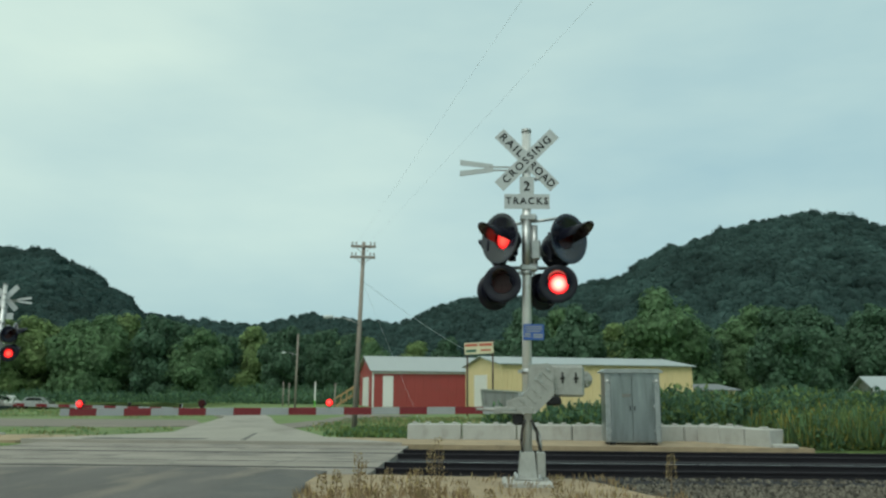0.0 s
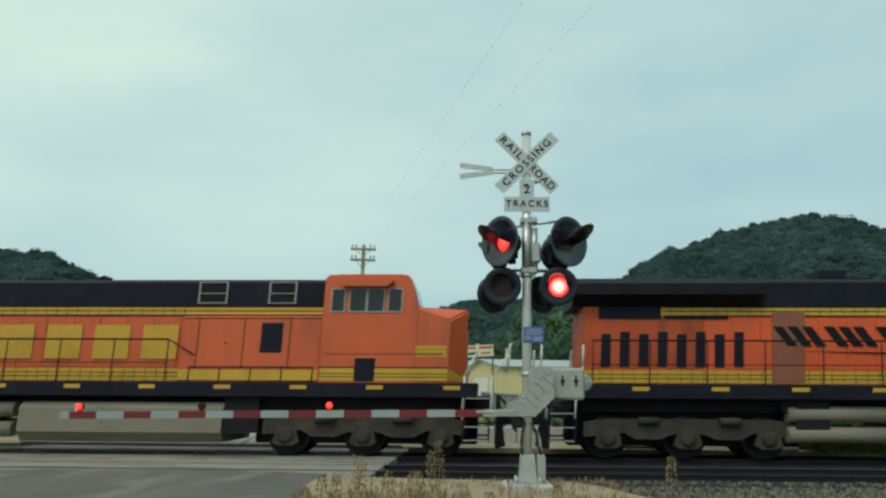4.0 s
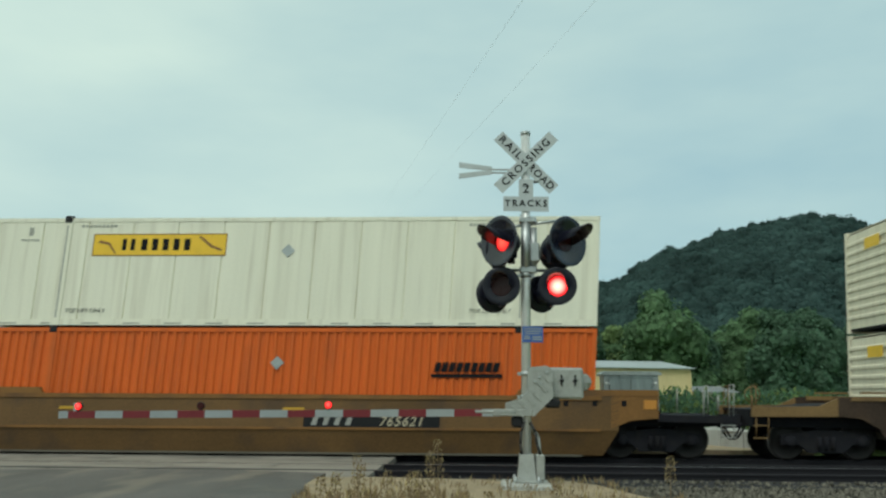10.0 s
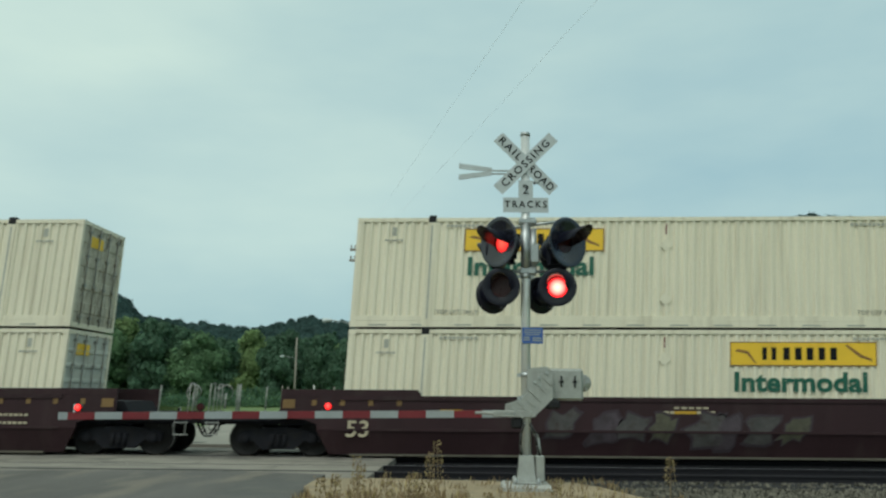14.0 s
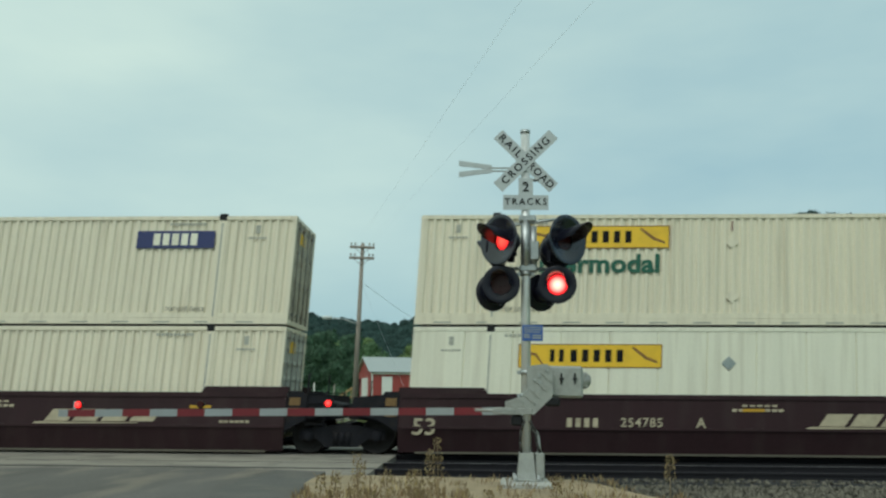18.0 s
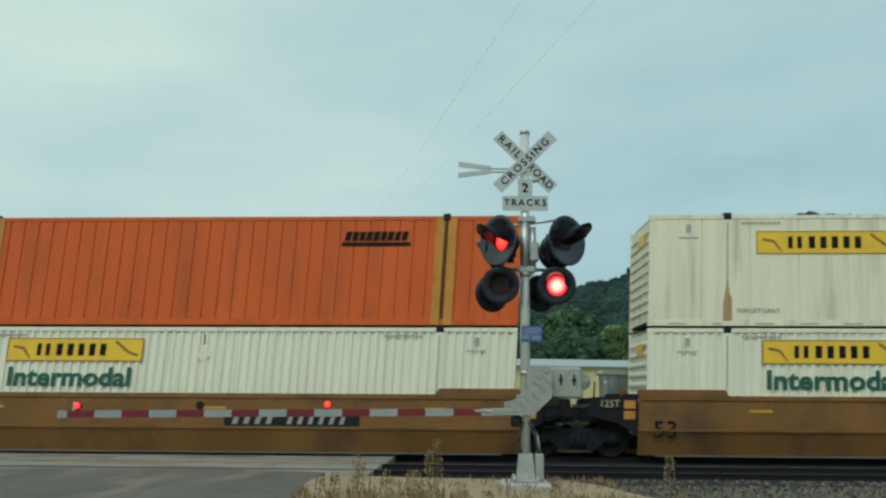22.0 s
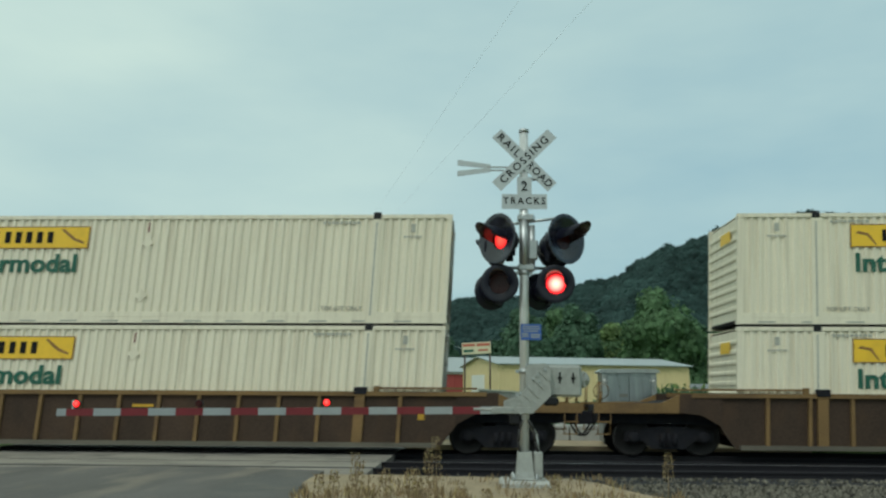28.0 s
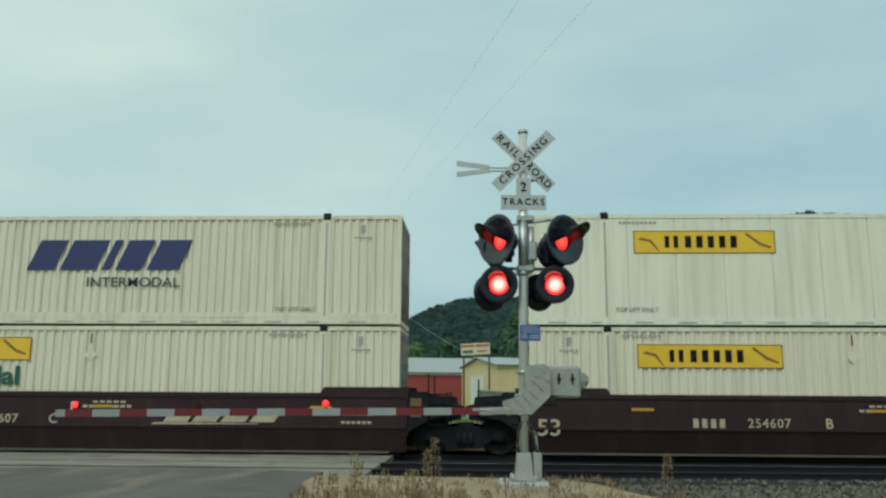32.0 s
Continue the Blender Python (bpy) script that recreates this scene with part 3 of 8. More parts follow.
slab("grass_bank", wavy((-60, 26.7), (-11.9, 28.5), 12, 0.1, 31) + wavy((-12.2, 32.0), (-16.6, 35.5), 4, 0.1, 35) + wavy((-16.7, 35.5), (-60, 34.9), 8, 0.1, 36), G - 0.2, G + 0.02, "grass", "mown green grass beside the road")
slab("dirt_path", wavy((-10.0, 38.5), (-8.5, 35.2), 3, 0.1, 61) + wavy((-6.4, 43.0), (-4.6, 55.5), 5, 0.25, 62) + wavy((-9.0, 57.0), (-8.8, 46.0), 4, 0.2, 63), G - 0.2, G + 0.028, "dirtlane", "brown dirt path worn into the grass beside the road")
slab("cross_street", wavy((-90, 34.4), (-16.6, 35.6), 12, 0.12, 32) + wavy((-12.4, 37.0), (-15.6, 44.6), 3, 0.1, 34) + wavy((-19.0, 44.4), (-90, 45.0), 12, 0.15, 33), G - 0.2, G + 0.026, "dirtlane", "dark gravel lane running along the tracks")

# road: dark asphalt up to the rails, crossing panels, worn pale road beyond
slab("road", [(-40, -60), (9, -60), (1.0, 3.0), (-1.9, 10.6)] + wavy((-2.5, 11.0), (-2.9, 15.2), 8, 0.05, 10) + [(-2.9, 15.6), (-5.1, 16.2), (-13, 15.4), (-40, 15.4)], -0.5, 0.006, "asphalt", "dark patched asphalt road before the crossing")
slab("road_beyond", wavy((-2.3, 24.2), (-5.1, 26.9), 4, 0.08, 11) + wavy((-9.4, 37.5), (-11.3, 44.2), 3, 0.08, 12) + [(-15.0, 55.5), (-18.9, 56.5)] + wavy((-14.3, 45.5), (-11.0, 29.0), 5, 0.08, 13) + wavy((-11.6, 28.0), (-14.0, 24.6), 3, 0.1, 14), -0.5, 0.004, "old_road", "worn pale concrete road running on beyond the crossing")
slab("tar_patch_1", wavy((-3.7, 8.6), (-4.1, 14.25), 7, 0.06, 50) + wavy((-4.05, 14.3), (-3.61, 15.1), 3, 0.05, 51) + wavy((-3.55, 15.1), (-2.95, 14.6), 3, 0.05, 52) + [(-2.75, 13.0), (-2.4, 8.6)], -0.1, 0.012, "tar", "darker asphalt patch at the edge of the road")
slab("tar_patch_2", wavy((-7.1, 24.7), (-7.8, 28.6), 6, 0.04, 53) + wavy((-7.95, 28.65), (-7.25, 24.75), 6, 0.04, 54), -0.1, 0.012, "tar", "dark tar seam across the worn road")
slab("tar_patch_3", wavy((-12.2, 24.8), (-8.6, 24.85), 5, 0.06, 55) + wavy((-8.5, 25.5), (-12.0, 25.3), 5, 0.1, 56), -0.1, 0.012, "tar", "dark worn patch beside the rails")
crossing = thing("crossing_deck", "worn grey crossing panels between the rails", "crossing deck", kind="structure")
for y0, y1, name in ((15.55, 16.78, "near_panel"), (16.93, 18.27, "middle_panel"), (18.43, 21.20, "centre_panel"), (21.36, 22.70, "far_panel"), (22.86, 24.6, "outer_panel")):
    for i in range(5):
        bm = bmesh.new()
        a, b = -13.4 + i * 2.26, -13.4 + (i + 1) * 2.26 - 0.015
        za = -0.05 if y1 < 19 else -0.09
        box(bm, a, b, y0 + 0.03, y1 - 0.03, -0.5, za + 0.002, bevel=0.012)
        part(name, bm, "panel", crossing)

for k, yc in enumerate(TRACKS):
    for side in (-0.7525, 0.7525):
        bm = bmesh.new()
        a = yc + side + (-0.13 if side > 0 else 0.05)
        box(bm, -13.4, -2.12, a, a + 0.08, -0.5, TRACK_Z[k] + 0.006)
        part("flangeway_strip", bm, "tar", crossing, "dark rubber strip beside the rail")

for k, yc in enumerate(TRACKS):
    zt = TRACK_Z[k]
    bm = bmesh.new()
    prism(bm, [(-2.7, G - 0.2), (2.7, G - 0.2), (1.6, -0.13), (-1.6, -0.13)], -1.0, 1.0)
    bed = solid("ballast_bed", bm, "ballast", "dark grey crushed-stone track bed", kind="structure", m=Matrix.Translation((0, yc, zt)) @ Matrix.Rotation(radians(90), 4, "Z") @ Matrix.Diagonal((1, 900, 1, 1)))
    track = thing("track", "steel railway track on dark creosoted ties", "railway track", "railway tracks", m=pose(0, yc, zt))
    for side in (-0.7525, 0.7525):
        bm = bmesh.new()
        half = [(0.07, -0.17), (0.07, -0.158), (0.012, -0.145), (0.011, -0.045), (0.036, -0.036), (0.036, -0.008), (0.029, 0.0)]
        ring = [(side + w, z) for w, z in half] + [(side - w, z) for w, z in half[::-1]]
        ends = [[bm.verts.new((x, y, z)) for y, z in ring] for x in (-900, 900)]
        for k2 in range(len(ring)):
            f = bm.faces.new([ends[0][k2], ends[0][(k2 + 1) % len(ring)], ends[1][(k2 + 1) % len(ring)], ends[1][k2]])
            f.material_index = 1 if k2 == 6 else 0
        worn = k == 0 and side > 0
        part("rail", bm, ["rail", "railhead" if worn else "rail"], track, "rusty steel rail with a bright running top" if worn else "dull rusty steel rail")
    tie_me = None
    rt = random.Random(20 + k)
    for i in range(34):
        if tie_me is None:
            bm = bmesh.new()
            box(bm, -0.115, 0.115, -1.3, 1.3, -0.34, -0.168, bevel=0.012)
            for s in (-0.7525, 0.7525):
                box(bm, -0.09, 0.09, s - 0.17, s + 0.17, -0.17, -0.158)
            tie_me = to_mesh("tie", bm, "tie")
        part("tie", tie_me, None, track, at=pose(-1.9 + i * 0.52 + rt.uniform(-0.02, 0.02), 0, rt.uniform(-0.006, 0.004), 0, 0, rt.uniform(-1.2, 1.2)))

# crushed stone lying on the bed and its near shoulder
rs = np.random.RandomState(5)
n = 24000
oct_v = np.array([(1, 0, 0), (-1, 0, 0), (0, 1, 0), (0, -1, 0), (0, 0, 1), (0, 0, -1)], float)
oct_f = np.array([(0, 2, 4), (2, 1, 4), (1, 3, 4), (3, 0, 4), (2, 0, 5), (1, 2, 5), (3, 1, 5), (0, 3, 5)])
px = rs.uniform(-2.0, 14.0, n)
py = rs.uniform(12.2, 16.6, n)
keep = (py > 14.75 - np.clip((px - 1.3), 0, 2.6) * 0.9 + rs.uniform(-0.25, 0.25, n)) & (px > -2.3 + 0.0 * py)
# fewer loose stones towards the rail
keep &= (py < 15.9) | (rs.uniform(0, 1, n) < 0.25)
px, py = px[keep], py[keep]
n = len(px)
size = rs.uniform(0.018, 0.055, n)
shape = rs.uniform(0.55, 1.3, (n, 6, 1)) * rs.uniform(0.7, 1.25, (n, 1, 3))
pz = np.where(py < 15.0, G + 0.02, np.where(np.abs(py - 17.6) < 1.6, -0.185, -0.22)) + rs.uniform(0, 0.02, n)
ang = rs.uniform(0, 6.28, n)
v = oct_v[None] * shape * size[:, None, None]
c, s = np.cos(ang)[:, None], np.sin(ang)[:, None]
v = np.stack([v[..., 0] * c - v[..., 1] * s, v[..., 0] * s + v[..., 1] * c, v[..., 2]], -1)
v += np.stack([px, py, pz], -1)[:, None]
f = (oct_f[None] + 6 * np.arange(n)[:, None, None]).reshape(-1, 3)
tagged(new("ballast_stones", mesh_np("ballast_stones", v.reshape(-1, 3), f, ["stone"])), "loose grey crushed stones along the track", "gravel", kind="stuff")
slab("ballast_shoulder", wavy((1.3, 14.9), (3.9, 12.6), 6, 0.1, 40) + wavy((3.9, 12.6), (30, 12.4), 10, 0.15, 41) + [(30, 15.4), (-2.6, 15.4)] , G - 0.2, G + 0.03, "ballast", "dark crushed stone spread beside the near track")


# ---- hills ----
def ico(sub):
    bm = bmesh.new()
    bmesh.ops.create_icosphere(bm, subdivisions=sub, radius=1)
    bm.verts.ensure_lookup_table()
    v = np.array([x.co[:] for x in bm.verts])
    f = np.array([[y.index for y in x.verts] for x in bm.faces])
    bm.free()
    return v, f


ICO1, ICO2 = ico(1), ico(2)


def hill(name, dist, crest, depth, count, seed, label, clump=4.2):
    """A wooded ridge across the view: crest gives (sideways over distance, height over distance) along its top."""
    r = np.random.RandomState(seed)
    ks, hs = np.array([p[0] for p in crest]), np.array([p[1] for p in crest])

    def height(k, s):
        top = np.interp(k, ks, hs) * dist * np.sqrt(1 + k * k) - clump * 0.9
        return np.maximum(-2, top * np.clip(s, 0, 1) ** 0.8)
    nk, ns = 60, 14
    kk = np.linspace(ks[0], ks[-1], nk)
    ss = np.linspace(0, 1.5, ns)
    vs = np.array([(k * (dist - depth * (1 - s)), dist - depth * (1 - s), height(k, s) if s <= 1 else height(k, 1) * (1 - 0.8 * (s - 1))) for s in ss for k in kk])
    fs = np.array([(j * nk + i, j * nk + i + 1, (j + 1) * nk + i + 1, (j + 1) * nk + i) for j in range(ns - 1) for i in range(nk - 1)])
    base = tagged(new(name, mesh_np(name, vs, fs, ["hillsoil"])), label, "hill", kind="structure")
    seen = (max(ks[0], -0.62), min(ks[-1], 0.62))
    # crowns stand apart, about evenly over the slope
    wide = (seen[1] - seen[0]) * dist
    nx = int(np.sqrt(count * wide / depth))
    ny = count // nx
    count = nx * ny
    gx, gy = np.meshgrid(np.arange(nx), np.arange(ny))
    k = seen[0] + (gx.ravel() + 0.5 * (gy.ravel() % 2) + r.uniform(-0.38, 0.38, count)) / nx * (seen[1] - seen[0])
    s = 1.02 - (gy.ravel() + r.uniform(-0.38, 0.38, count)) / ny
    y = dist - depth * (1 - s)
    z = height(k, s) + r.uniform(-1.4, 1.3, count) * clump * 0.3
    rad = clump * np.exp(r.normal(0, 0.22, count)) * 1.0
    centre = np.stack([k * y, y, z], -1)
    # a lumpy heart and a shell of leaf sprays facing every way
    bv, bf = ICO2
    v = bv[None] * (0.86 + r.uniform(-0.16, 0.14, (count, len(bv), 1))) * rad[:, None, None] + centre[:, None]
    heart = v[:, bf[bv[bf].mean(1)[:, 2] > -0.3]]
    heart = np.concatenate([heart, heart[:, :, 2:3]], 2).reshape(-1, 3)
    sprays = 64
    d = r.normal(size=(count, sprays, 3))
    d[:, :, 2] = np.abs(d[:, :, 2]) * 0.9 + 0.05
    d[:, :, 1] -= 0.35
    d /= np.linalg.norm(d, axis=2)[..., None]
    c = centre[:, None] + d * rad[:, None, None] * r.uniform(0.78, 1.08, (count, sprays, 1))
    nrm = d + r.normal(size=d.shape) * 0.22
    nrm /= np.linalg.norm(nrm, axis=2)[..., None]
    t = np.cross(nrm, r.normal(size=d.shape))
    t /= np.linalg.norm(t, axis=2)[..., None]
    b = np.cross(nrm, t)
    q = rad[:, None, None] * r.uniform(0.08, 0.17, (count, sprays, 1))
    quads = np.stack([c - t * q, c - b * q * 0.7, c + t * q, c + b * q * 0.7], 2).reshape(-1, 3)
    v = np.concatenate([quads, heart])
    f = np.arange(len(v)).reshape(-1, 4)
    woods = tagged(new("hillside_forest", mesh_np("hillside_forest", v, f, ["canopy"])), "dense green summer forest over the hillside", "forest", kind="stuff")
    return base, woods


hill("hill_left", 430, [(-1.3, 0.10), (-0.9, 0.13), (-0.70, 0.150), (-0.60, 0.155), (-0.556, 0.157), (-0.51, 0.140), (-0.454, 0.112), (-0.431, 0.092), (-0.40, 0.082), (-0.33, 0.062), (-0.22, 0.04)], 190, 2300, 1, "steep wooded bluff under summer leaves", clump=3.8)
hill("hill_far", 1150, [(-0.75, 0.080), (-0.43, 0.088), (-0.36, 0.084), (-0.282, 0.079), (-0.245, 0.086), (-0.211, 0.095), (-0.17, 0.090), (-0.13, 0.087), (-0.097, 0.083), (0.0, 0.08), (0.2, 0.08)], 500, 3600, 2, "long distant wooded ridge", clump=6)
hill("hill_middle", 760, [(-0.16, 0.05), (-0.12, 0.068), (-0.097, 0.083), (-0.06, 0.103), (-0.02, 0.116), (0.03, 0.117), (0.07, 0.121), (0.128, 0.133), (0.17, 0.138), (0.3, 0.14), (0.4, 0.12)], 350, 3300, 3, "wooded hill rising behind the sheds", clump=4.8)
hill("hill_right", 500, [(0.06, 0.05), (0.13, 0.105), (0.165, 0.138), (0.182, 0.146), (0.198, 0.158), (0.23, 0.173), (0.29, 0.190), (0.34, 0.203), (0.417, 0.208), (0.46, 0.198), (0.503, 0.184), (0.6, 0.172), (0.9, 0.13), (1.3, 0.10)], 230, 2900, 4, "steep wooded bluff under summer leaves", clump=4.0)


# ---- trees ----
def crown_mesh(seed, w, h, leaves, material, leaf=0.42):
    r = np.random.RandomState(seed)
    lobes = [(0, 0, h * 0.5, w * 0.42, h * 0.42)] + [(w * 0.34 * math.cos(a), w * 0.34 * math.sin(a), h * r.uniform(0.12, 0.78), w * r.uniform(0.18, 0.3), h * r.uniform(0.13, 0.22)) for a in np.linspace(0, 6.28, 11)[:-1]]
    lobes += [(w * 0.28 * math.cos(a), w * 0.28 * math.sin(a), h * r.uniform(0.05, 0.18), w * 0.24, h * 0.13) for a in (0.4, 2.4, 4.4)]
    lobes += [(w * r.uniform(-0.2, 0.2), w * r.uniform(-0.2, 0.2), h * r.uniform(0.8, 0.95), w * 0.18, h * 0.12) for _ in range(3)]
    size = np.array([b[3] ** 2 * b[4] for b in lobes]) ** 0.66
    pick = r.choice(len(lobes), leaves, p=size / size.sum())
    L = np.array(lobes)[pick]
    d = r.normal(size=(leaves, 3))
    d /= np.linalg.norm(d, axis=1)[:, None]
    rr = r.uniform(0.72, 1.16, leaves)[:, None]
    c = L[:, :3] + d * rr * np.stack([L[:, 3], L[:, 3], L[:, 4]], -1)
    nrm = d + r.normal(size=(leaves, 3)) * 0.38
    nrm[:, 2] += 0.15
    nrm /= np.linalg.norm(nrm, axis=1)[:, None]
    t = np.cross(nrm, r.normal(size=(leaves, 3)))
    t /= np.linalg.norm(t, axis=1)[:, None]
    b = np.cross(nrm, t)
    q = leaf * r.uniform(0.6, 1.4, leaves)[:, None]
    bend = nrm * q * 0.25
    v = np.stack([c - t * q - bend, c - b * q * 0.7, c + t * q - bend, c + b * q * 0.7], 1).reshape(-1, 3)
    f = np.arange(leaves * 4).reshape(-1, 4)
    # a lumpy inner mass under the outer leaves, one small facet beside the other
    bv, bf = ICO2
    core = []
    for b0 in lobes:
        w3 = bv * (0.86 + r.uniform(-0.14, 0.10, (len(bv), 1))) * np.array([b0[3], b0[3], b0[4]]) + np.array(b0[:3])
        core.append(np.concatenate([w3[bf], w3[bf][:, 2:3]], 1).reshape(-1, 3))
    core = np.concatenate(core)
    v = np.concatenate([v, core])
    f = np.arange(len(v)).reshape(-1, 4)
    return mesh_np("crown", v, f, [material])


def trunk_mesh(seed, h, w):
    r = random.Random(seed)
    bm = bmesh.new()
    tube(bm, (0, 0, -0.2), (0.1, 0.05, h * 0.35), 0.30, 0.22, 8)
    tube(bm, (0.1, 0.05, h * 0.33), (0, 0, h * 0.75), 0.21, 0.07, 7)
    for i in range(6):
        a = i * 1.05 + r.uniform(-0.3, 0.3)
        z = h * r.uniform(0.28, 0.5)
        tube(bm, (0.05, 0, z), (w * 0.32 * math.cos(a), w * 0.32 * math.sin(a), z + h * r.uniform(0.12, 0.25)), 0.11, 0.03, 6)
    return to_mesh("trunk", bm, "bark")


TREES = []
for i, (w, h, m) in enumerate(((9, 12, "leaflight"), (8, 14, "leafdark"), (10, 13, "leaf"), (7, 12, "leafdark"))):
    TREES.append((trunk_mesh(i, h * 1.15, w), crown_mesh(50 + i, w, h, 6800, m, 0.33), h * 1.12))


def tree(kind, x, y, height, turn, group="trees round the town"):
    trunk, crown, h0 = TREES[kind]
    s = height / h0
    t = thing("tree", ("broad light green leafy tree in full summer leaf" if kind % 2 == 0 else "dark green leafy tree in full summer leaf"), "tree", group, m=pose(x, y, G, 0, 0, turn))
    part("trunk", trunk, None, t, at=Matrix.Diagonal((s, s, s, 1)))
    part("crown", crown, None, t, at=Matrix.Translation((0, 0, h0 * s * 0.03)) @ Matrix.Diagonal((s, s, s, 1)))


rt = random.Random(9)
for k0, k1, y0, y1, h0, h1, cnt in ((-0.72, -0.34, 109, 140, 9.5, 13.0, 26), (-0.36, -0.12, 130, 190, 10, 15, 17), (0.06, 0.62, 105, 170, 10.5, 16, 34), (-0.2, 0.1, 200, 260, 12, 16, 10)):
    for i in range(cnt):
        k = k0 + (k1 - k0) * (i + rt.uniform(0, 1)) / cnt
        y = rt.uniform(y0, y1)
        # trees far right get only dark leaves, their shade put into the colour
        tree(rt.choice((0, 2, 1, 3, 1, 3)) if -0.42 < k < 0.12 else rt.choice((0, 2, 1, 2)) if k < 0.36 and k > 0 else rt.choice((0, 0, 2, 2, 1)) if k < 0 else rt.choice((1, 3)), k * y, y, rt.uniform(h0, h1), rt.uniform(0, 360))


# ---- undergrowth and weeds ----
def leaf_field(name, pts, leaf, mats, seed, label, category, tall=1.0, wide=0.28):
    """Blades and leaves at the given places: pts rows of x, y, z, height."""
    r = np.random.RandomState(seed)
    n = len(pts)
    up = np.stack([r.normal(0, 0.45, n), r.normal(0, 0.45, n), r.uniform(0.3, 1.0, n) * tall], -1)
    up /= np.linalg.norm(up, axis=1)[:, None]
    side = np.cross(up, r.normal(size=(n, 3)))
    side /= np.linalg.norm(side, axis=1)[:, None]
    q = leaf * r.uniform(0.5, 1.5, n)[:, None]
    c = pts
    v = np.stack([c, c + up * q * 0.5 + side * q * wide, c + up * q, c + up * q * 0.5 - side * q * wide], 1).reshape(-1, 3)
    idx = r.randint(0, len(mats), n)
    return tagged(new(name, mesh_np(name, v, np.arange(4 * n).reshape(-1, 4), mats, idx)), label, category, kind="stuff")


r = np.random.RandomState(77)


def clumps(x0, x1, y0, y1, hlo, hhi, count, per, spread, slope=0.0):
    cx, cy = r.uniform(x0, x1, count), r.uniform(y0, y1, count)
    hh = r.uniform(hlo, hhi, count)
    i = np.repeat(np.arange(count), per)
    d = r.normal(size=(len(i), 3))
    d /= np.linalg.norm(d, axis=1)[:, None]
    d[:, 2] = np.abs(d[:, 2])
    q = r.uniform(0.55, 1.0, len(i))[:, None]
    p = np.stack([cx[i], cy[i], np.full(len(i), G)], -1) + d * q * np.stack([np.full(len(i), spread), np.full(len(i), spread), hh[i]], -1)
    return p


leaf_field("undergrowth", np.concatenate([clumps(5.4, 22, 28.6, 38, 1.2, 1.95, 190, 520, 1.15), clumps(0.6, 6.0, 28.6, 33, 0.6, 1.3, 60, 380, 0.85)]), 0.19, ["weedgreen", "leaf", "leafdark", "leafdark"], 3, "tangled green bushes and tall weeds beyond the blocks", "bushes")
leaf_field("tall_weeds", np.concatenate([clumps(9.0, 16, 24.4, 31, 0.5, 1.2, 190, 80, 0.6), clumps(16, 40, 24.8, 36, 0.6, 1.25, 170, 70, 0.9)]), 0.42, ["weedgreen", "weedgreen", "leaf", "leafdark", "weedgreen", "leaf", "goldenrod", "weedgreen", "leaf"], 4, "tall rank green weeds and reeds beside the track", "weeds", tall=4.5, wide=0.035)
leaf_field("weed_leaves", np.concatenate([clumps(9.4, 16, 24.8, 31, 0.5, 1.4, 210, 100, 0.6), clumps(10, 26, 26.5, 36, 0.7, 1.5, 260, 110, 0.9)]), 0.14, ["weedgreen", "leaf", "leafdark", "weedgreen", "leaf", "goldenrod"], 14, "leafy weeds among the tall reeds", "weeds")
leaf_field("hedge", np.concatenate([clumps(-68, -10, 97, 104, 0.5, 1.7, 230, 110, 1.7), clumps(-84, -38, 114, 122, 0.8, 2.6, 150, 130, 2.0), clumps(-54, -13, 108, 125, 1.0, 2.8, 130, 150, 2.0)]), 0.32, ["leaf", "leafdark", "leafdark"], 24, "dense green bushes under the trees", "bushes")
leaf_field("grass_tufts", np.concatenate([clumps(-5.2, 3.0, 28.4, 33, 0.03, 0.16, 220, 60, 0.5)]), 0.16, ["weedgreen", "leaf", "weedgreen"], 5, "unmown green grass behind the concrete blocks", "grass", tall=2.0)
leaf_field("verge_grass", np.concatenate([clumps(-44, -11.5, 26.9, 34.5, 0.01, 0.04, 160, 20, 0.5), clumps(-7.5, 3.5, 33, 50, 0.03, 0.12, 320, 26, 0.6), clumps(-44, -17, 46, 62, 0.03, 0.12, 260, 26, 0.8)]), 0.13, ["weedgreen", "leaf", "weedgreen", "drygrass"], 25, "short green verge grass beside the road", "grass", tall=2.0, wide=0.12)
leaf_field("dry_grass", np.concatenate([clumps(-2.2, 2.2, 8.3, 12.8, 0.02, 0.06, 170, 10, 0.13), clumps(-2.2, -0.1, 8.4, 10.6, 0.05, 0.16, 75, 26, 0.12), clumps(0.9, 2.6, 8.6, 10.6, 0.03, 0.08, 26, 20, 0.12)]) + np.array([0, 0, 0.31]), 0.10, ["drystalk", "drygrass", "drystalk", "drystalk"], 6, "sparse short dry grass on the sandy shoulder", "grass", tall=2.5, wide=0.07)


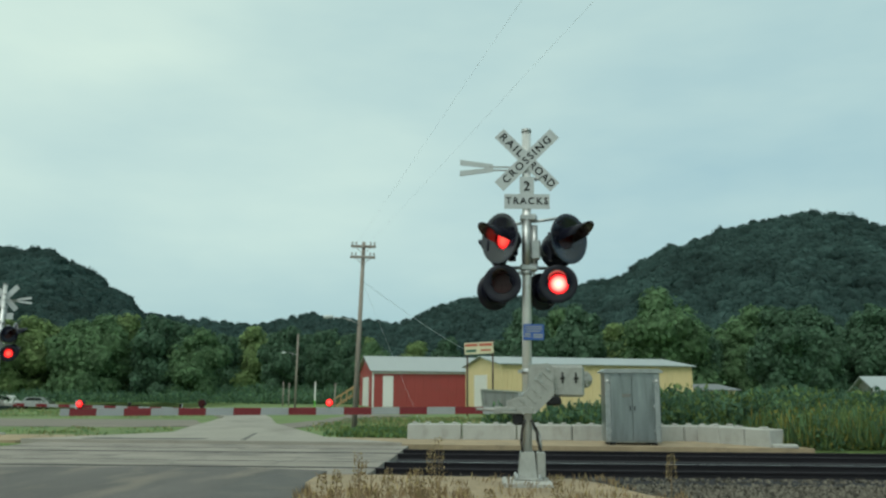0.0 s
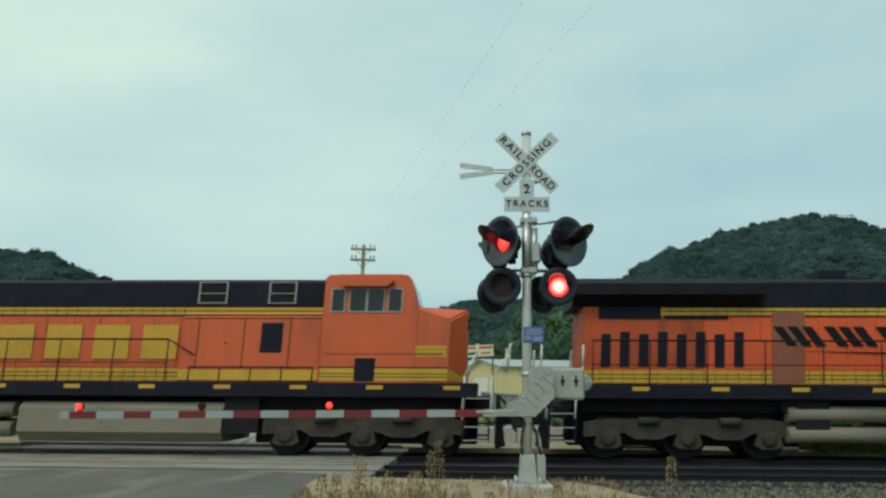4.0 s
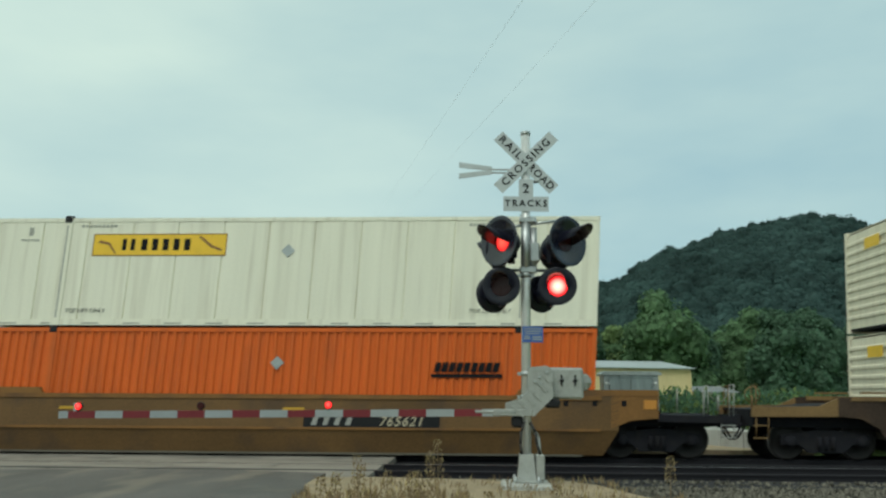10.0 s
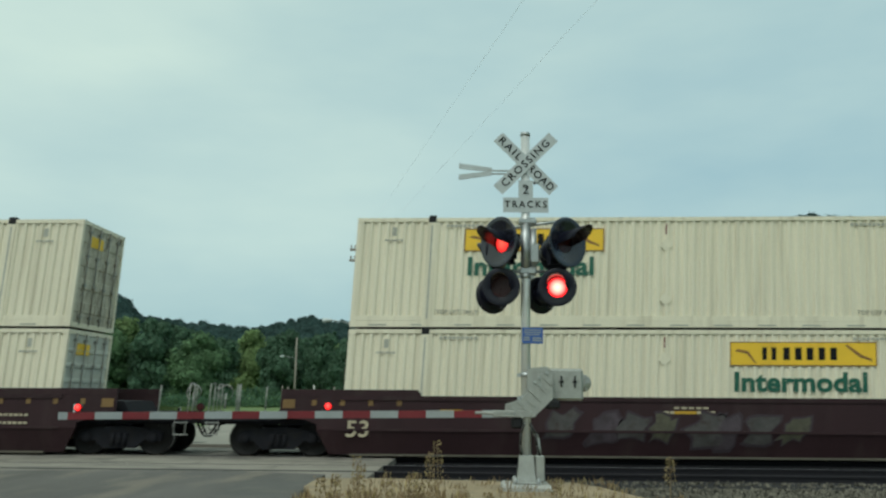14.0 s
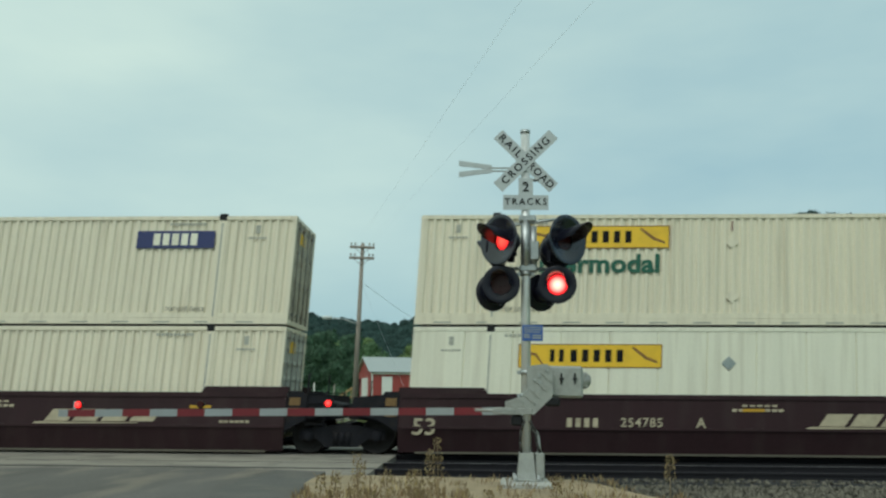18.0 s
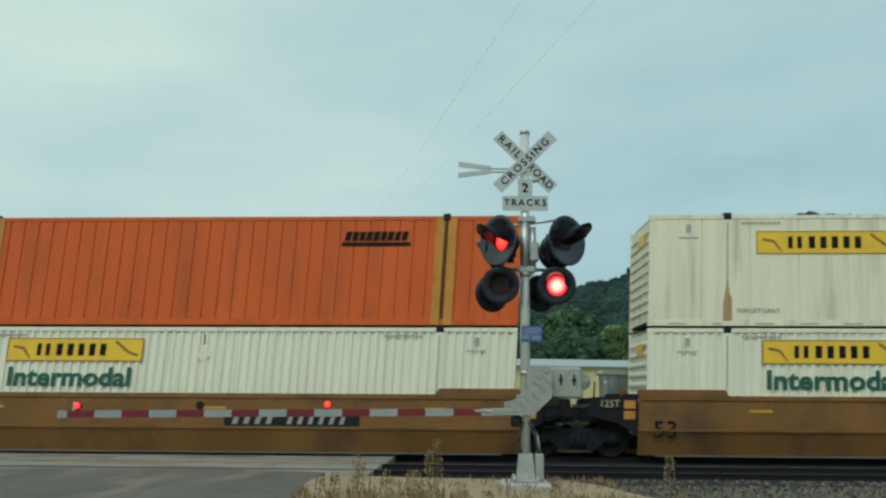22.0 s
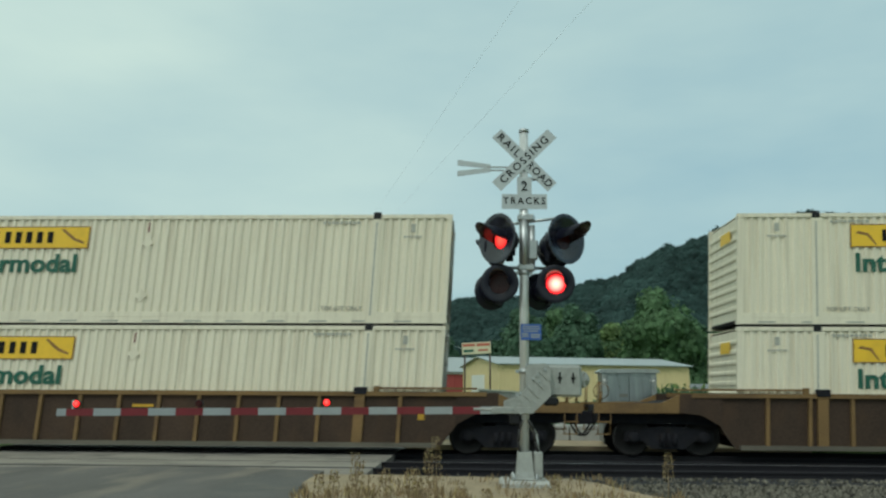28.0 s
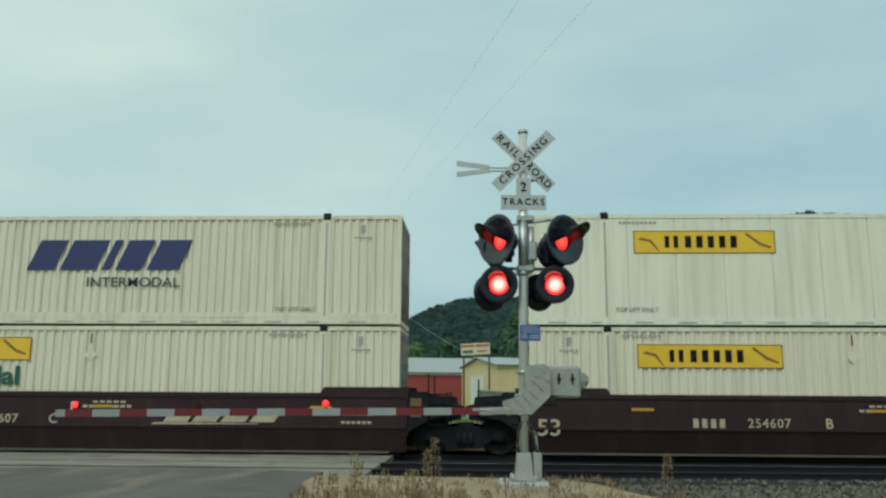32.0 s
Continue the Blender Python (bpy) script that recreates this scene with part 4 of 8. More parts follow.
def weed(x, y, h, seed):
    rr = random.Random(seed)
    t = thing("dry_weed", "tall dry brown weed with a seeded head growing from the gravel", "weed", "dry weeds on the shoulder", m=pose(x, y, 0.15, 0, 0, rr.uniform(0, 360)))
    bm = bmesh.new()
    lx, ly = rr.uniform(-0.06, 0.06), rr.uniform(-0.06, 0.06)
    tube(bm, (0, 0, -0.03), (lx * 0.5, ly * 0.5, h * 0.5), 0.007, 0.005, 5)
    tube(bm, (lx * 0.5, ly * 0.5, h * 0.5), (lx, ly, h), 0.005, 0.002, 5)
    for i in range(5):
        a, z = rr.uniform(0, 6.28), h * rr.uniform(0.3, 0.85)
        tube(bm, (lx * z / h, ly * z / h, z), (lx * z / h + 0.1 * math.cos(a), ly * z / h + 0.1 * math.sin(a), z + 0.1), 0.003, 0.0015, 4)
    part("stalk", bm, "drystalk", t)
    q = np.random.RandomState(seed)
    k = 150
    z = q.uniform(0.25, 1.0, k) ** 0.7 * h
    wd = 0.012 + 0.075 * (1 - z / h) * q.uniform(0.4, 1, k) + 0.02
    a = q.uniform(0, 6.28, k)
    c = np.stack([lx * z / h + wd * np.cos(a), ly * z / h + wd * np.sin(a), z], -1)
    up = np.stack([np.cos(a) * 0.6, np.sin(a) * 0.6, q.uniform(0.2, 1, k)], -1)
    side = np.cross(up, q.normal(size=(k, 3)))
    side /= np.linalg.norm(side, axis=1)[:, None]
    s = q.uniform(0.014, 0.034, k)[:, None]
    v = np.stack([c, c + up * s * 0.5 + side * s * 0.4, c + up * s, c + up * s * 0.5 - side * s * 0.4], 1).reshape(-1, 3)
    tagged(part("seed_head", mesh_np("seed_head", v, np.arange(4 * k).reshape(-1, 4), ["drystalk", "drygrass"], q.randint(0, 2, k)), None, t), kind="stuff")


for i, (x, y, h) in enumerate(((-0.62, 10.6, 0.75), (-0.50, 10.4, 0.92), (-1.15, 10.3, 0.55), (-1.6, 10.8, 0.6), (-1.52, 10.5, 0.72), (-1.9, 11.0, 0.45), (-2.1, 10.9, 0.4), (-0.9, 10.7, 0.5), (0.95, 10.6, 0.42), (0.15, 10.4, 0.3), (2.75, 12.2, 0.62), (-0.75, 10.9, 0.48))):
    weed(x * 0.9, y * 0.9, h * 0.9, 300 + i)


# ---- lamps that flash: an added half turn from lit to dark face stands for switching ----
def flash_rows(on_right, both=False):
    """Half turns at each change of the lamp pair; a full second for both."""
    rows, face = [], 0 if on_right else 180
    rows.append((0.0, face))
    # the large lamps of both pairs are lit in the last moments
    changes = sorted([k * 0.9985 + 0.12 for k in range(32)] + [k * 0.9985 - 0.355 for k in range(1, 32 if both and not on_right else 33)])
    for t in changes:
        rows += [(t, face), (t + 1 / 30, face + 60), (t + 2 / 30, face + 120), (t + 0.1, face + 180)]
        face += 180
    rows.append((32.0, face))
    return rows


TURNERS = []  # part, base pose, lit with the right-hand lamp


def signal_head(parent, at, aim, right, r=0.155, back=0.285, reach=0.35, lit=True):
    """One lamp: dished black background, box behind, long visor, lens that turns to show its lit face. Local -y is the beam."""
    head = new("signal_head")
    head.parent = parent
    head.matrix_basis = Matrix.Translation(at) @ Matrix.Rotation(radians(aim), 4, "Z")
    # the background is a shallow dish with a rolled rim
    bm = bmesh.new()
    deep = back * (0.20 if back > 0.33 else 0.09)
    lathe(bm, (0, 0.0, 0), (0, -1, 0), [(0.0, r), (0.012, r + 0.035), (deep * 0.55, back * 0.8), (deep, back - 0.006), (deep - 0.008, back + 0.006), (deep - 0.03, back - 0.004), (-0.015, back * 0.72), (-0.03, r)], 40)
    part("background", bm, "dish" if back > 0.33 else "hood", head, "round dished black background plate")
    bm = bmesh.new()
    lathe(bm, (0, 0.28, 0), (0, -1, 0), [(0, 0.001), (0, 0.13), (0.05, 0.17), (0.25, 0.175), (0.265, r + 0.01)], 24)
    box(bm, -0.03, 0.03, 0.2, 0.3, -0.22, 0.22)
    part("housing", bm, "hood", head)
    bm = bmesh.new()
    seg = 28
    rings = []
    for d, rad in ((0.0, r + 0.008), (reach * 0.5, r - 0.004), (reach, r - 0.018)):
        ring = []
        for i in range(seg + 1):
            a = radians(-14 + 208 * i / seg)
            far = d * (0.66 + 0.34 * max(0.0, math.sin(a)) ** 0.7)
            ring.append((rad * math.cos(a), -far - 0.002, rad * math.sin(a) + d * 0.13))
        rings.append(ring)
    outer = [[bm.verts.new(p) for p in ring] for ring in rings]
    inner = [[bm.verts.new((p[0] * 0.965, p[1], p[2] * 0.965)) for p in ring] for ring in rings]
    for i in range(seg):
        for k in (0, 1):
            for g in (outer, inner):
                f = bm.faces.new([g[k][i], g[k][i + 1], g[k + 1][i + 1], g[k + 1][i]])
                f.smooth, f.material_index = True, 0 if g is outer else 1
        bm.faces.new([outer[2][i], outer[2][i + 1], inner[2][i + 1], inner[2][i]])
    part("visor", bm, ["hood", "hoodin"], head, "black hood over the lamp")
    bm = bmesh.new()
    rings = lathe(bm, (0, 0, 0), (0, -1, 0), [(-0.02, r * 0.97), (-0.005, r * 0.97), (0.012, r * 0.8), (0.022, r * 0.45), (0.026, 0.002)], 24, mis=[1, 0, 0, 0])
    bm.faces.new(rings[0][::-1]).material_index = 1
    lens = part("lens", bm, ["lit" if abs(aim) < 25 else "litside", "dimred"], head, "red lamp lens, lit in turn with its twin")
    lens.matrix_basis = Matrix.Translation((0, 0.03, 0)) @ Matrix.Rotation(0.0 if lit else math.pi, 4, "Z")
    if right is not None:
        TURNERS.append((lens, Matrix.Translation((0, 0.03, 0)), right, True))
    return head


def gate_arm(parent, root, length, lamps, lean=0.0):
    """A striped arm along local -x from root; every stripe is a piece of its own."""
    pitch, first = 0.412, -0.656
    n = int((length + first) / pitch)
    drop = lambda x: root[2] + 0.0205 * (x - root[0])
    pieces = [(first, first + 0.26, "whitestripe")] + [(first - (i + 1) * pitch, first - i * pitch, "whitestripe" if i % 2 else "redstripe") for i in range(n)] + [(-length, first - n * pitch, "whitestripe")]
    for x0, x1, paint in pieces:
        bm = bmesh.new()
        h = 0.053
        prism(bm, [(x0 + 0.001, drop(x0) - h), (x1 - 0.001, drop(x1) - h), (x1 - 0.001, drop(x1) + h), (x0 + 0.001, drop(x0) + h)], root[1] - 0.02, root[1] + 0.02)
        part("arm_stripe", bm, paint, parent)
    bm = bmesh.new()
    box(bm, root[0] - 0.24, root[0] + 0.35, root[1] - 0.03, root[1] + 0.03, root[2] - 0.05, root[2] + 0.05, bevel=0.01)
    tube(bm, (root[0] + 0.1, root[1], root[2]), (root[0] - 0.5, root[1], root[2] + 0.01), 0.035, 0.03, 10)
    part("arm_socket", bm, "alu", parent)
    for dx, right in lamps:
        lamp = new("gate_lamp")
        lamp.parent = parent
        lamp.matrix_basis = Matrix.Translation((-dx, root[1], drop(-dx) + 0.053))
        bm = bmesh.new()
        lathe(bm, (0, 0.05, 0.07), (0, -1, 0), [(0, 0.001), (0, 0.050), (0.07, 0.060), (0.075, 0.052)], 16)
        box(bm, -0.02, 0.02, -0.015, 0.03, -0.01, 0.02)
        part("lamp_case", bm, "black", lamp)
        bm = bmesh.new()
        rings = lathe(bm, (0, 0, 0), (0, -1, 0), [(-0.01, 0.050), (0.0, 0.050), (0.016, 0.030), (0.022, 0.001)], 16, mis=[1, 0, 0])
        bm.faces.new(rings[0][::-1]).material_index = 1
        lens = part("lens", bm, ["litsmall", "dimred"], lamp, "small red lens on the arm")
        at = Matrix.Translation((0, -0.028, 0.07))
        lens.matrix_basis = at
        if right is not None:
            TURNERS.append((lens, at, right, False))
        if dx > 6:
            bm = bmesh.new()
            box(bm, -0.075, -0.035, -0.01, 0.02, -0.02, 0.12, bevel=0.004)
            part("tip_plate", bm, "sign", lamp, "small white plate at the arm's tip")


def crossing_signal(m, turn, arm, label, blade_text=True):
    sig = thing("crossing_signal", label, "crossing signal", "crossing signals", m=m)
    sp = lambda name, bm, material, label="": part(name, bm, material, sig, label)
    # concrete foundation, cast base, mast
    bm = bmesh.new()
    box(bm, -0.36, 0.36, -0.36, 0.36, -0.6, 0.0, bevel=0.03)
    sp("foundation", bm, "concrete")
    bm = bmesh.new()
    box(bm, -0.20, 0.22, -0.2, 0.2, 0.0, 0.03, bevel=0.008)
    v = []
    for z, w in ((0.03, 0.14), (0.12, 0.125), (0.40, 0.10)):
        v.append([bm.verts.new((sx * w, sy * w, z)) for sx, sy in ((-1, -1), (1, -1), (1, 1), (-1, 1))])
    for k in range(2):
        for i in range(4):
            bm.faces.new([v[k][i], v[k][(i + 1) % 4], v[k + 1][(i + 1) % 4], v[k + 1][i]])
    bm.faces.new(v[2])
    sp("mast_base", bm, "alu", "cast silver base of the mast")
    bm = bmesh.new()
    box(bm, 0.135, 0.26, -0.12, 0.10, 0.03, 0.40, bevel=0.015)
    tube(bm, (0.2, 0, 0.38), (0.17, 0.02, 0.65), 0.03, 0.03, 8)
    tube(bm, (0.17, 0.02, 0.65), (0.05, 0.06, 0.85), 0.03, 0.03, 8)
    sp("junction_box", bm, "alu")
    for sx in (-0.165, 0.165):
        for sy in (-0.165, 0.165):
            bm = bmesh.new()
            tube(bm, (sx, sy, 0.02), (sx, sy, 0.09), 0.018, seg=6)
            tube(bm, (sx, sy, 0.03), (sx, sy, 0.055), 0.034, seg=6)
            sp("anchor_bolt", bm, "galv")
    bm = bmesh.new()
    tube(bm, (0, 0, 0.35), (0, 0, 5.31), 0.071, seg=20)
    sp("mast", bm, "mast", "galvanised steel mast")
    bm = bmesh.new()
    tube(bm, (0, 0, 5.29), (0, 0, 5.34), 0.078, seg=20)
    sp("mast_cap", bm, "galv")
    # gate mechanism
    bm = bmesh.new()
    box(bm, 0.0, 0.86, 0.02, 0.36, 1.20, 1.67, bevel=0.035)
    sp("gate_motor_case", bm, "alu", "grey steel gate mechanism case")
    for x in (0.52, 0.72):
        bm = bmesh.new()
        box(bm, x, x + 0.022, 0.0, 0.03, 1.40, 1.56)
        box(bm, x - 0.02, x + 0.042, -0.005, 0.02, 1.46, 1.49)
        sp("case_latch", bm, "black")
    bm = bmesh.new()
    lathe(bm, (0.86, 0.24, 1.46), (0, 1, 0), [(-0.14, 0.001), (-0.14, 0.13), (0.1, 0.13), (0.1, 0.001)], 20)
    for i in range(6):
        a = i * math.pi / 3
        tube(bm, (0.86 + 0.1 * math.cos(a), 0.08, 1.46 + 0.1 * math.sin(a)), (0.86 + 0.1 * math.cos(a), 0.11, 1.46 + 0.1 * math.sin(a)), 0.018, seg=6)
    sp("gear_cover", bm, "alu")
    outline = [(-0.29, 1.02), (-0.29, 1.13), (-0.075, 1.20), (0.012, 1.325), (0.012, 1.64), (0.06, 1.665), (0.30, 1.69), (0.385, 1.63), (0.385, 1.215), (0.112, 0.95), (-0.20, 0.96)]
    for y in (-0.11, 0.37):
        bm = bmesh.new()
        prism(bm, outline, y, y + 0.04)
        bracket = sp("counterweight_bracket", bm, "alu", "ribbed silver arm bracket")
        if y > 0:
            continue
        for i in range(6):
            x, z = -0.19 + i * 0.085, 1.10 + i * 0.085 + max(0, i - 3) * 0.03
            bm = bmesh.new()
            prism(bm, [(x - 0.035, z - 0.015), (x + 0.125, z - 0.17), (x + 0.15, z - 0.145), (x - 0.01, z + 0.01)], -0.126, -0.11)
            part("bracket_rib", bm, "alu", bracket)
        for x, z in ((0.12, 1.46), (0.19, 1.52), (0.20, 1.42), (0.30, 1.60)):
            bm = bmesh.new()
            tube(bm, (x, -0.11, z), (x, -0.135, z), 0.022, seg=6)
            part("bracket_bolt", bm, "galv", bracket)
    bm = bmesh.new()
    box(bm, 0.28, 0.50, -0.10, 0.10, 1.07, 1.20, bevel=0.03)
    sp("counterweight", bm, "black")
    bm = bmesh.new()
    box(bm, -0.22, -0.05, -0.08, 0.08, 0.78, 0.95, bevel=0.03)
    sp("buffer", bm, "black", "black buffer under the arm bracket")
    for dx, dz in ((-0.08, 0.0), (0.13, 0.06)):
        bm = bmesh.new()
        pts = [(dx * 0.4, -0.08, 0.86), (dx, -0.09, 0.72), (dx * 1.15, -0.09, 0.55), (dx * 1.3 + 0.03, -0.06, 0.40)]
        for p0, p1 in zip(pts, pts[1:]):
            tube(bm, p0, p1, 0.02, seg=8)
        sp("cable_hose", bm, "rubber", "dark flexible cable hose")
    for z in (1.19, 1.53, 3.02):
        bm = bmesh.new()
        tube(bm, (0, 0, z), (0, 0, z + 0.07), 0.085, seg=16)
        box(bm, -0.13, 0.13, -0.02, 0.02, z + 0.01, z + 0.06)
        sp("mast_clamp", bm, "galv")
    gate_arm(sig, (-0.26, -0.09, 0.995), 6.98, arm)
    # notice plate
    bm = bmesh.new()
    box(bm, -0.06, 0.25, -0.085, -0.077, 2.03, 2.27, bevel=0.003)
    plate = sp("notice_plate", bm, "bluesign", "small blue notice plate with white print")
    for k, (x0, x1, z) in enumerate(((-0.03, 0.22, 2.225), (-0.04, 0.23, 2.19), (-0.02, 0.2, 2.155), (-0.04, 0.05, 2.11), (-0.04, 0.06, 2.075), (0.09, 0.23, 2.10), (0.09, 0.23, 2.065))):
        bm = bmesh.new()
        box(bm, x0, x1, -0.089, -0.0855, z, z + (0.016 if k < 3 else 0.022))
        part("print_bar", bm, "whitestripe", plate)
    # lamp cluster
    bm = bmesh.new()
    tube(bm, (-0.30, -0.02, 3.80), (0.0, -0.02, 3.84), 0.022, seg=10)
    tube(bm, (0.0, -0.02, 3.84), (0.55, -0.02, 3.92), 0.022, seg=10)
    tube(bm, (-0.4, -0.02, 3.13), (0.42, -0.02, 3.13), 0.026, seg=10)
    tube(bm, (0, 0, 3.05), (0, 0, 3.95), 0.075, seg=16)
    sp("lamp_crossarm", bm, "galv")
    bm = bmesh.new()
    tube(bm, (0.12, 0, 3.16), (0.12, 0, 3.80), 0.05, 0.05, 14)
    box(bm, 0.06, 0.21, -0.07, 0.07, 3.26, 3.56, bevel=0.02)
    sp("cable_box", bm, "galv")
    for z, w in ((3.08, 0.17), (3.86, 0.16)):
        bm = bmesh.new()
        box(bm, -0.10, w, -0.075, 0.075, z, z + 0.11, bevel=0.025)
        sp("pipe_clamp", bm, "galv")
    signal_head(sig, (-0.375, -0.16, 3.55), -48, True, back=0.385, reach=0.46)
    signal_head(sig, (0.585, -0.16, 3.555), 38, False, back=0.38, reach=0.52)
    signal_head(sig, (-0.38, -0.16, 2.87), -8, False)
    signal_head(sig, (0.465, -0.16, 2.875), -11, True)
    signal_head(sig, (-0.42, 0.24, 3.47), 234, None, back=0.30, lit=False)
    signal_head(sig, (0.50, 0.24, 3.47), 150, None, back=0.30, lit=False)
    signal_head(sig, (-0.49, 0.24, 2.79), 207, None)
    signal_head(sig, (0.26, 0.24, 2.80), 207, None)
    # crossbuck and track count
    cz = 4.82
    for ang, name in ((45, "crossbuck_blade"), (-45, "crossbuck_blade")):
        bm = bmesh.new()
        box(bm, -0.61, 0.61, -0.004, 0.0, -0.1, 0.1, bevel=0.0)
        blade = part(name, bm, "sign", sig, "white crossbuck blade with black letters", at=Matrix.Translation((0.0, -0.085 - (0.012 if ang > 0 else 0), cz)) @ Matrix.Rotation(radians(-ang), 4, "Y"))
        if ang > 0:
            me = lettering("CROSSING", 0.165, "ink", 0.0015, space=1.3)
            part("lettering", me, None, blade, at=Matrix.Translation((0, -0.006, 0)) @ Matrix.Diagonal((1.04, 1, 1, 1)))
        else:
            part("lettering", lettering("RAIL", 0.165, "ink", 0.0015, space=1.3), None, blade, at=Matrix.Translation((-0.34, -0.006, 0)) @ Matrix.Diagonal((1.12, 1, 1, 1)))
            part("lettering", lettering("ROAD", 0.165, "ink", 0.0015, space=1.15), None, blade, at=Matrix.Translation((0.33, -0.006, 0)) @ Matrix.Diagonal((1.0, 1, 1, 1)))
    bm = bmesh.new()
    prism(bm, [(-0.35, 4.04), (0.35, 4.04), (0.35, 4.276), (0.112, 4.276), (0.112, 4.55), (-0.112, 4.55), (-0.112, 4.276), (-0.35, 4.276)], -0.082, -0.078)
    plate = sp("track_count_sign", bm, "sign", "white plate reading 2 TRACKS")
    part("lettering", lettering("2", 0.215, "ink", 0.0), None, plate, at=pose(0, -0.086, 4.40))
    part("lettering", lettering("TRACKS", 0.15, "ink", 0.001, space=1.3), None, plate, at=Matrix.Translation((0, -0.086, 4.165)) @ Matrix.Diagonal((0.98, 1, 1, 1)))
    # a second crossbuck for the other side, seen edge-on
    bm = bmesh.new()
    box(bm, -0.46, 0.0, -0.012, 0.012, 0.03, 0.05)
    arm_ob = part("side_sign_arm", bm, "alu", sig, "thin arm of the side sign", at=pose(-0.12, 0.05, 4.70))
    bm = bmesh.new()
    box(bm, -0.46, 0.0, -0.012, 0.012, -0.02, 0.0)
    part("lower_rod", bm, "alu", arm_ob)
    for z0, z1, y0 in ((0.05, 0.11, 0.0), (-0.01, -0.08, -0.03)):
        bm = bmesh.new()
        prism(bm, [(-0.40, z0 - 0.034), (-0.40, z0 + 0.034), (-0.92, z1 + 0.045), (-0.92, z1 - 0.040)], y0 - 0.01, y0 + 0.01)
        part("side_blade", bm, "sign", arm_ob, "pale blade of a sign turned away")
    bm = bmesh.new()
    for z in (4.42, 4.72, 4.93):
        tube(bm, (0, 0, z), (0, 0, z + 0.04), 0.075, seg=14)
        box(bm, -0.05, 0.05, -0.082, 0, z, z + 0.03)
    tube(bm, (0.13, -0.05, 4.52), (0.2, -0.1, 4.52), 0.03, 0.02, 8)
    sp("sign_bracket", bm, "galv")
    return sig


crossing_signal(pose(0.685, 12.25, 0.23, 0, 0.55, 1.0), 0, [(6.69, None), (4.845, False), (2.935, True)], "silver railway crossing signal with lowered striped gate and red lamps")
crossing_signal(pose(-17.4, 28.6, -0.05, 0, 0, 182.0), 0, [(6.69, None), (4.845, False), (2.935, True)], "railway crossing signal on the far side with lowered striped gate")

# ---- signal cabinet and concrete blocks ----
cab = thing("signal_cabinet", "galvanised steel signal equipment cabinet on low feet", "equipment cabinet", m=pose(3.74, 24.75, -0.05, 0, 0, -2))
bm = bmesh.new()
box(bm, 0.0, 1.62, 0.0, 1.1, 0.08, 2.12, bevel=0.01)
part("body", bm, "cabinet", cab)
for x, w, side in ((0.16, 0.62, 1), (0.80, 0.62, 0)):
    bm = bmesh.new()
    box(bm, x, x + w, -0.025, 0.0, 0.14, 2.03, bevel=0.008)
    door = part("door", bm, "cabinet", cab)
    bm = bmesh.new()
    h = x + w - 0.07 if side else x + 0.04
    box(bm, h, h + 0.03, -0.05, -0.024, 1.0, 1.15, bevel=0.006)
    part("handle", bm, "black", door)
    for z in (0.35, 1.05, 1.8):
        bm = bmesh.new()
        tube(bm, (x + (0.0 if side else w), -0.03, z), (x + (0.0 if side else w), -0.03, z + 0.12), 0.014, seg=6)
        part("hinge", bm, "galv", door)
for x in (0.0, 1.46):
    bm = bmesh.new()
    box(bm, x, x + 0.14, -0.018, 0.0, 0.1, 2.08, bevel=0.005)
    part("corner_strip", bm, "galv", cab, "bright galvanised corner strip")
for x in (0.07, 1.53):
    bm = bmesh.new()
    lathe(bm, (x, -0.018, 1.88), (0, -1, 0), [(0, 0.045), (0.02, 0.04), (0.03, 0.001)], 10)
    part("lamp_stud", bm, "barnwhite", cab, "small white stud")
bm = bmesh.new()
prism(bm, [(-0.08, 2.12), (1.70, 2.12), (1.70, 2.17), (1.60, 2.24), (0.02, 2.24), (-0.08, 2.17)], -0.1, 1.2)
part("roof", bm, "galv", cab)
for x in (0.1, 1.3):
    bm = bmesh.new()
    box(bm, x, x + 0.2, 0.05, 1.05, -0.1, 0.08)
    part("foot", bm, "black", cab)
bm = bmesh.new()
box(bm, 0.5, 0.75, -0.03, -0.024, 1.4, 1.5)
part("label_bars", bm, "greybox", cab)

bm = bmesh.new()
box(bm, -0.88, 0.88, -0.3, 0.3, 0.0, 0.56, bevel=0.03)
for x in (-0.66, -0.22, 0.22, 0.66):
    box(bm, x - 0.085, x + 0.085, -0.1, 0.1, 0.55, 0.62, bevel=0.025)
blk = to_mesh("block", bm, "concrete")
rt = random.Random(3)
for i in range(6):
    ob = tagged(new("concrete_block", blk), "pale grey interlocking concrete barrier block", "concrete block", "row of concrete blocks")
    ob.matrix_basis = pose(-1.5 + i * 1.79, 27.2 + rt.uniform(-0.03, 0.03), -0.12, 0, 0, rt.uniform(-1.5, 1.5))
bm = bmesh.new()
box(bm, -0.47, 0.47, -0.3, 0.3, 0.0, 0.58, bevel=0.03)
box(bm, -0.12, 0.12, -0.12, 0.12, 0.57, 0.63, bevel=0.03)
half = to_mesh("half_block", bm, "concrete")
for i in range(3):
    ob = tagged(new("concrete_block", half), "short pale grey concrete block at the end of the row", "concrete block", "row of concrete blocks")
    ob.matrix_basis = pose(7.42 + i * 0.475, 26.5 - i * 0.845, -0.12, 0, 0, -60.6 + rt.uniform(-1.5, 1.5))
bm = bmesh.new()
box(bm, -0.35, 0.35, -0.2, 0.2, 0.0, 0.12, bevel=0.03)
solid("concrete_slab", bm, "concrete", "low broken concrete slab beside the block row", "concrete slab", m=pose(8.75, 24.25, -0.07, 0, 0, -12))


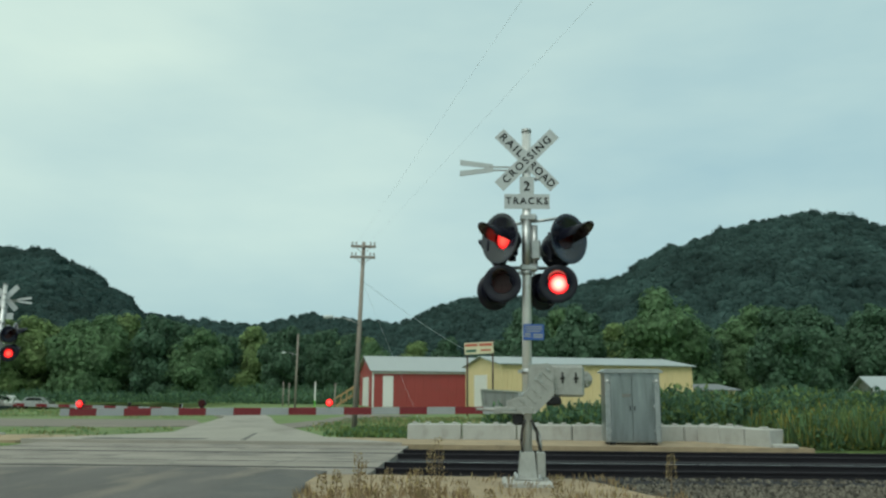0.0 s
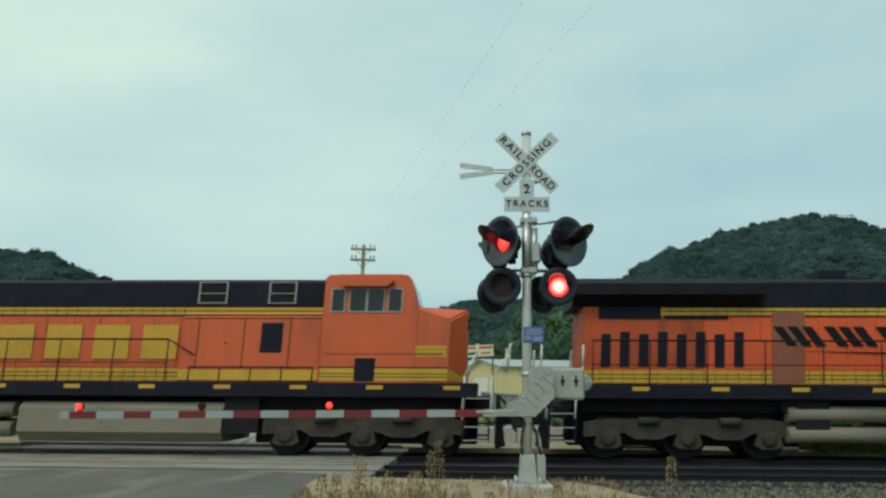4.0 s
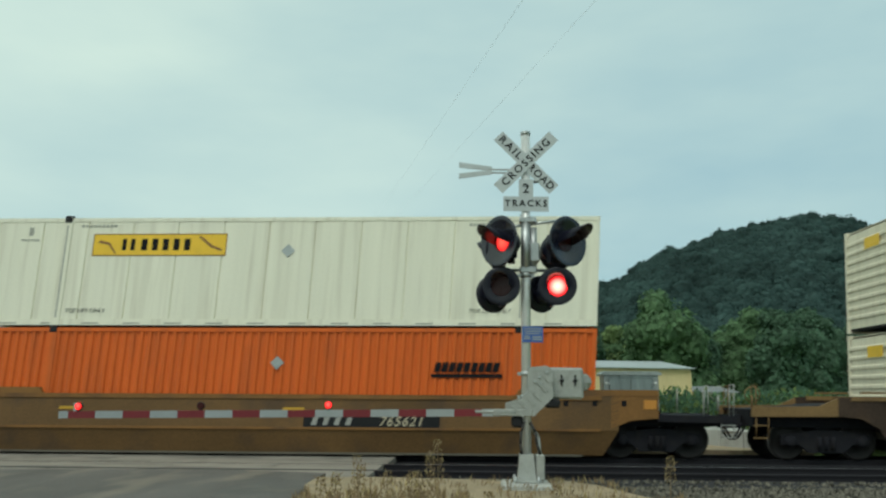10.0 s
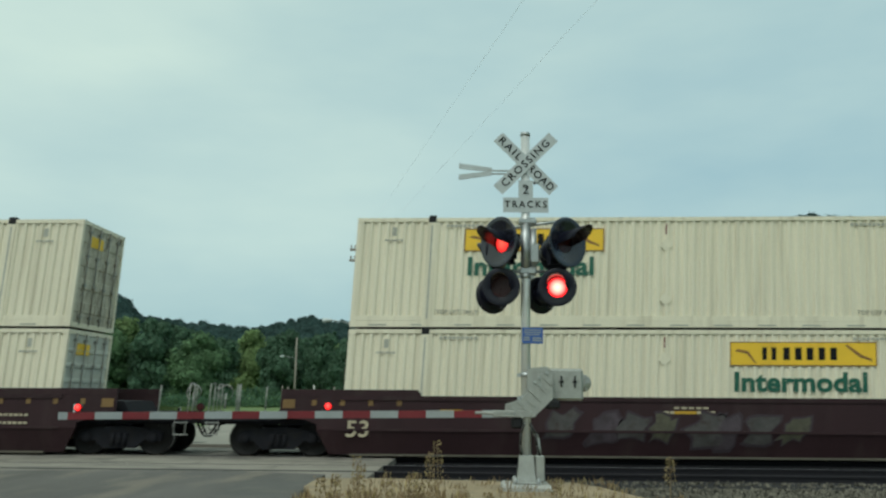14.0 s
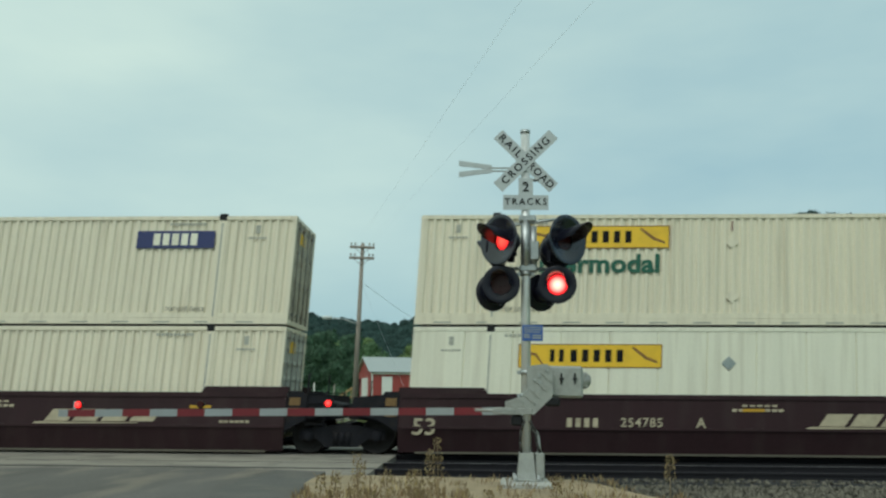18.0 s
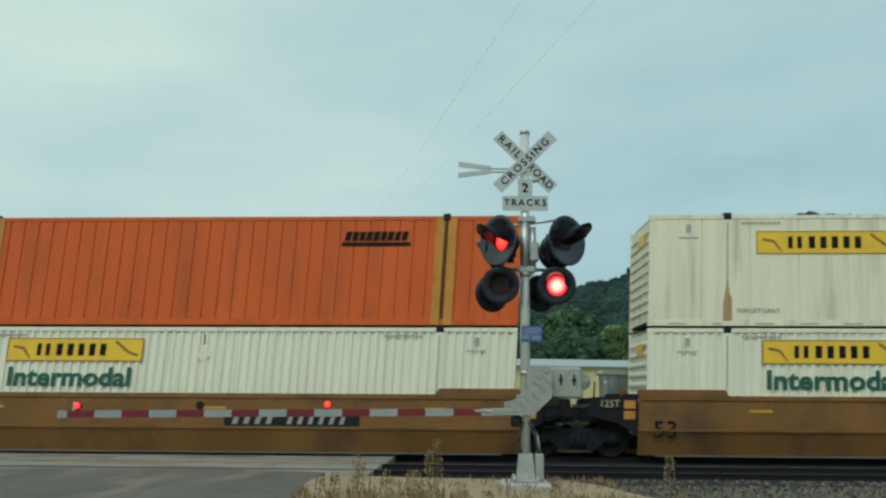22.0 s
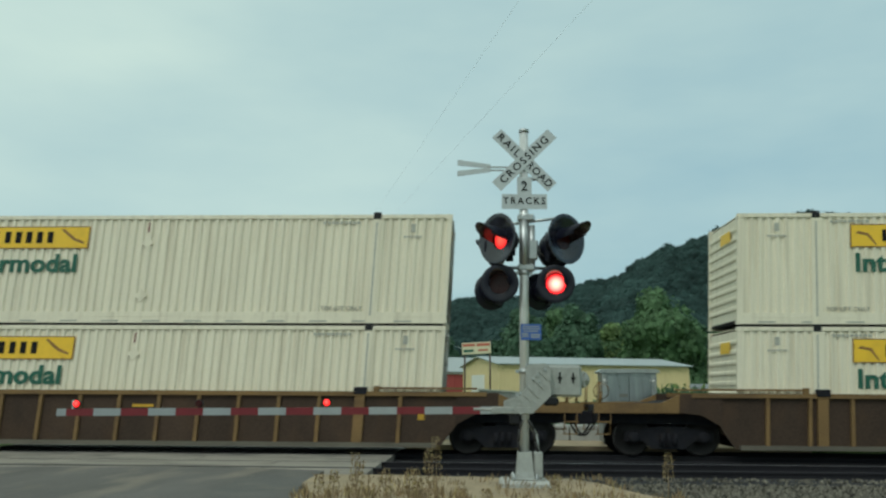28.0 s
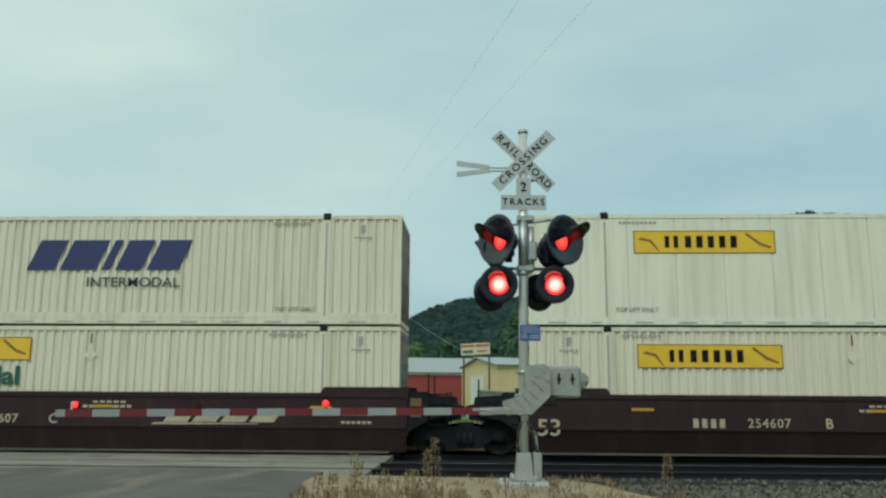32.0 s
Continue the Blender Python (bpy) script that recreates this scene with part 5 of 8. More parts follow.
# ---- utility poles ----
def utility_pole(m, h, lean, arms, lamp, label, thick=1.0):
    p = thing("utility_pole", label, "utility pole", "utility poles", m=m @ pose(0, 0, 0, 0, lean, 0))
    bm = bmesh.new()
    tube(bm, (0, 0, -0.3), (0, 0, h), 0.115 * thick, 0.075 * thick, 12)
    part("shaft", bm, "pole", p)
    for z in arms:
        bm = bmesh.new()
        box(bm, -0.52, 0.52, -0.14, -0.05, z - 0.05, z + 0.05, bevel=0.01)
        for s in (-1, 1):
            tube(bm, (s * 0.32, -0.09, z - 0.04), (0, -0.09, z - 0.3), 0.012, seg=5)
        a = part("crossarm", bm, "pole", p)
        for x in (-0.46, -0.3, 0.3, 0.46):
            bm = bmesh.new()
            lathe(bm, (x, -0.095, z + 0.05), (0, 0, 1), [(0, 0.012), (0.05, 0.012), (0.06, 0.035), (0.10, 0.04), (0.14, 0.02), (0.15, 0.001)], 8)
            part("insulator", bm, "steel", a)
    if lamp:
        bm = bmesh.new()
        tube(bm, (0, -0.1, lamp), (-0.6, -0.12, lamp + 0.2), 0.02, seg=8)
        tube(bm, (-0.6, -0.12, lamp + 0.2), (-1.1, -0.13, lamp + 0.24), 0.02, seg=8)
        part("lamp_arm", bm, "galv", p)
        bm = bmesh.new()
        lathe(bm, (-1.05, -0.13, lamp + 0.25), (-1, 0, -0.05), [(0, 0.02), (0.05, 0.06), (0.3, 0.09), (0.42, 0.06), (0.45, 0.001)], 12)
        part("lamp_head", bm, "skyblue", p)
    return p


utility_pole(pose(-5.05, 32.8, G), 7.75, 1.7, (7.55, 7.1), 4.35, "leaning weathered wooden pole with two crossarms and a street lamp")
utility_pole(pose(-17.3, 76, G), 6.9, 0.5, (), 4.9, "weathered wooden pole with a street lamp")
utility_pole(pose(-20.4, 84, G), 2.5, 0, (), 0, "short weathered wooden post", 0.7)
utility_pole(pose(-19.8, 84, G), 2.4, 0, (), 0, "short weathered wooden post", 0.7)
utility_pole(pose(-13.2, 74, G), 2.3, 0, (), 0, "short weathered wooden post", 0.7)
mark = thing("marker_post", "slim white and green roadside marker post", "marker post", m=pose(-12.6, 62, G))
bm = bmesh.new()
box(bm, -0.05, 0.05, -0.02, 0.02, 0, 2.3)
part("post", bm, "barnwhite", mark)
bm = bmesh.new()
box(bm, -0.055, 0.055, -0.03, -0.02, 0.3, 0.9)
part("green_band", bm, "limegreen", mark)


def wire(name, p0, p1, sag, r, label):
    bm = bmesh.new()
    p0, p1 = Vector(p0), Vector(p1)
    pts = [p0.lerp(p1, i / 16) - Vector((0, 0, sag * 4 * (i / 16) * (1 - i / 16))) for i in range(17)]
    q = (p1 - p0).to_track_quat("Z", "Y")
    rings = [[bm.verts.new(p + q @ Vector((r * math.cos(k * 1.2566), r * math.sin(k * 1.2566), 0))) for k in range(5)] for p in pts]
    for g, h in zip(rings, rings[1:]):
        for k in range(5):
            bm.faces.new([g[k], g[(k + 1) % 5], h[(k + 1) % 5], h[k]])
    return solid(name, bm, "wire", label, "wire", "overhead wires")


wire("overhead_wire", (-5.1, 32.7, 7.5), (1.60, 3.0, 5.25), 0.0, 0.0016, "thin pale overhead wire from the pole")
wire("overhead_wire", (-4.6, 32.7, 7.5), (2.42, 3.0, 5.22), 0.0, 0.0016, "thin pale overhead wire from the pole")
wire("overhead_wire", (-4.9, 32.9, 6.0), (1.5, 72.2, 3.9), 0.4, 0.009, "thin pale wire from the pole to the shed")
wire("guy_wire", (-4.9, 32.9, 6.0), (-2.6, 37.0, G), 0.0, 0.004, "thin pale guy wire down to the ground")


# ---- sheds ----
def shed(m, L, W, eave, ridge, wall, roof_label, label, ribs, doors=(), front_door=None, roof="roofmetal"):
    s = thing("metal_shed", label, "shed", "metal sheds", m=m)
    for name, y0, y1 in (("front_wall", 0.0, 0.12), ("rear_wall", W, W - 0.12)):
        bm = bmesh.new()
        out = -0.03 if name == "front_wall" else 0.03
        line, k = [(0.0, y0)], int(L / ribs)
        for i in range(k + 1):
            a = i * ribs + 0.02
            line += [(a, y0), (a + 0.02, y0 + out), (a + 0.06, y0 + out), (a + 0.08, y0)]
        line += [(L, y0), (L, y1), (0.0, y1)]
        line = [p for i, p in enumerate(line) if p[0] <= L]
        lo, hi = [bm.verts.new((x, y, 0)) for x, y in line], [bm.verts.new((x, y, eave)) for x, y in line]
        bm.faces.new(lo)
        bm.faces.new(hi)
        for i in range(len(line)):
            j = (i + 1) % len(line)
            bm.faces.new([lo[i], lo[j], hi[j], hi[i]])
        part(name, bm, wall, s)
    for name, x0, x1 in (("gable_wall", 0, 0.12), ("gable_wall", L - 0.12, L)):
        bm = bmesh.new()
        pts = [(0.121, 0), (W - 0.121, 0), (W - 0.121, eave), (W / 2, ridge - 0.05), (0.121, eave)]
        a = [bm.verts.new((x0, y, z)) for y, z in pts]
        b = [bm.verts.new((x1, y, z)) for y, z in pts]
        bm.faces.new(a)
        bm.faces.new(b[::-1])
        for i in range(5):
            bm.faces.new([a[i], b[i], b[(i + 1) % 5], a[(i + 1) % 5]])
        part(name, bm, wall, s)
    for side in (0, 1):
        bm = bmesh.new()
        y0, y1 = (-0.35, W / 2) if side == 0 else (W + 0.35, W / 2)
        drop = (ridge - eave) / (W / 2) * 0.35
        q = [(-0.3, y0, eave - drop), (L + 0.3, y0, eave - drop), (L + 0.3, y1, ridge), (-0.3, y1, ridge)]
        lo, hi = [bm.verts.new(p) for p in q], [bm.verts.new((p[0], p[1], p[2] + 0.08)) for p in q]
        bm.faces.new(lo)
        bm.faces.new(hi[::-1])
        for i in range(4):
            bm.faces.new([lo[i], lo[(i + 1) % 4], hi[(i + 1) % 4], hi[i]])
        part("roof_slope", bm, roof, s, roof_label)
    bm = bmesh.new()
    box(bm, -0.02, L + 0.02, -0.06, -0.031, eave - 0.32, eave - 0.16)
    for x in (-0.03, L - 0.15):
        box(bm, x, x + 0.18, -0.062, -0.031, 0, eave - 0.321)
    part("trim", bm, "barnwhite" if wall == "barnred" else "cladyellow", s)
    for x0, x1, h in doors:
        bm = bmesh.new()
        box(bm, x0, x1, -0.08, -0.031, 0, h, bevel=0.01)
        part("sliding_door", bm, "barnwhite", s, "white metal door")
    if front_door:
        y0, y1, h = front_door
        bm = bmesh.new()
        box(bm, -0.06, 0.0, y0, y1, 0, h, bevel=0.01)
        for i in range(4):
            box(bm, -0.075, -0.055, y0 + 0.05, y1 - 0.05, h * i / 4 + 0.05, h * (i + 1) / 4 - 0.05)
        part("overhead_door", bm, "barnwhite", s, "white overhead door")
        bm = bmesh.new()
        box(bm, -0.08, 0.0, y0 - 0.12, y0, 0, h + 0.12)
        box(bm, -0.08, 0.0, y1, y1 + 0.12, 0, h + 0.12)
        box(bm, -0.08, 0.0, y0, y1, h, h + 0.12)
        part("door_frame", bm, "barnwhite", s)
    return s


shed(pose(-11.2, 84.5, G, 0, 0, 16), 19, 10, 3.75, 5.35, "barnred", "pale metal roof slope", "red metal shed with white trim and a pale metal roof", 0.9, doors=((1.1, 2.2, 3.2),), front_door=(2.6, 6.6, 3.0))
shed(pose(1.75, 68.5, G, 0, 0, 16), 17.7, 11.5, 3.95, 4.72, "cladyellow", "grey metal roof slope", "long pale yellow metal shed with a grey roof", 0.45, doors=(), front_door=(4.2, 8.0, 3.0))
shed(pose(19.9, 76, G, 0, 0, 16), 4, 7, 1.9, 2.4, "cladyellow", "grey metal roof slope", "low lean-to shed beside the yellow shed", 0.9, roof="shaggyroof")
shed(pose(24.7, 52, G, 0, 0, -12), 10, 6.5, 1.85, 2.7, "greybox", "pale grey metal roof slope", "small grey shed with a pale roof among weeds", 0.9)

sg = thing("pole_sign", "faded red and yellow sign board on two posts", "sign", m=pose(-0.98, 56, G, 0, 0, 4))
for x in (0.1, 1.85):
    bm = bmesh.new()
    tube(bm, (x, 0, -0.1), (x, 0, 5.0 if x < 1 else 5.15), 0.06, seg=8)
    part("post", bm, "signpost", sg)
bm = bmesh.new()
box(bm, 0.0, 2.0, -0.12, -0.06, 4.55, 5.35, bevel=0.02)
board = part("board", bm, "signyellow", sg, "faded cream sign board", at=pose(0.2, 0, -0.42, 0, -3.5, 0))
for x0, x1, z0, z1, ink in ((0.04, 0.92, 5.10, 5.27, "signred"), (1.02, 1.94, 5.08, 5.27, "signred"), (0.10, 0.80, 4.70, 4.88, "greenink"), (1.12, 1.80, 4.74, 4.86, "signred")):
    bm = bmesh.new()
    box(bm, x0, x1, -0.126, -0.121, z0, z1)
    part("print_bar", bm, ink, board)

# a steel skip standing in the yard before the sheds
skip = thing("steel_skip", "grey steel skip standing in the yard before the sheds", "skip", m=pose(0.14, 52, G, 0, 0, 4))
bm = bmesh.new()
prism(bm, [(0.12, 0.15), (2.35, 0.15), (2.6, 1.62), (-0.02, 1.78)], 0.0, 1.5)
body = part("body", bm, "skipgrey", skip)
for x in (0.12, 0.72, 1.3, 1.9):
    bm = bmesh.new()
    box(bm, x, x + 0.09, -0.06, 0.0, 0.2, 1.55, bevel=0.01)
    part("side_rib", bm, "skipgrey", body)
bm = bmesh.new()
prism(bm, [(-0.08, 1.72), (2.66, 1.56), (2.66, 1.66), (-0.08, 1.82)], -0.08, 0.0)
part("top_rim", bm, "alu", body, "pale worn rim")
for x in (0.3, 2.0):
    bm = bmesh.new()
    box(bm, x, x + 0.2, 0.1, 1.4, 0.0, 0.15)
    part("skid", bm, "black", skip)

# timber steps beside the red shed
st = thing("timber_stair", "small tan timber stair beside the red shed", "stair", m=pose(-14.6, 82, G, 0, 0, 16))
for i in range(6):
    bm = bmesh.new()
    box(bm, i * 0.3, i * 0.3 + 0.32, 0, 1.2, i * 0.2, i * 0.2 + 0.18)
    part("step", bm, "timber", st)
for y in (0, 1.15):
    bm = bmesh.new()
    prism(bm, [(-0.1, 0.7), (2.0, 2.0), (2.0, 2.12), (-0.1, 0.82)], y, y + 0.06)
    for i in range(4):
        box(bm, i * 0.6, i * 0.6 + 0.07, y, y + 0.06, i * 0.4, i * 0.4 + 0.9)
    part("railing", bm, "timber", st)


def parked_car(m, paint, label, L=4.6, H=1.45, truck=False):
    c = thing("parked_car", label, "car", "parked cars", m=m)
    bm = bmesh.new()
    side = [(0, 0.35), (0.05, 0.75), (1.1, 0.9), (1.75, H), (3.3, H), (4.1, 0.95), (L, 0.9), (L, 0.35)]
    if truck:
        side = [(0, 0.4), (0.05, 0.95), (1.3, 1.05), (1.9, H), (3.0, H), (3.15, 1.08), (L, 1.08), (L, 0.4)]
    prism(bm, side, 0, 1.75)
    part("body", bm, paint, c)
    bm = bmesh.new()
    t = (1.45, 2.0, 2.95, 3.0) if truck else (1.5, 1.9, 3.2, 3.7)
    prism(bm, [(t[0], 1.02), (t[1], H - 0.08), (t[2], H - 0.08), (t[3], 1.02)], -0.01, 1.76)
    part("side_glass", bm, "glass", c)
    for x in (0.85, L - 0.95):
        for y in (-0.02, 1.57):
            bm = bmesh.new()
            lathe(bm, (x, y, 0.33), (0, 1, 0), [(0, 0.001), (0, 0.33), (0.2, 0.33), (0.2, 0.001)], 16)
            w = part("wheel", bm, "rubber", c)
            bm = bmesh.new()
            lathe(bm, (x, y - 0.01, 0.33), (0, 1, 0), [(0, 0.001), (0, 0.19), (0.22, 0.19), (0.22, 0.001)], 12)
            part("rim", bm, "steel", w)


parked_car(pose(-43.2, 74, G - 0.75, 0, 0, 176), "cardark", "dark pickup truck parked beside the lane", 5.2, 1.7, True)
parked_car(pose(-56.2, 96, G - 0.75, 0, 0, 4), "carsilver", "silver car parked in the grassy hollow", 4.4, 1.42)
parked_car(pose(-60.8, 97, G - 0.75, 0, 0, 8), "carwhite", "white van parked in the grassy hollow", 4.8, 1.6)

# ---- the train ----
YT = TRACKS[1]
CL, CH, CW = 16.15, 2.87, 2.59
FLOOR = 0.28           # container floor in the well
ROWS = [(0, -32.08), (1.2, -2.24), (1.6, 7.71), (2, 17.67), (2.5, 30.10), (4.5, 79.84), (5, 92.28), (5.5, 104.41), (6, 117.09),
        (7, 142.09), (8, 167.10), (8.5, 179.46), (9, 192.00), (10, 216.91), (11, 241.94), (12, 266.81), (13, 291.79), (14, 316.69),
        (15, 341.57), (15.5, 354.08), (17.5, 403.09), (18, 416.42), (19, 441.35), (20, 466.22), (21, 491.05), (22, 515.93), (23, 541.01),
        (24, 566.73), (24.5, 579.07), (26.5, 629.05), (27, 641.25), (28, 666.26), (29, 691.16), (30, 716.24), (31, 741.14), (31.5, 753.50),
        (31.67, 757.60), (31.75, 757.64), (32, 757.64)]
TRAIN = []   # thing, its place along the train, its height
WHEELS = []  # wheelset, pose on its truck, place along the train, radius


def riding(ob, u, z=0.0, flip=False):
    TRAIN.append((ob, u, z, flip))
    ob.matrix_basis = pose(u - ROWS[0][1], YT, z, 0, 0, 180 if flip else 0)
    return ob


def corrugated(x0, x1, z0, z1, y, depth, pitch, out):
    """A side sheet folded in upright ribs; out = -1 faces -y."""
    bm = bmesh.new()
    n = max(1, round((x1 - x0) / pitch))
    p = (x1 - x0) / n
    xs = []
    for i in range(n):
        a = x0 + i * p
        xs += [(a, 0), (a + p * 0.34, 0), (a + p * 0.48, depth), (a + p * 0.86, depth)]
    xs.append((x1, 0))
    lo = [bm.verts.new((x, y - out * d, z0)) for x, d in xs]
    hi = [bm.verts.new((x, y - out * d, z1)) for x, d in xs]
    for i in range(len(xs) - 1):
        bm.faces.new([lo[i], lo[i + 1], hi[i + 1], hi[i]])
    return bm


def panelled(x0, x1, z0, z1, y, step, out, groove=0.012):
    bm = bmesh.new()
    n = round((x1 - x0) / step)
    p = (x1 - x0) / n
    xs = [(x0, 0)]
    for i in range(1, n):
        a = x0 + i * p
        xs += [(a - groove, 0), (a - groove * 0.6, 0.03), (a + groove * 0.6, 0.03), (a + groove, 0)]
    xs.append((x1, 0))
    lo = [bm.verts.new((x, y - out * d, z0)) for x, d in xs]
    hi = [bm.verts.new((x, y - out * d, z1)) for x, d in xs]
    for i in range(len(xs) - 1):
        bm.faces.new([lo[i], lo[i + 1], hi[i + 1], hi[i]])
    return bm


CONT = {}


def container_meshes(style, paint):
    key = (style, paint)
    if key in CONT:
        return CONT[key]
    d = {}
    hw = CW / 2
    for side, out in (("near", -1), ("far", 1)):
        y = out * (hw - 0.012)
        if style == "ribbed":
            bm = corrugated(0.10, CL - 0.10, 0.29, CH - 0.10, y, *((0.055, 0.27) if paint == "navy" else (0.040, 0.222)), out)
        elif style == "wide":
            bm = panelled(0.10, CL - 0.10, 0.16, CH - 0.10, y, 0.385, out, 0.016)
        else:
            bm = panelled(0.10, CL - 0.10, 0.16, CH - 0.10, y, 1.24, out, 0.02)
        d["side_" + side] = to_mesh("side_wall", bm, paint)
        bm = bmesh.new()
        ya, yb = sorted((out * (hw - 0.05), out * (hw + 0.002)))
        box(bm, 0.1, CL - 0.1, ya, yb, 0.0, 0.16)
        if style == "ribbed":
            # a tall plain foot band under the folds, with a shallow step
            ym, yn = sorted((out * (hw - 0.05), out * (hw - 0.008)))
            box(bm, 0.1, CL - 0.1, ym, yn, 0.165, 0.29)
        for i in range(14):
            box(bm, 0.5 + i * 1.1, 0.95 + i * 1.1, min(yb - 0.001, out * (hw + 0.004)) if out > 0 else out * (hw + 0.004), max(ya, out * (hw + 0.004)) if out > 0 else ya, 0.03, 0.07, 1)
        d["bottom_" + side] = to_mesh("bottom_rail", bm, [paint, "faintink" if paint.startswith("white") else paint])
        bm = bmesh.new()
        box(bm, 0.1, CL - 0.1, ya, yb, CH - 0.10, CH)
        d["top_" + side] = to_mesh("top_rail", bm, paint)
    bm = bmesh.new()
    box(bm, 0.05, CL - 0.05, -hw + 0.05, hw - 0.05, CH - 0.05, CH - 0.03)
    d["roof"] = to_mesh("roof", bm, paint)
    bm = bmesh.new()
    box(bm, 0.05, CL - 0.05, -hw + 0.06, hw - 0.06, 0.06, 0.14)
    d["floor"] = to_mesh("underframe", bm, "under")
    bm = bmesh.new()
    line = [(0.06, CH - 0.1), (0.06, 0.12), (0.03, 0.12)]
    for i in range(9):
        z = 0.35 + i * 0.26
        line += [(0.03, z), (-0.01, z + 0.03), (-0.01, z + 0.10), (0.03, z + 0.13)]
    prism(bm, line + [(0.03, CH - 0.1)], -hw + 0.1, hw - 0.1)
    d["front"] = to_mesh("front_wall", bm, "orangeend" if style == "wide" else paint)
    bm = bmesh.new()
    box(bm, 0, 0.11, -hw, -hw + 0.11, 0, CH)
    for z in (0, CH - 0.12):
        box(bm, -0.005, 0.17, -hw - 0.005, -hw + 0.16, z, z + 0.12)
    d["post"] = to_mesh("corner_post", bm, paint)
    # lifting post, 12 m between the pair
    bm = bmesh.new()
    if style == "wide":
        for x in (-0.165, 0.165):
            box(bm, x - 0.115, x + 0.115, -0.016, 0.045, 0.0, CH - 0.02, bevel=0.006)
        box(bm, -0.05, 0.05, 0.012, 0.04, 0.0, CH - 0.02, 1)
    else:
        box(bm, -0.12, 0.12, -0.012, 0.045, 0.0, CH - 0.02)
        box(bm, -0.022, 0.022, -0.0135, 0.0, 0.2, CH - 0.2, 1)
    box(bm, -0.09, 0.09, -0.018, 0.06, CH - 0.10, CH + 0.005, 1)
    d["lift"] = to_mesh("lift_post", bm, [("ochre" if style == "wide" else paint), ("faintink" if paint.startswith("white") else "tan" if style == "wide" else paint)])
    bm = bmesh.new()
    box(bm, -0.085, 0.085, -0.085, 0.08, 0, 0.065)
    box(bm, -0.10, 0.10, -0.105, -0.082, -0.12, 0.05, bevel=0.008)
    d["lock"] = to_mesh("stack_lock", bm, "black")
    for s, nm in ((-1, "door_l"), (1, "door_r")):
        bm, pale = bmesh.new(), bmesh.new()
        a, b = sorted((s * 0.01, s * (hw - 0.11)))
        # one folded sheet: four shallow panels, or six narrow ribs on the paler doors
        for sheet_bm, steps in ((bm, [(0.4 + k * 0.62, 0.3, 0.02) for k in range(4)]), (pale, [(0.26 + k * 0.4, 0.13, 0.026) for k in range(6)])):
            line = [(CL - 0.06, CH - 0.11), (CL - 0.06, 0.13), (CL - 0.03, 0.13)]
            for z, h, out in steps:
                line += [(CL - 0.03, z), (CL - 0.03 + out, z + 0.03), (CL - 0.03 + out, z + h - 0.03), (CL - 0.03, z + h)]
            prism(sheet_bm, line + [(CL - 0.03, CH - 0.11)], a, b)
        d["pale_" + nm] = to_mesh("door", pale, "doorpale")
        d[nm] = to_mesh("door", bm, "dooror" if paint.startswith("orange") else paint if paint in ("navy", "greybox") else "door")
    bm = bmesh.new()
    tube(bm, (CL + 0.02, 0, 0.1), (CL + 0.02, 0, CH - 0.08), 0.02, seg=6)
    for z in (0.25, 1.1, 1.9, CH - 0.3):
        box(bm, CL - 0.02, CL + 0.045, -0.06, 0.06, z, z + 0.07)
    d["rod"] = to_mesh("lock_rod", bm, "steel")
    bm = bmesh.new()
    box(bm, CL - 0.10, CL, -hw + 0.10, hw - 0.10, 0, 0.13)
    d["door_sill"] = to_mesh("door_sill", bm, paint)
    bm = bmesh.new()
    box(bm, CL - 0.10, CL, -hw + 0.10, hw - 0.10, CH - 0.11, CH)
    d["door_header"] = to_mesh("door_header", bm, paint)
    CONT[key] = d
    return d


LABELS = {("ribbed", "white"): "cream-white corrugated container", ("panel", "white2"): "smooth white panelled container", ("wide", "orange"): "faded orange container with yellow posts",
          ("ribbed", "orange2"): "deep orange corrugated container", ("panel", "orange3"): "smooth red-orange panelled container", ("ribbed", "orange3"): "red-orange corrugated container", ("ribbed", "navy"): "navy blue corrugated container",
          ("ribbed", "greybox"): "dark grey container with a lime green post", ("ribbed", "white2"): "clean white corrugated container", ("panel", "white3"): "grubby white panelled container with rust"}


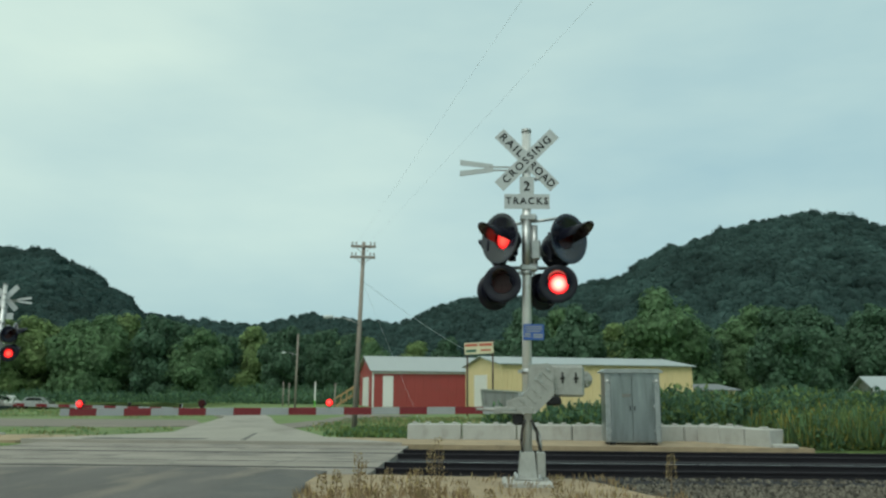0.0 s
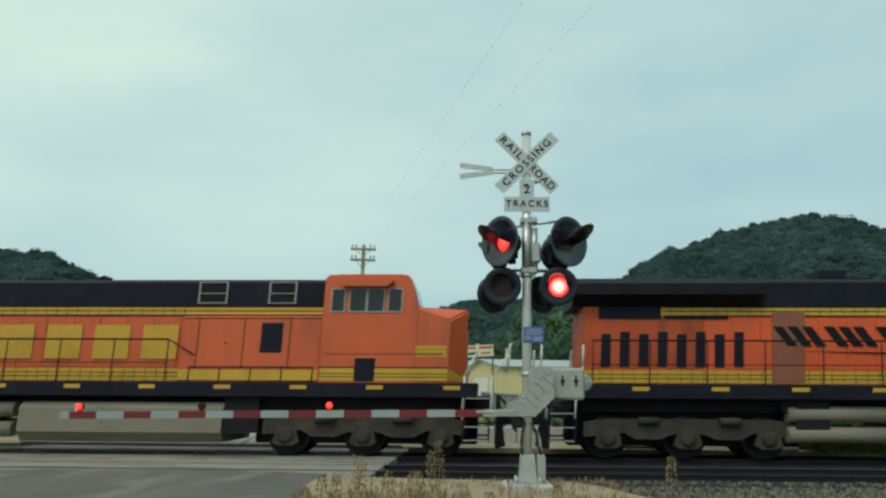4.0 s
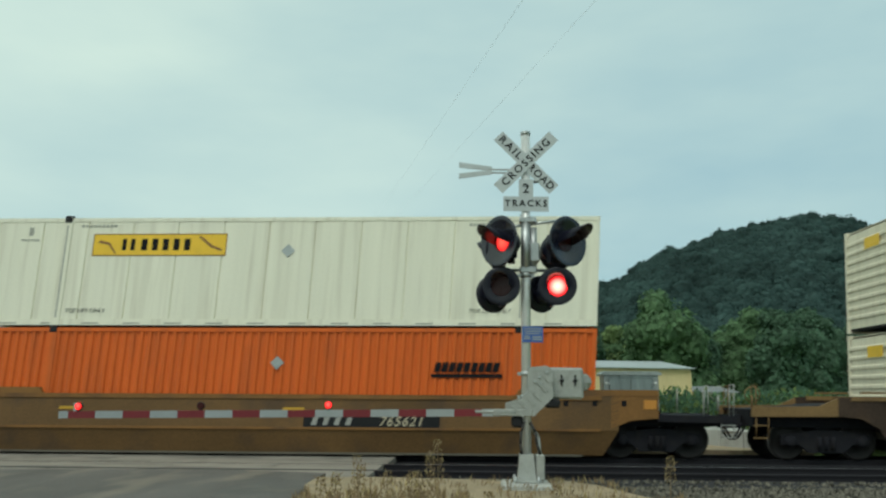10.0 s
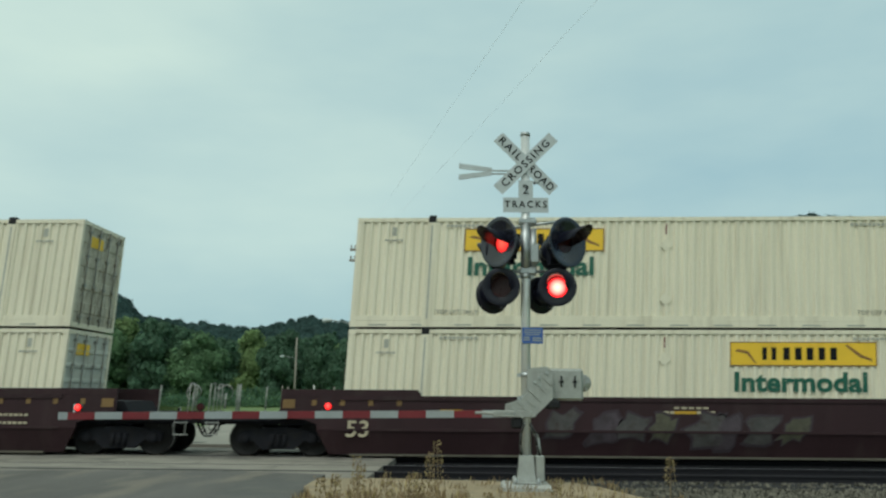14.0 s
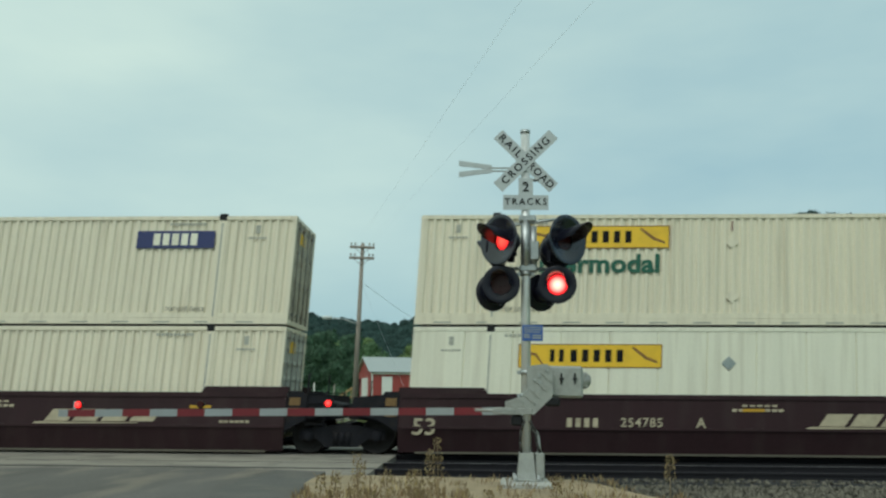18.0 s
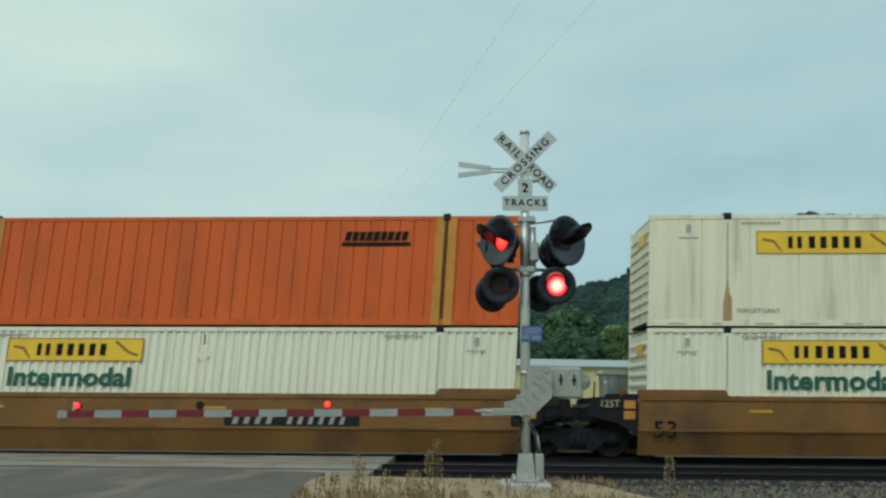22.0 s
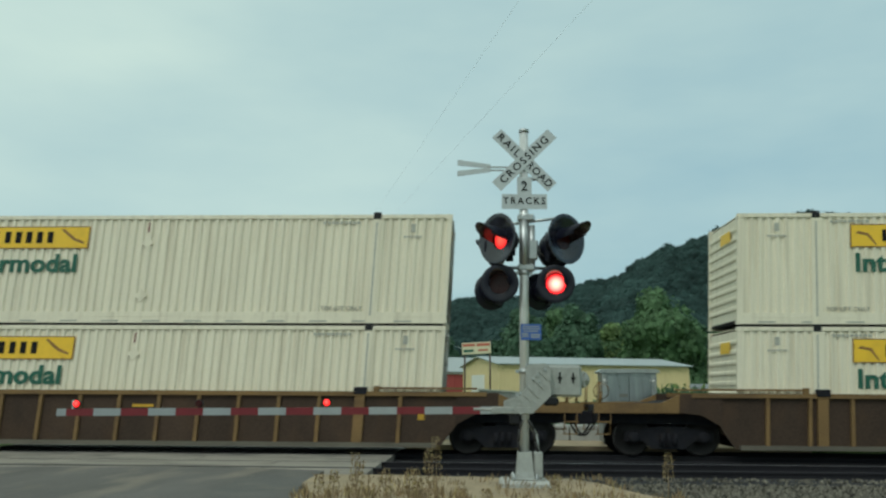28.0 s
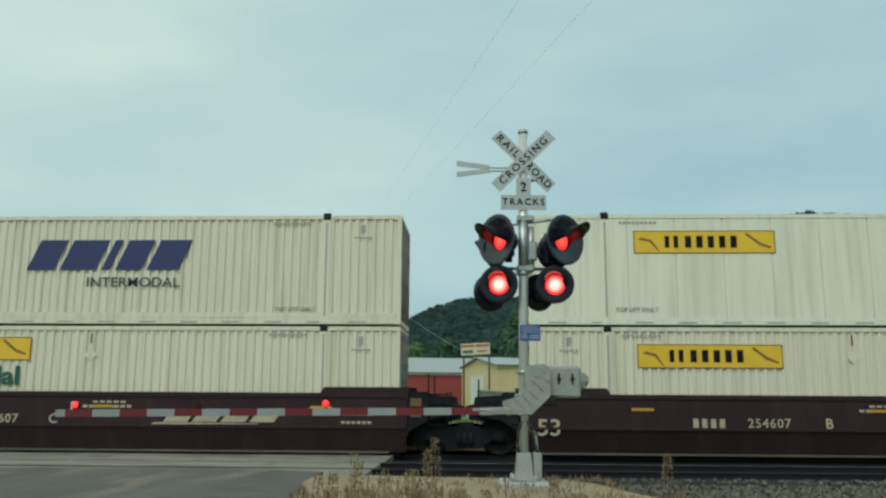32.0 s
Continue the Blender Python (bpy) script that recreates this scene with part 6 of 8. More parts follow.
def brand_plate(parent, x, z, word="", ink="greenink"):
    """Yellow company panel with dark bars, and the word below it where there is one."""
    y = -CW / 2 + 0.007
    bm = bmesh.new()
    box(bm, x, x + 3.62, y - 0.004, y + 0.006, z, z + 0.60)
    plate = part("company_panel", bm, "yellowplate", parent, "yellow company panel with dark bars")
    bm = bmesh.new()
    for a, b, c, e in ((0, 3.62, 0, 0.025), (0, 3.62, 0.575, 0.60), (0, 0.025, 0, 0.6), (3.595, 3.62, 0, 0.6)):
        box(bm, x + a, x + b, y - 0.007, y - 0.003, z + c, z + e)
    prism(bm, [(x + 0.12, z + 0.36), (x + 0.42, z + 0.30), (x + 0.62, z + 0.06), (x + 0.66, z + 0.06), (x + 0.46, z + 0.36), (x + 0.2, z + 0.42)], y - 0.006, y - 0.003)
    prism(bm, [(x + 2.85, z + 0.5), (x + 3.2, z + 0.22), (x + 3.5, z + 0.12), (x + 3.5, z + 0.18), (x + 3.25, z + 0.28), (x + 2.9, z + 0.54)], y - 0.006, y - 0.003)
    part("panel_border", bm, "panelbrown", plate)
    bars("name_bar", x + 0.80, z + 0.15, 0.46, 0.31, 2, y - 0.004, "ink", plate, gap=0.5)
    bars("name_bar", x + 1.32, z + 0.15, 1.45, 0.31, 5, y - 0.004, "ink", plate, gap=0.45)
    if word:
        me = lettering(word, 0.66, ink, 0.021, space=1.02)
        part("lettering", me, None, parent, "large lettering on the side", at=Matrix.Translation((x + 1.74, y - 0.006, z - 0.42)) @ Matrix.Diagonal((1.11, 1, 1, 1)))


def container(spec, u, upper, pale):
    style, paint = spec["style"], spec["paint"]
    z = FLOOR + (CH + 0.065 if upper else 0)
    d = container_meshes(style, paint)
    extra = spec.get("note", "")
    where = "stacked on top" if upper else "in a well car"
    c = thing("container", LABELS[(style, paint)] + extra + ", " + where, "container", "double-stacked containers")
    riding(c, u, z)
    part("side_wall", d["side_near"], None, c)
    part("side_wall", d["side_far"], None, c)
    for k in ("bottom_near", "bottom_far"):
        part("bottom_rail", d[k], None, c)
    for k in ("top_near", "top_far"):
        part("top_rail", d[k], None, c)
    part("roof", d["roof"], None, c)
    part("underframe", d["floor"], None, c)
    part("front_wall", d["front"], None, c)
    part("corner_post", d["post"], None, c)
    part("corner_post", d["post"], None, c, at=Matrix.Diagonal((1, -1, 1, 1)))
    part("corner_post", d["post"], None, c, at=Matrix.Translation((CL, 0, 0)) @ Matrix.Rotation(math.pi, 4, "Z"))
    part("corner_post", d["post"], None, c, at=Matrix.Translation((CL, 0, 0)) @ Matrix.Rotation(math.pi, 4, "Z") @ Matrix.Diagonal((1, -1, 1, 1)))
    for x in (1.98, CL - 1.98):
        part("lift_post", d["lift"], None, c, at=pose(x, -CW / 2, 0))
        part("lift_post", d["lift"], None, c, at=pose(x, CW / 2, 0, 0, 0, 180))
        for y, turn in ((-CW / 2 + 0.08, 0), (CW / 2 - 0.08, 180)):
            part("stack_lock", d["lock"], None, c, "dark stacking lock", at=pose(x, y, CH, 0, 0, turn))
    for k in ("door_l", "door_r"):
        clean = pale and paint.startswith("white")
        o = part("door", d["pale_" + k if clean else k], None, c, "pale rear door with crossing ribs" if clean else "weathered rear door")
        for q in (0.3, 0.85):
            part("lock_rod", d["rod"], None, o, at=pose(0, q if k == "door_r" else -q, 0))
    part("door_header", d["door_header"], None, c)
    part("door_sill", d["door_sill"], None, c)
    if "plate" in spec:
        for name, x in (("door_panel", CL - 0.008), ("front_panel", -0.016)):
            bm = bmesh.new()
            box(bm, x - 0.004, x + 0.004, -0.72, 0.0 if x > 1 else 0.1, 2.22, 2.52)
            part(name, bm, "yellowplate", c, "small yellow company panel")
    if "plate" in spec:
        zp = 1.975
        if spec.get("word", True):
            brand_plate(c, spec["plate"], zp, "Intermodal", spec.get("ink", "greenink"))
        else:
            brand_plate(c, spec["plate"] - 0.13, 1.84)
    y = -CW / 2 + 0.006
    # small stencils: faint bars and the lifting note
    if paint.startswith("white"):
        bm = bmesh.new()
        for x in (2.35, CL - 3.4):
            wordbars(bm, x, 2.62, 1.0, 0.07, 9, y)
        for x in (0.75, CL - 1.25):
            wordbars(bm, x, 2.25, 0.5, 0.05, 6, y)
            box(bm, x + 0.18, x + 0.30, y - 0.003, y + 0.003, 2.4, 2.62)
        tagged(part("stencil_print", bm, "faintink", c), kind="stuff")
        if style == "ribbed" and not spec.get("logo"):
            bm = bmesh.new()
            box(bm, 8.05, 8.085, y - 0.006, y + 0.003, 2.42, 2.68)
            part("red_mark", bm, "redstripe", c)
            for z0 in (2.13, 0.72) if upper else (2.13,):
                bm = bmesh.new()
                prism(bm, [(7.90, z0), (8.07, z0 - 0.17), (8.24, z0), (8.07, z0 + 0.17)], y - 0.003, y + 0.004)
                part("placard_holder", bm, "white", c, "pale diamond placard holder")
        if upper:
            for x in (2.75, CL - 2.75):
                part("lettering", lettering("TOP LIFT ONLY", 0.155, "stencil", 0.0), None, c, at=pose(x, y - 0.008, 0.38))
    logo = spec.get("logo")
    if logo == "bar_logo":
        bm = bmesh.new()
        zz, xx = (2.22, 11.5) if style == "wide" else (1.76, 12.05)
        wordbars(bm, xx, zz, 1.68, 0.24, 9, y - 0.012, lean=0.05, gap=0.22)
        box(bm, xx - 0.06, xx + 1.75, y - 0.016, y - 0.008, zz - 0.14, zz - 0.05)
        for b2 in islands(bm):
            part("company_bar", b2, "ink", c, "dark bar of the company name")
    if spec.get("diamond"):
        bm = bmesh.new()
        for dx in spec["diamond"]:
            prism(bm, [(dx - 0.18, 1.97), (dx, 1.79), (dx + 0.18, 1.97), (dx, 2.15)], y - 0.012, y - 0.004)
        part("placard_holder", bm, "galv", c, "diamond placard holder")
    if logo == "blue_panel":
        bm = bmesh.new()
        box(bm, 11.9, 14.0, y - 0.016, y - 0.006, 2.0, 2.47)
        pl = part("blue_panel", bm, "navyink", c, "blue company panel with white bars")
        bm = bmesh.new()
        wordbars(bm, 12.35, 2.08, 1.25, 0.32, 5, y - 0.016)
        part("panel_bars", bm, "white2", pl)
    if logo == "big_blue":
        for a, b in ((0, 0.74), (0.9, 1.87), (2.02, 2.24), (2.4, 3.1), (3.25, 4.1)):
            bm = bmesh.new()
            prism(bm, [(6.15 + a, 1.42), (6.15 + b, 1.42), (6.5 + b, 2.22), (6.5 + a, 2.22)], y - 0.016, y - 0.008)
            part("company_shape", bm, "navyink", c, "slanted navy blue block")
        part("lettering", lettering("INTERMODAL", 0.36, "greyink", 0.003), None, c, at=Matrix.Translation((9.05, y - 0.012, 1.08)) @ Matrix.Diagonal((1.12, 1, 1, 1)))
        bm = bmesh.new()
        for i in range(26):
            box(bm, 0.5 + i * 0.6, 0.72 + i * 0.6, y - 0.004, y + 0.002, 0.09, 0.13)
        part("red_reflectors", bm, "redstripe", c)
    if logo == "gold":
        bm = bmesh.new()
        x0 = 8.7
        for s in (0, 1):
            a = x0 + 0.0 + s * 3.2
            e = 0.28 if s == 0 else -0.28
            box(bm, min(a, a + 0.13), max(a, a + 0.13), y - 0.016, y - 0.008, 0.85, 2.35)
            box(bm, min(a, a + 0.13 + e), max(a, a + 0.13 + e), y - 0.016, y - 0.008, 2.2, 2.35)
            box(bm, min(a, a + 0.13 + e), max(a, a + 0.13 + e), y - 0.016, y - 0.008, 0.85, 1.0)
        wordbars(bm, x0 + 0.55, 1.45, 2.2, 0.75, 3, y - 0.01, gap=0.2)
        for dx in (0.3, 0.7, 2.5, 2.9):
            lathe(bm, (x0 + dx, y - 0.008, 0.68), (0, -1, 0), [(0, 0.12), (0.008, 0.12), (0.0081, 0.001)], 14)
        for dx in (1.1, 2.5, 13.4, 14.8):
            wordbars(bm, dx, 0.72, 0.22, 0.2, 2, y - 0.01)
        for b2 in islands(bm):
            part("company_shape", b2, "goldink", c, "gold bracket, bar or dot")
        part("lettering", lettering("INTERMODAL", 0.33, "goldink", 0.003), None, c, at=pose(x0 + 1.67, y - 0.018, 1.2))
        part("lettering", lettering("How tomorrow moves", 0.36, "goldink", 0.002, slant=0.25), None, c, "gold slanted line of writing", at=pose(6.15, y - 0.018, 1.58))
    if paint == "greybox":
        bm = bmesh.new()
        box(bm, CL - 2.1, CL - 1.86, y - 0.03, y - 0.015, 0.1, CH - 0.05)
        part("green_post", bm, "limegreen", c, "lime green post")
    for x, z0, z1, w in spec.get("stain", ()):
        rr = random.Random(int(x * 10))
        if style == "ribbed":
            p = (CL - 0.2) / round((CL - 0.2) / 0.222)
            xa = 0.10 + round((x - 0.1) / p) * p
            for k in range(round(w / p)):
                zt = z0 + (z1 - z0) * rr.uniform(0.25, 1.0)
                bm = corrugated(xa + k * p, xa + (k + 1) * p, rr.uniform(0.29, 0.5), zt, -CW / 2 + 0.009, 0.040, p, -1)
                part("rust_stain", bm, "ruststreak", c, "brown rust streak running down the wall")
        else:
            bm = bmesh.new()
            prism(bm, [(x, z0), (x + w, z0), (x + w, z0 + (z1 - z0) * 0.5), (x + w * 0.7, z0 + (z1 - z0) * 0.62), (x + w * 0.55, z1), (x + w * 0.3, z0 + (z1 - z0) * 0.7), (x, z0 + (z1 - z0) * 0.4)], y - 0.021, y + 0.002)
            part("rust_stain", bm, "rustrun", c, "brown rust stain on a post")
    return c


# ---- trucks and well cars ----
TK = {}


def truck_parts(r, base, freight=True):
    key = (r, base)
    if key not in TK:
        bm = bmesh.new()
        for s in (-1, 1):
            y = s * 0.7525
            lathe(bm, (0, y + s * 0.03, 0), (0, s, 0), [(-0.10, 0.09), (-0.10, r - 0.06), (-0.11, r + 0.028), (-0.075, r + 0.026), (-0.06, r), (0.06, r - 0.004), (0.06, r - 0.055), (0.02, r - 0.10), (0.0, 0.16), (0.05, 0.14), (0.06, 0.001)], 28, mis=[0, 0, 0, 0, 1, 0, 0, 0, 0, 0])
        tube(bm, (0, -0.75, 0), (0, 0.75, 0), 0.085, seg=12)
        for s in (-1, 1):
            for k in range(5):
                a = k * 2 * math.pi / 5
                tube(bm, (0.3 * math.cos(a), s * 0.79, 0.3 * math.sin(a)), (0.3 * math.cos(a), s * 0.815, 0.3 * math.sin(a)), 0.03, seg=6)
        wheel = to_mesh("wheelset", bm, ["wheel", "tread"])
        fr = []
        for s in (-1, 1):
            bm = bmesh.new()
            y0, y1 = sorted((s * 0.93, s * 1.06))
            h = base / 2
            top, low = r + 0.20, r - 0.20
            prism(bm, [(-h - 0.22, r - 0.1), (-h - 0.22, r + 0.14), (-h + 0.15, r + 0.2), (-0.35, top + 0.06), (0.35, top + 0.06), (h - 0.15, r + 0.2), (h + 0.22, r + 0.14), (h + 0.22, r - 0.1), (h - 0.22, r - 0.08), (0.42, low - 0.08), (-0.42, low - 0.08), (-h + 0.22, r - 0.08)], y0, y1)
            for x in (-h, h):
                lathe(bm, (x, s * 1.02, r), (0, s, 0), [(0, 0.15), (0.09, 0.14), (0.12, 0.09), (0.125, 0.001)], 14)
            for x in (-0.16, 0.0, 0.16):
                tube(bm, (x, s * 1.075, low - 0.02), (x, s * 1.075, r + 0.1), 0.06, seg=10)
            fr.append(to_mesh("side_frame", bm, "under"))
        bm = bmesh.new()
        box(bm, -0.2, 0.2, -0.92, 0.92, r + 0.05, r + 0.3, bevel=0.02)
        box(bm, -base / 2 - 0.1, base / 2 + 0.1, -0.3, 0.3, r + 0.1, r + 0.2)
        TK[key] = (wheel, fr, to_mesh("bolster", bm, "under"))
    return TK[key]


def add_truck(parent, x, u, r=0.47, base=1.75):
    wheel, fr, bol = truck_parts(r, base)
    tr = part("truck", bol, None, parent, "grimy freight truck", at=pose(x, 0, TRACK_Z[1]))
    for f in fr:
        part("side_frame", f, None, tr)
    for dx in (-base / 2, base / 2):
        w = part("wheelset", wheel, None, tr, at=pose(dx, 0, r))
        WHEELS.append((w, (dx, 0, r), u + x + dx, r))


WELL = {}


def well_meshes(style, paint, lead, trail):
    """One well: x = 0 at the container's front. lead and trail: 'free' has its own truck and coupler, 'joint' meets the next unit over a shared truck."""
    key = (style, paint, lead, trail)
    if key in WELL:
        return WELL[key]
    d = {}
    low = 0.0 if style == "smooth" else 0.13
    top = 1.46 if style != "low" else 1.05
    e0 = -3.55 if lead == "free" else -1.45
    e1 = CL + (3.55 if trail == "free" else 1.45)
    a0, a1 = -0.15, CL + 0.15
    trim = {"maroon": "maroon", "yellowcar": "yellowcar", "brown": "tan"}[paint]
    sheet_paint = "yellowgrime" if style == "low" else paint
    for s, nm in ((-1, "near"), (1, "far")):
        hw = 1.42
        bm = bmesh.new()
        y0, y1 = sorted((s * (hw - 0.06), s * hw))
        if style == "smooth":
            fold = 0.62
            # free ends rake up over the truck, joint ends stop upright at the well
            f0, f1 = a0 - (0.45 if lead == "free" else 0.06), a1 + (0.45 if trail == "free" else 0.06)
            q = [(f0, fold, hw), (f1, fold, hw), (a1 + (0.12 if trail == "free" else 0.04), low, hw - 0.2), (a0 - (0.12 if lead == "free" else 0.04), low, hw - 0.2)]
            oa = [bm.verts.new((x, s * w, z)) for x, z, w in q]
            ob_ = [bm.verts.new((x, s * (w - 0.05), z)) for x, z, w in q]
            up0, up1 = [bm.verts.new((x, s * hw, top)) for x in (f0, f1)], [bm.verts.new((x, s * (hw - 0.05), top)) for x in (f0, f1)]
            bm.faces.new(oa)
            bm.faces.new(ob_[::-1])
            bm.faces.new([oa[0], oa[1], up0[1], up0[0]])
            bm.faces.new([ob_[0], ob_[1], up1[1], up1[0]])
            bm.faces.new([up0[0], up0[1], up1[1], up1[0]])
            for k in (1, 2, 3):
                bm.faces.new([oa[k], ob_[k], ob_[(k + 1) % 4], oa[(k + 1) % 4]])
            for k in (0, 1):
                bm.faces.new([oa[k], ob_[k], up1[k], up0[k]])
            b2 = bmesh.new()
            box(b2, a0, a1, *sorted((s * (hw - 0.02), s * (hw + 0.03))), top - 0.11, top)
            d["lip_" + nm] = to_mesh("top_rail", b2, paint)
            b2 = bmesh.new()
            box(b2, a0, a1, *sorted((s * (hw - 0.02), s * (hw + 0.022))), fold - 0.03, fold + 0.03)
            d["fold_" + nm] = to_mesh("fold_rib", b2, paint)
        else:
            yi = sorted((s * (hw - 0.12), s * (hw - 0.06)))
            prism(bm, [(a0 - 0.3, low + 0.55), (a0 - 0.12, low + 0.3), (a0 + 0.1, low), (a1 - 0.1, low), (a1 + 0.12, low + 0.3), (a1 + 0.3, low + 0.55), (a1 + 0.3, top), (a0 - 0.3, top)], *yi)
        d["side_" + nm] = to_mesh("well_side", bm, sheet_paint)
        bm = bmesh.new()
        if style != "smooth":
            box(bm, a0 - 1.0, a1 + 1.0, *sorted((s * (hw - 0.12), s * (hw + 0.03))), top - 0.09, top + 0.02)
            b2 = bmesh.new()
            box(b2, a0 + 0.2, a1 - 0.2, *sorted((s * (hw - 0.12), s * (hw + 0.02))), low - 0.02, low + 0.09)
            d["sill_" + nm] = to_mesh("bottom_sill", b2, "sillgrey")
        else:
            box(bm, a0 + 0.4, a1 - 0.4, *sorted((s * (hw - 0.30), s * (hw - 0.185))), low - 0.03, low + 0.02)
        d["chord_" + nm] = to_mesh("chord", bm, "sillgrey" if style == "smooth" else trim)
        bm = bmesh.new()
        box(bm, -0.045, 0.045, *sorted((s * (hw - 0.12), s * (hw + 0.015))), low + 0.09, top - 0.09)
        d["rib_" + nm] = to_mesh("rib", bm, "brown" if style == "low" else trim)
        bm = bmesh.new()
        box(bm, -0.13, 0.13, *sorted((s * (hw - 0.12), s * (hw + 0.02))), low + 0.09, top - 0.09, bevel=0.006)
        box(bm, -0.17, 0.17, *sorted((s * (hw - 0.06), s * (hw + 0.05))), top - 0.05, top + 0.13, 1, bevel=0.01)
        d["post_" + nm] = to_mesh("wide_rib", bm, [trim, "under"])
        # raised guide rails near both ends
        for x0, x1, tag in ((a0 - 1.05, a0 + 2.15, "f"), (a1 - 2.15, a1 + 1.05, "r")):
            bm = bmesh.new()
            z0 = top + 0.02
            yy = sorted((s * (hw - 0.10), s * (hw + 0.01)))
            if style == "smooth":
                free = (lead if tag == "f" else trail) == "free"
                xi, xe = (x1, a0 - (1.42 if free else 0.1)) if tag == "f" else (x0, a1 + (1.42 if free else 0.1))
                sg = -1 if tag == "f" else 1
                prism(bm, [(xi, z0 - 0.02), (xi + sg * 0.1, z0 + 0.13), (xe, z0 + 0.13), (xe, z0 - 0.02)], *yy)
            else:
                box(bm, x0 + 0.3, x1 - 0.3, *yy, z0 + 0.06, z0 + 0.11)
                box(bm, (x1 - 0.42) if tag == "f" else (x0 + 0.28), (x1 - 0.28) if tag == "f" else (x0 + 0.42), *yy, z0 - 0.02, z0 + 0.14)
            d["guide_%s_%s" % (nm, tag)] = to_mesh("guide_rail", bm, trim if style == "smooth" else "tan")
    bm = bmesh.new()
    box(bm, a0 + 0.3, a1 - 0.3, -1.20, 1.20, 0.12, FLOOR - 0.003)
    d["floor"] = to_mesh("well_floor", bm, "under")
    for tag, sgn, xo, kind in (("f", -1, a0, lead), ("r", 1, a1, trail)):
        bm = bmesh.new()
        end = e0 if sgn < 0 else e1
        xa, xb = sorted((xo, end + sgn * -0.15))
        # centre sill and end platform, dark with brake dust
        top2 = 1.46 if style != "low" else 1.06
        prism(bm, [(xo - sgn * 0.1, 0.60), (xo - sgn * 0.1, 1.25), (xo + sgn * 0.5, 1.30), (xo + sgn * 1.42, 1.28), (xo + sgn * 1.6, 1.0 if style == "smooth" else 1.24), (end - sgn * 0.15, 0.97 if style == "smooth" else 1.14), (end - sgn * 0.15, 0.72), (xo + sgn * 0.5, 0.70)] if kind == "free" else [(xo - sgn * 0.1, 0.60), (xo - sgn * 0.1, 1.30), (xo + sgn * 0.6, 1.30), (xo + sgn * 1.4, 1.15), (xo + sgn * 1.4, 0.80), (xo + sgn * 0.5, 0.72)], -0.95, 0.95)
        for s in (-1, 1):
            b2 = bmesh.new()
            if kind == "free":
                xe = 1.42 if style == "smooth" else 1.3
                prism(b2, [(xo + sgn * 0.25, 0.66), (xo + sgn * 0.25, top2), (xo + sgn * xe, top2), (xo + sgn * xe, 0.92 if style == "smooth" else 0.99), (xo + sgn * 1.2, 0.9 if style == "smooth" else 0.99), (xo + sgn * 0.75, 0.86 if style == "smooth" else 0.94)], *sorted((s * 1.34, s * 1.42)))
                b3 = bmesh.new()
                if style == "smooth":
                    prism(b3, [(xo + sgn * 1.423, 1.0), (end, 1.0), (end, 0.80), (xo + sgn * 1.423, 0.84)], *sorted((s * 1.34, s * 1.41)))
                else:
                    prism(b3, [(xo + sgn * 1.303, top2 - 0.02), (xo + sgn * 1.75, 1.24), (end, 1.22), (end, 0.98), (xo + sgn * 1.303, 0.99)], *sorted((s * 1.34, s * 1.41)))
                d["tip_%s_%d" % (tag, s)] = to_mesh("end_sill", b3, "tan" if paint == "brown" else "under")
            else:
                prism(b2, [(xo + sgn * 0.07, 0.5), (xo + sgn * 0.07, 1.5), (xo + sgn * 0.45, 1.5), (xo + sgn * 0.5, 1.42), (xo + sgn * 1.25, 1.36), (xo + sgn * 1.3, 0.95), (xo + sgn * 0.6, 0.8)], *sorted((s * 1.30, s * 1.38)))
            d["wing_%s_%d" % (tag, s)] = to_mesh("end_sheet", b2, paint if kind == "free" else "under")
            b2 = bmesh.new()
            if kind == "free":
                box(b2, *sorted((xo + sgn * 0.5, end - sgn * 0.1)), *sorted((s * 0.96, s * 1.33)), *((0.93, 0.99) if style == "smooth" else (1.10, 1.16)))
            else:
                box(b2, *sorted((xo + sgn * 0.4, xo + sgn * 1.25)), *sorted((s * 0.96, s * 1.25)), 1.12, 1.2)
            d["deck_%s_%d" % (tag, s)] = to_mesh("end_deck", b2, "under")
        d["end_" + tag] = to_mesh("end_platform", bm, "under")
        if kind == "free":
            bm = bmesh.new()
            box(bm, *sorted((end - sgn * 0.3, end + sgn * 0.25)), -0.12, 0.12, 0.70, 0.95)
            box(bm, *sorted((end + sgn * 0.1, end + sgn * 0.42)), -0.2, 0.16, 0.66, 1.0)
            for k in range(8):
                t0, t1 = k / 8, (k + 1) / 8
                hz = lambda t: 0.80 - 0.42 * math.sin(math.pi * t)
                tube(bm, (end - sgn * 0.1 + sgn * 0.6 * t0, -0.35, hz(t0)), (end - sgn * 0.1 + sgn * 0.6 * t1, -0.35, hz(t1)), 0.03, seg=6)
            d["coupler_" + tag] = to_mesh("coupler", bm, "under")
            bm = bmesh.new()
            for s in (-1, 1):
                x = end - sgn * 0.12
                for dy in (0.05, 0.4):
                    tube(bm, (x, s * (1.38 - dy), 0.99), (x, s * (1.38 - dy), 1.75), 0.016, seg=6)
                if style == "smooth":
                    tube(bm, (x - sgn * 0.75, s * 1.36, 0.99), (x - sgn * 0.75, s * 1.36, 1.7), 0.018, seg=6)
                tube(bm, (x, s * 0.98, 1.75), (x, s * 1.33, 1.75), 0.016, seg=6)
                for z in (0.45, 0.75):
                    box(bm, *sorted((x - sgn * 0.3, x + sgn * 0.05)), *sorted((s * 1.30, s * 1.38)), z, z + 0.03)
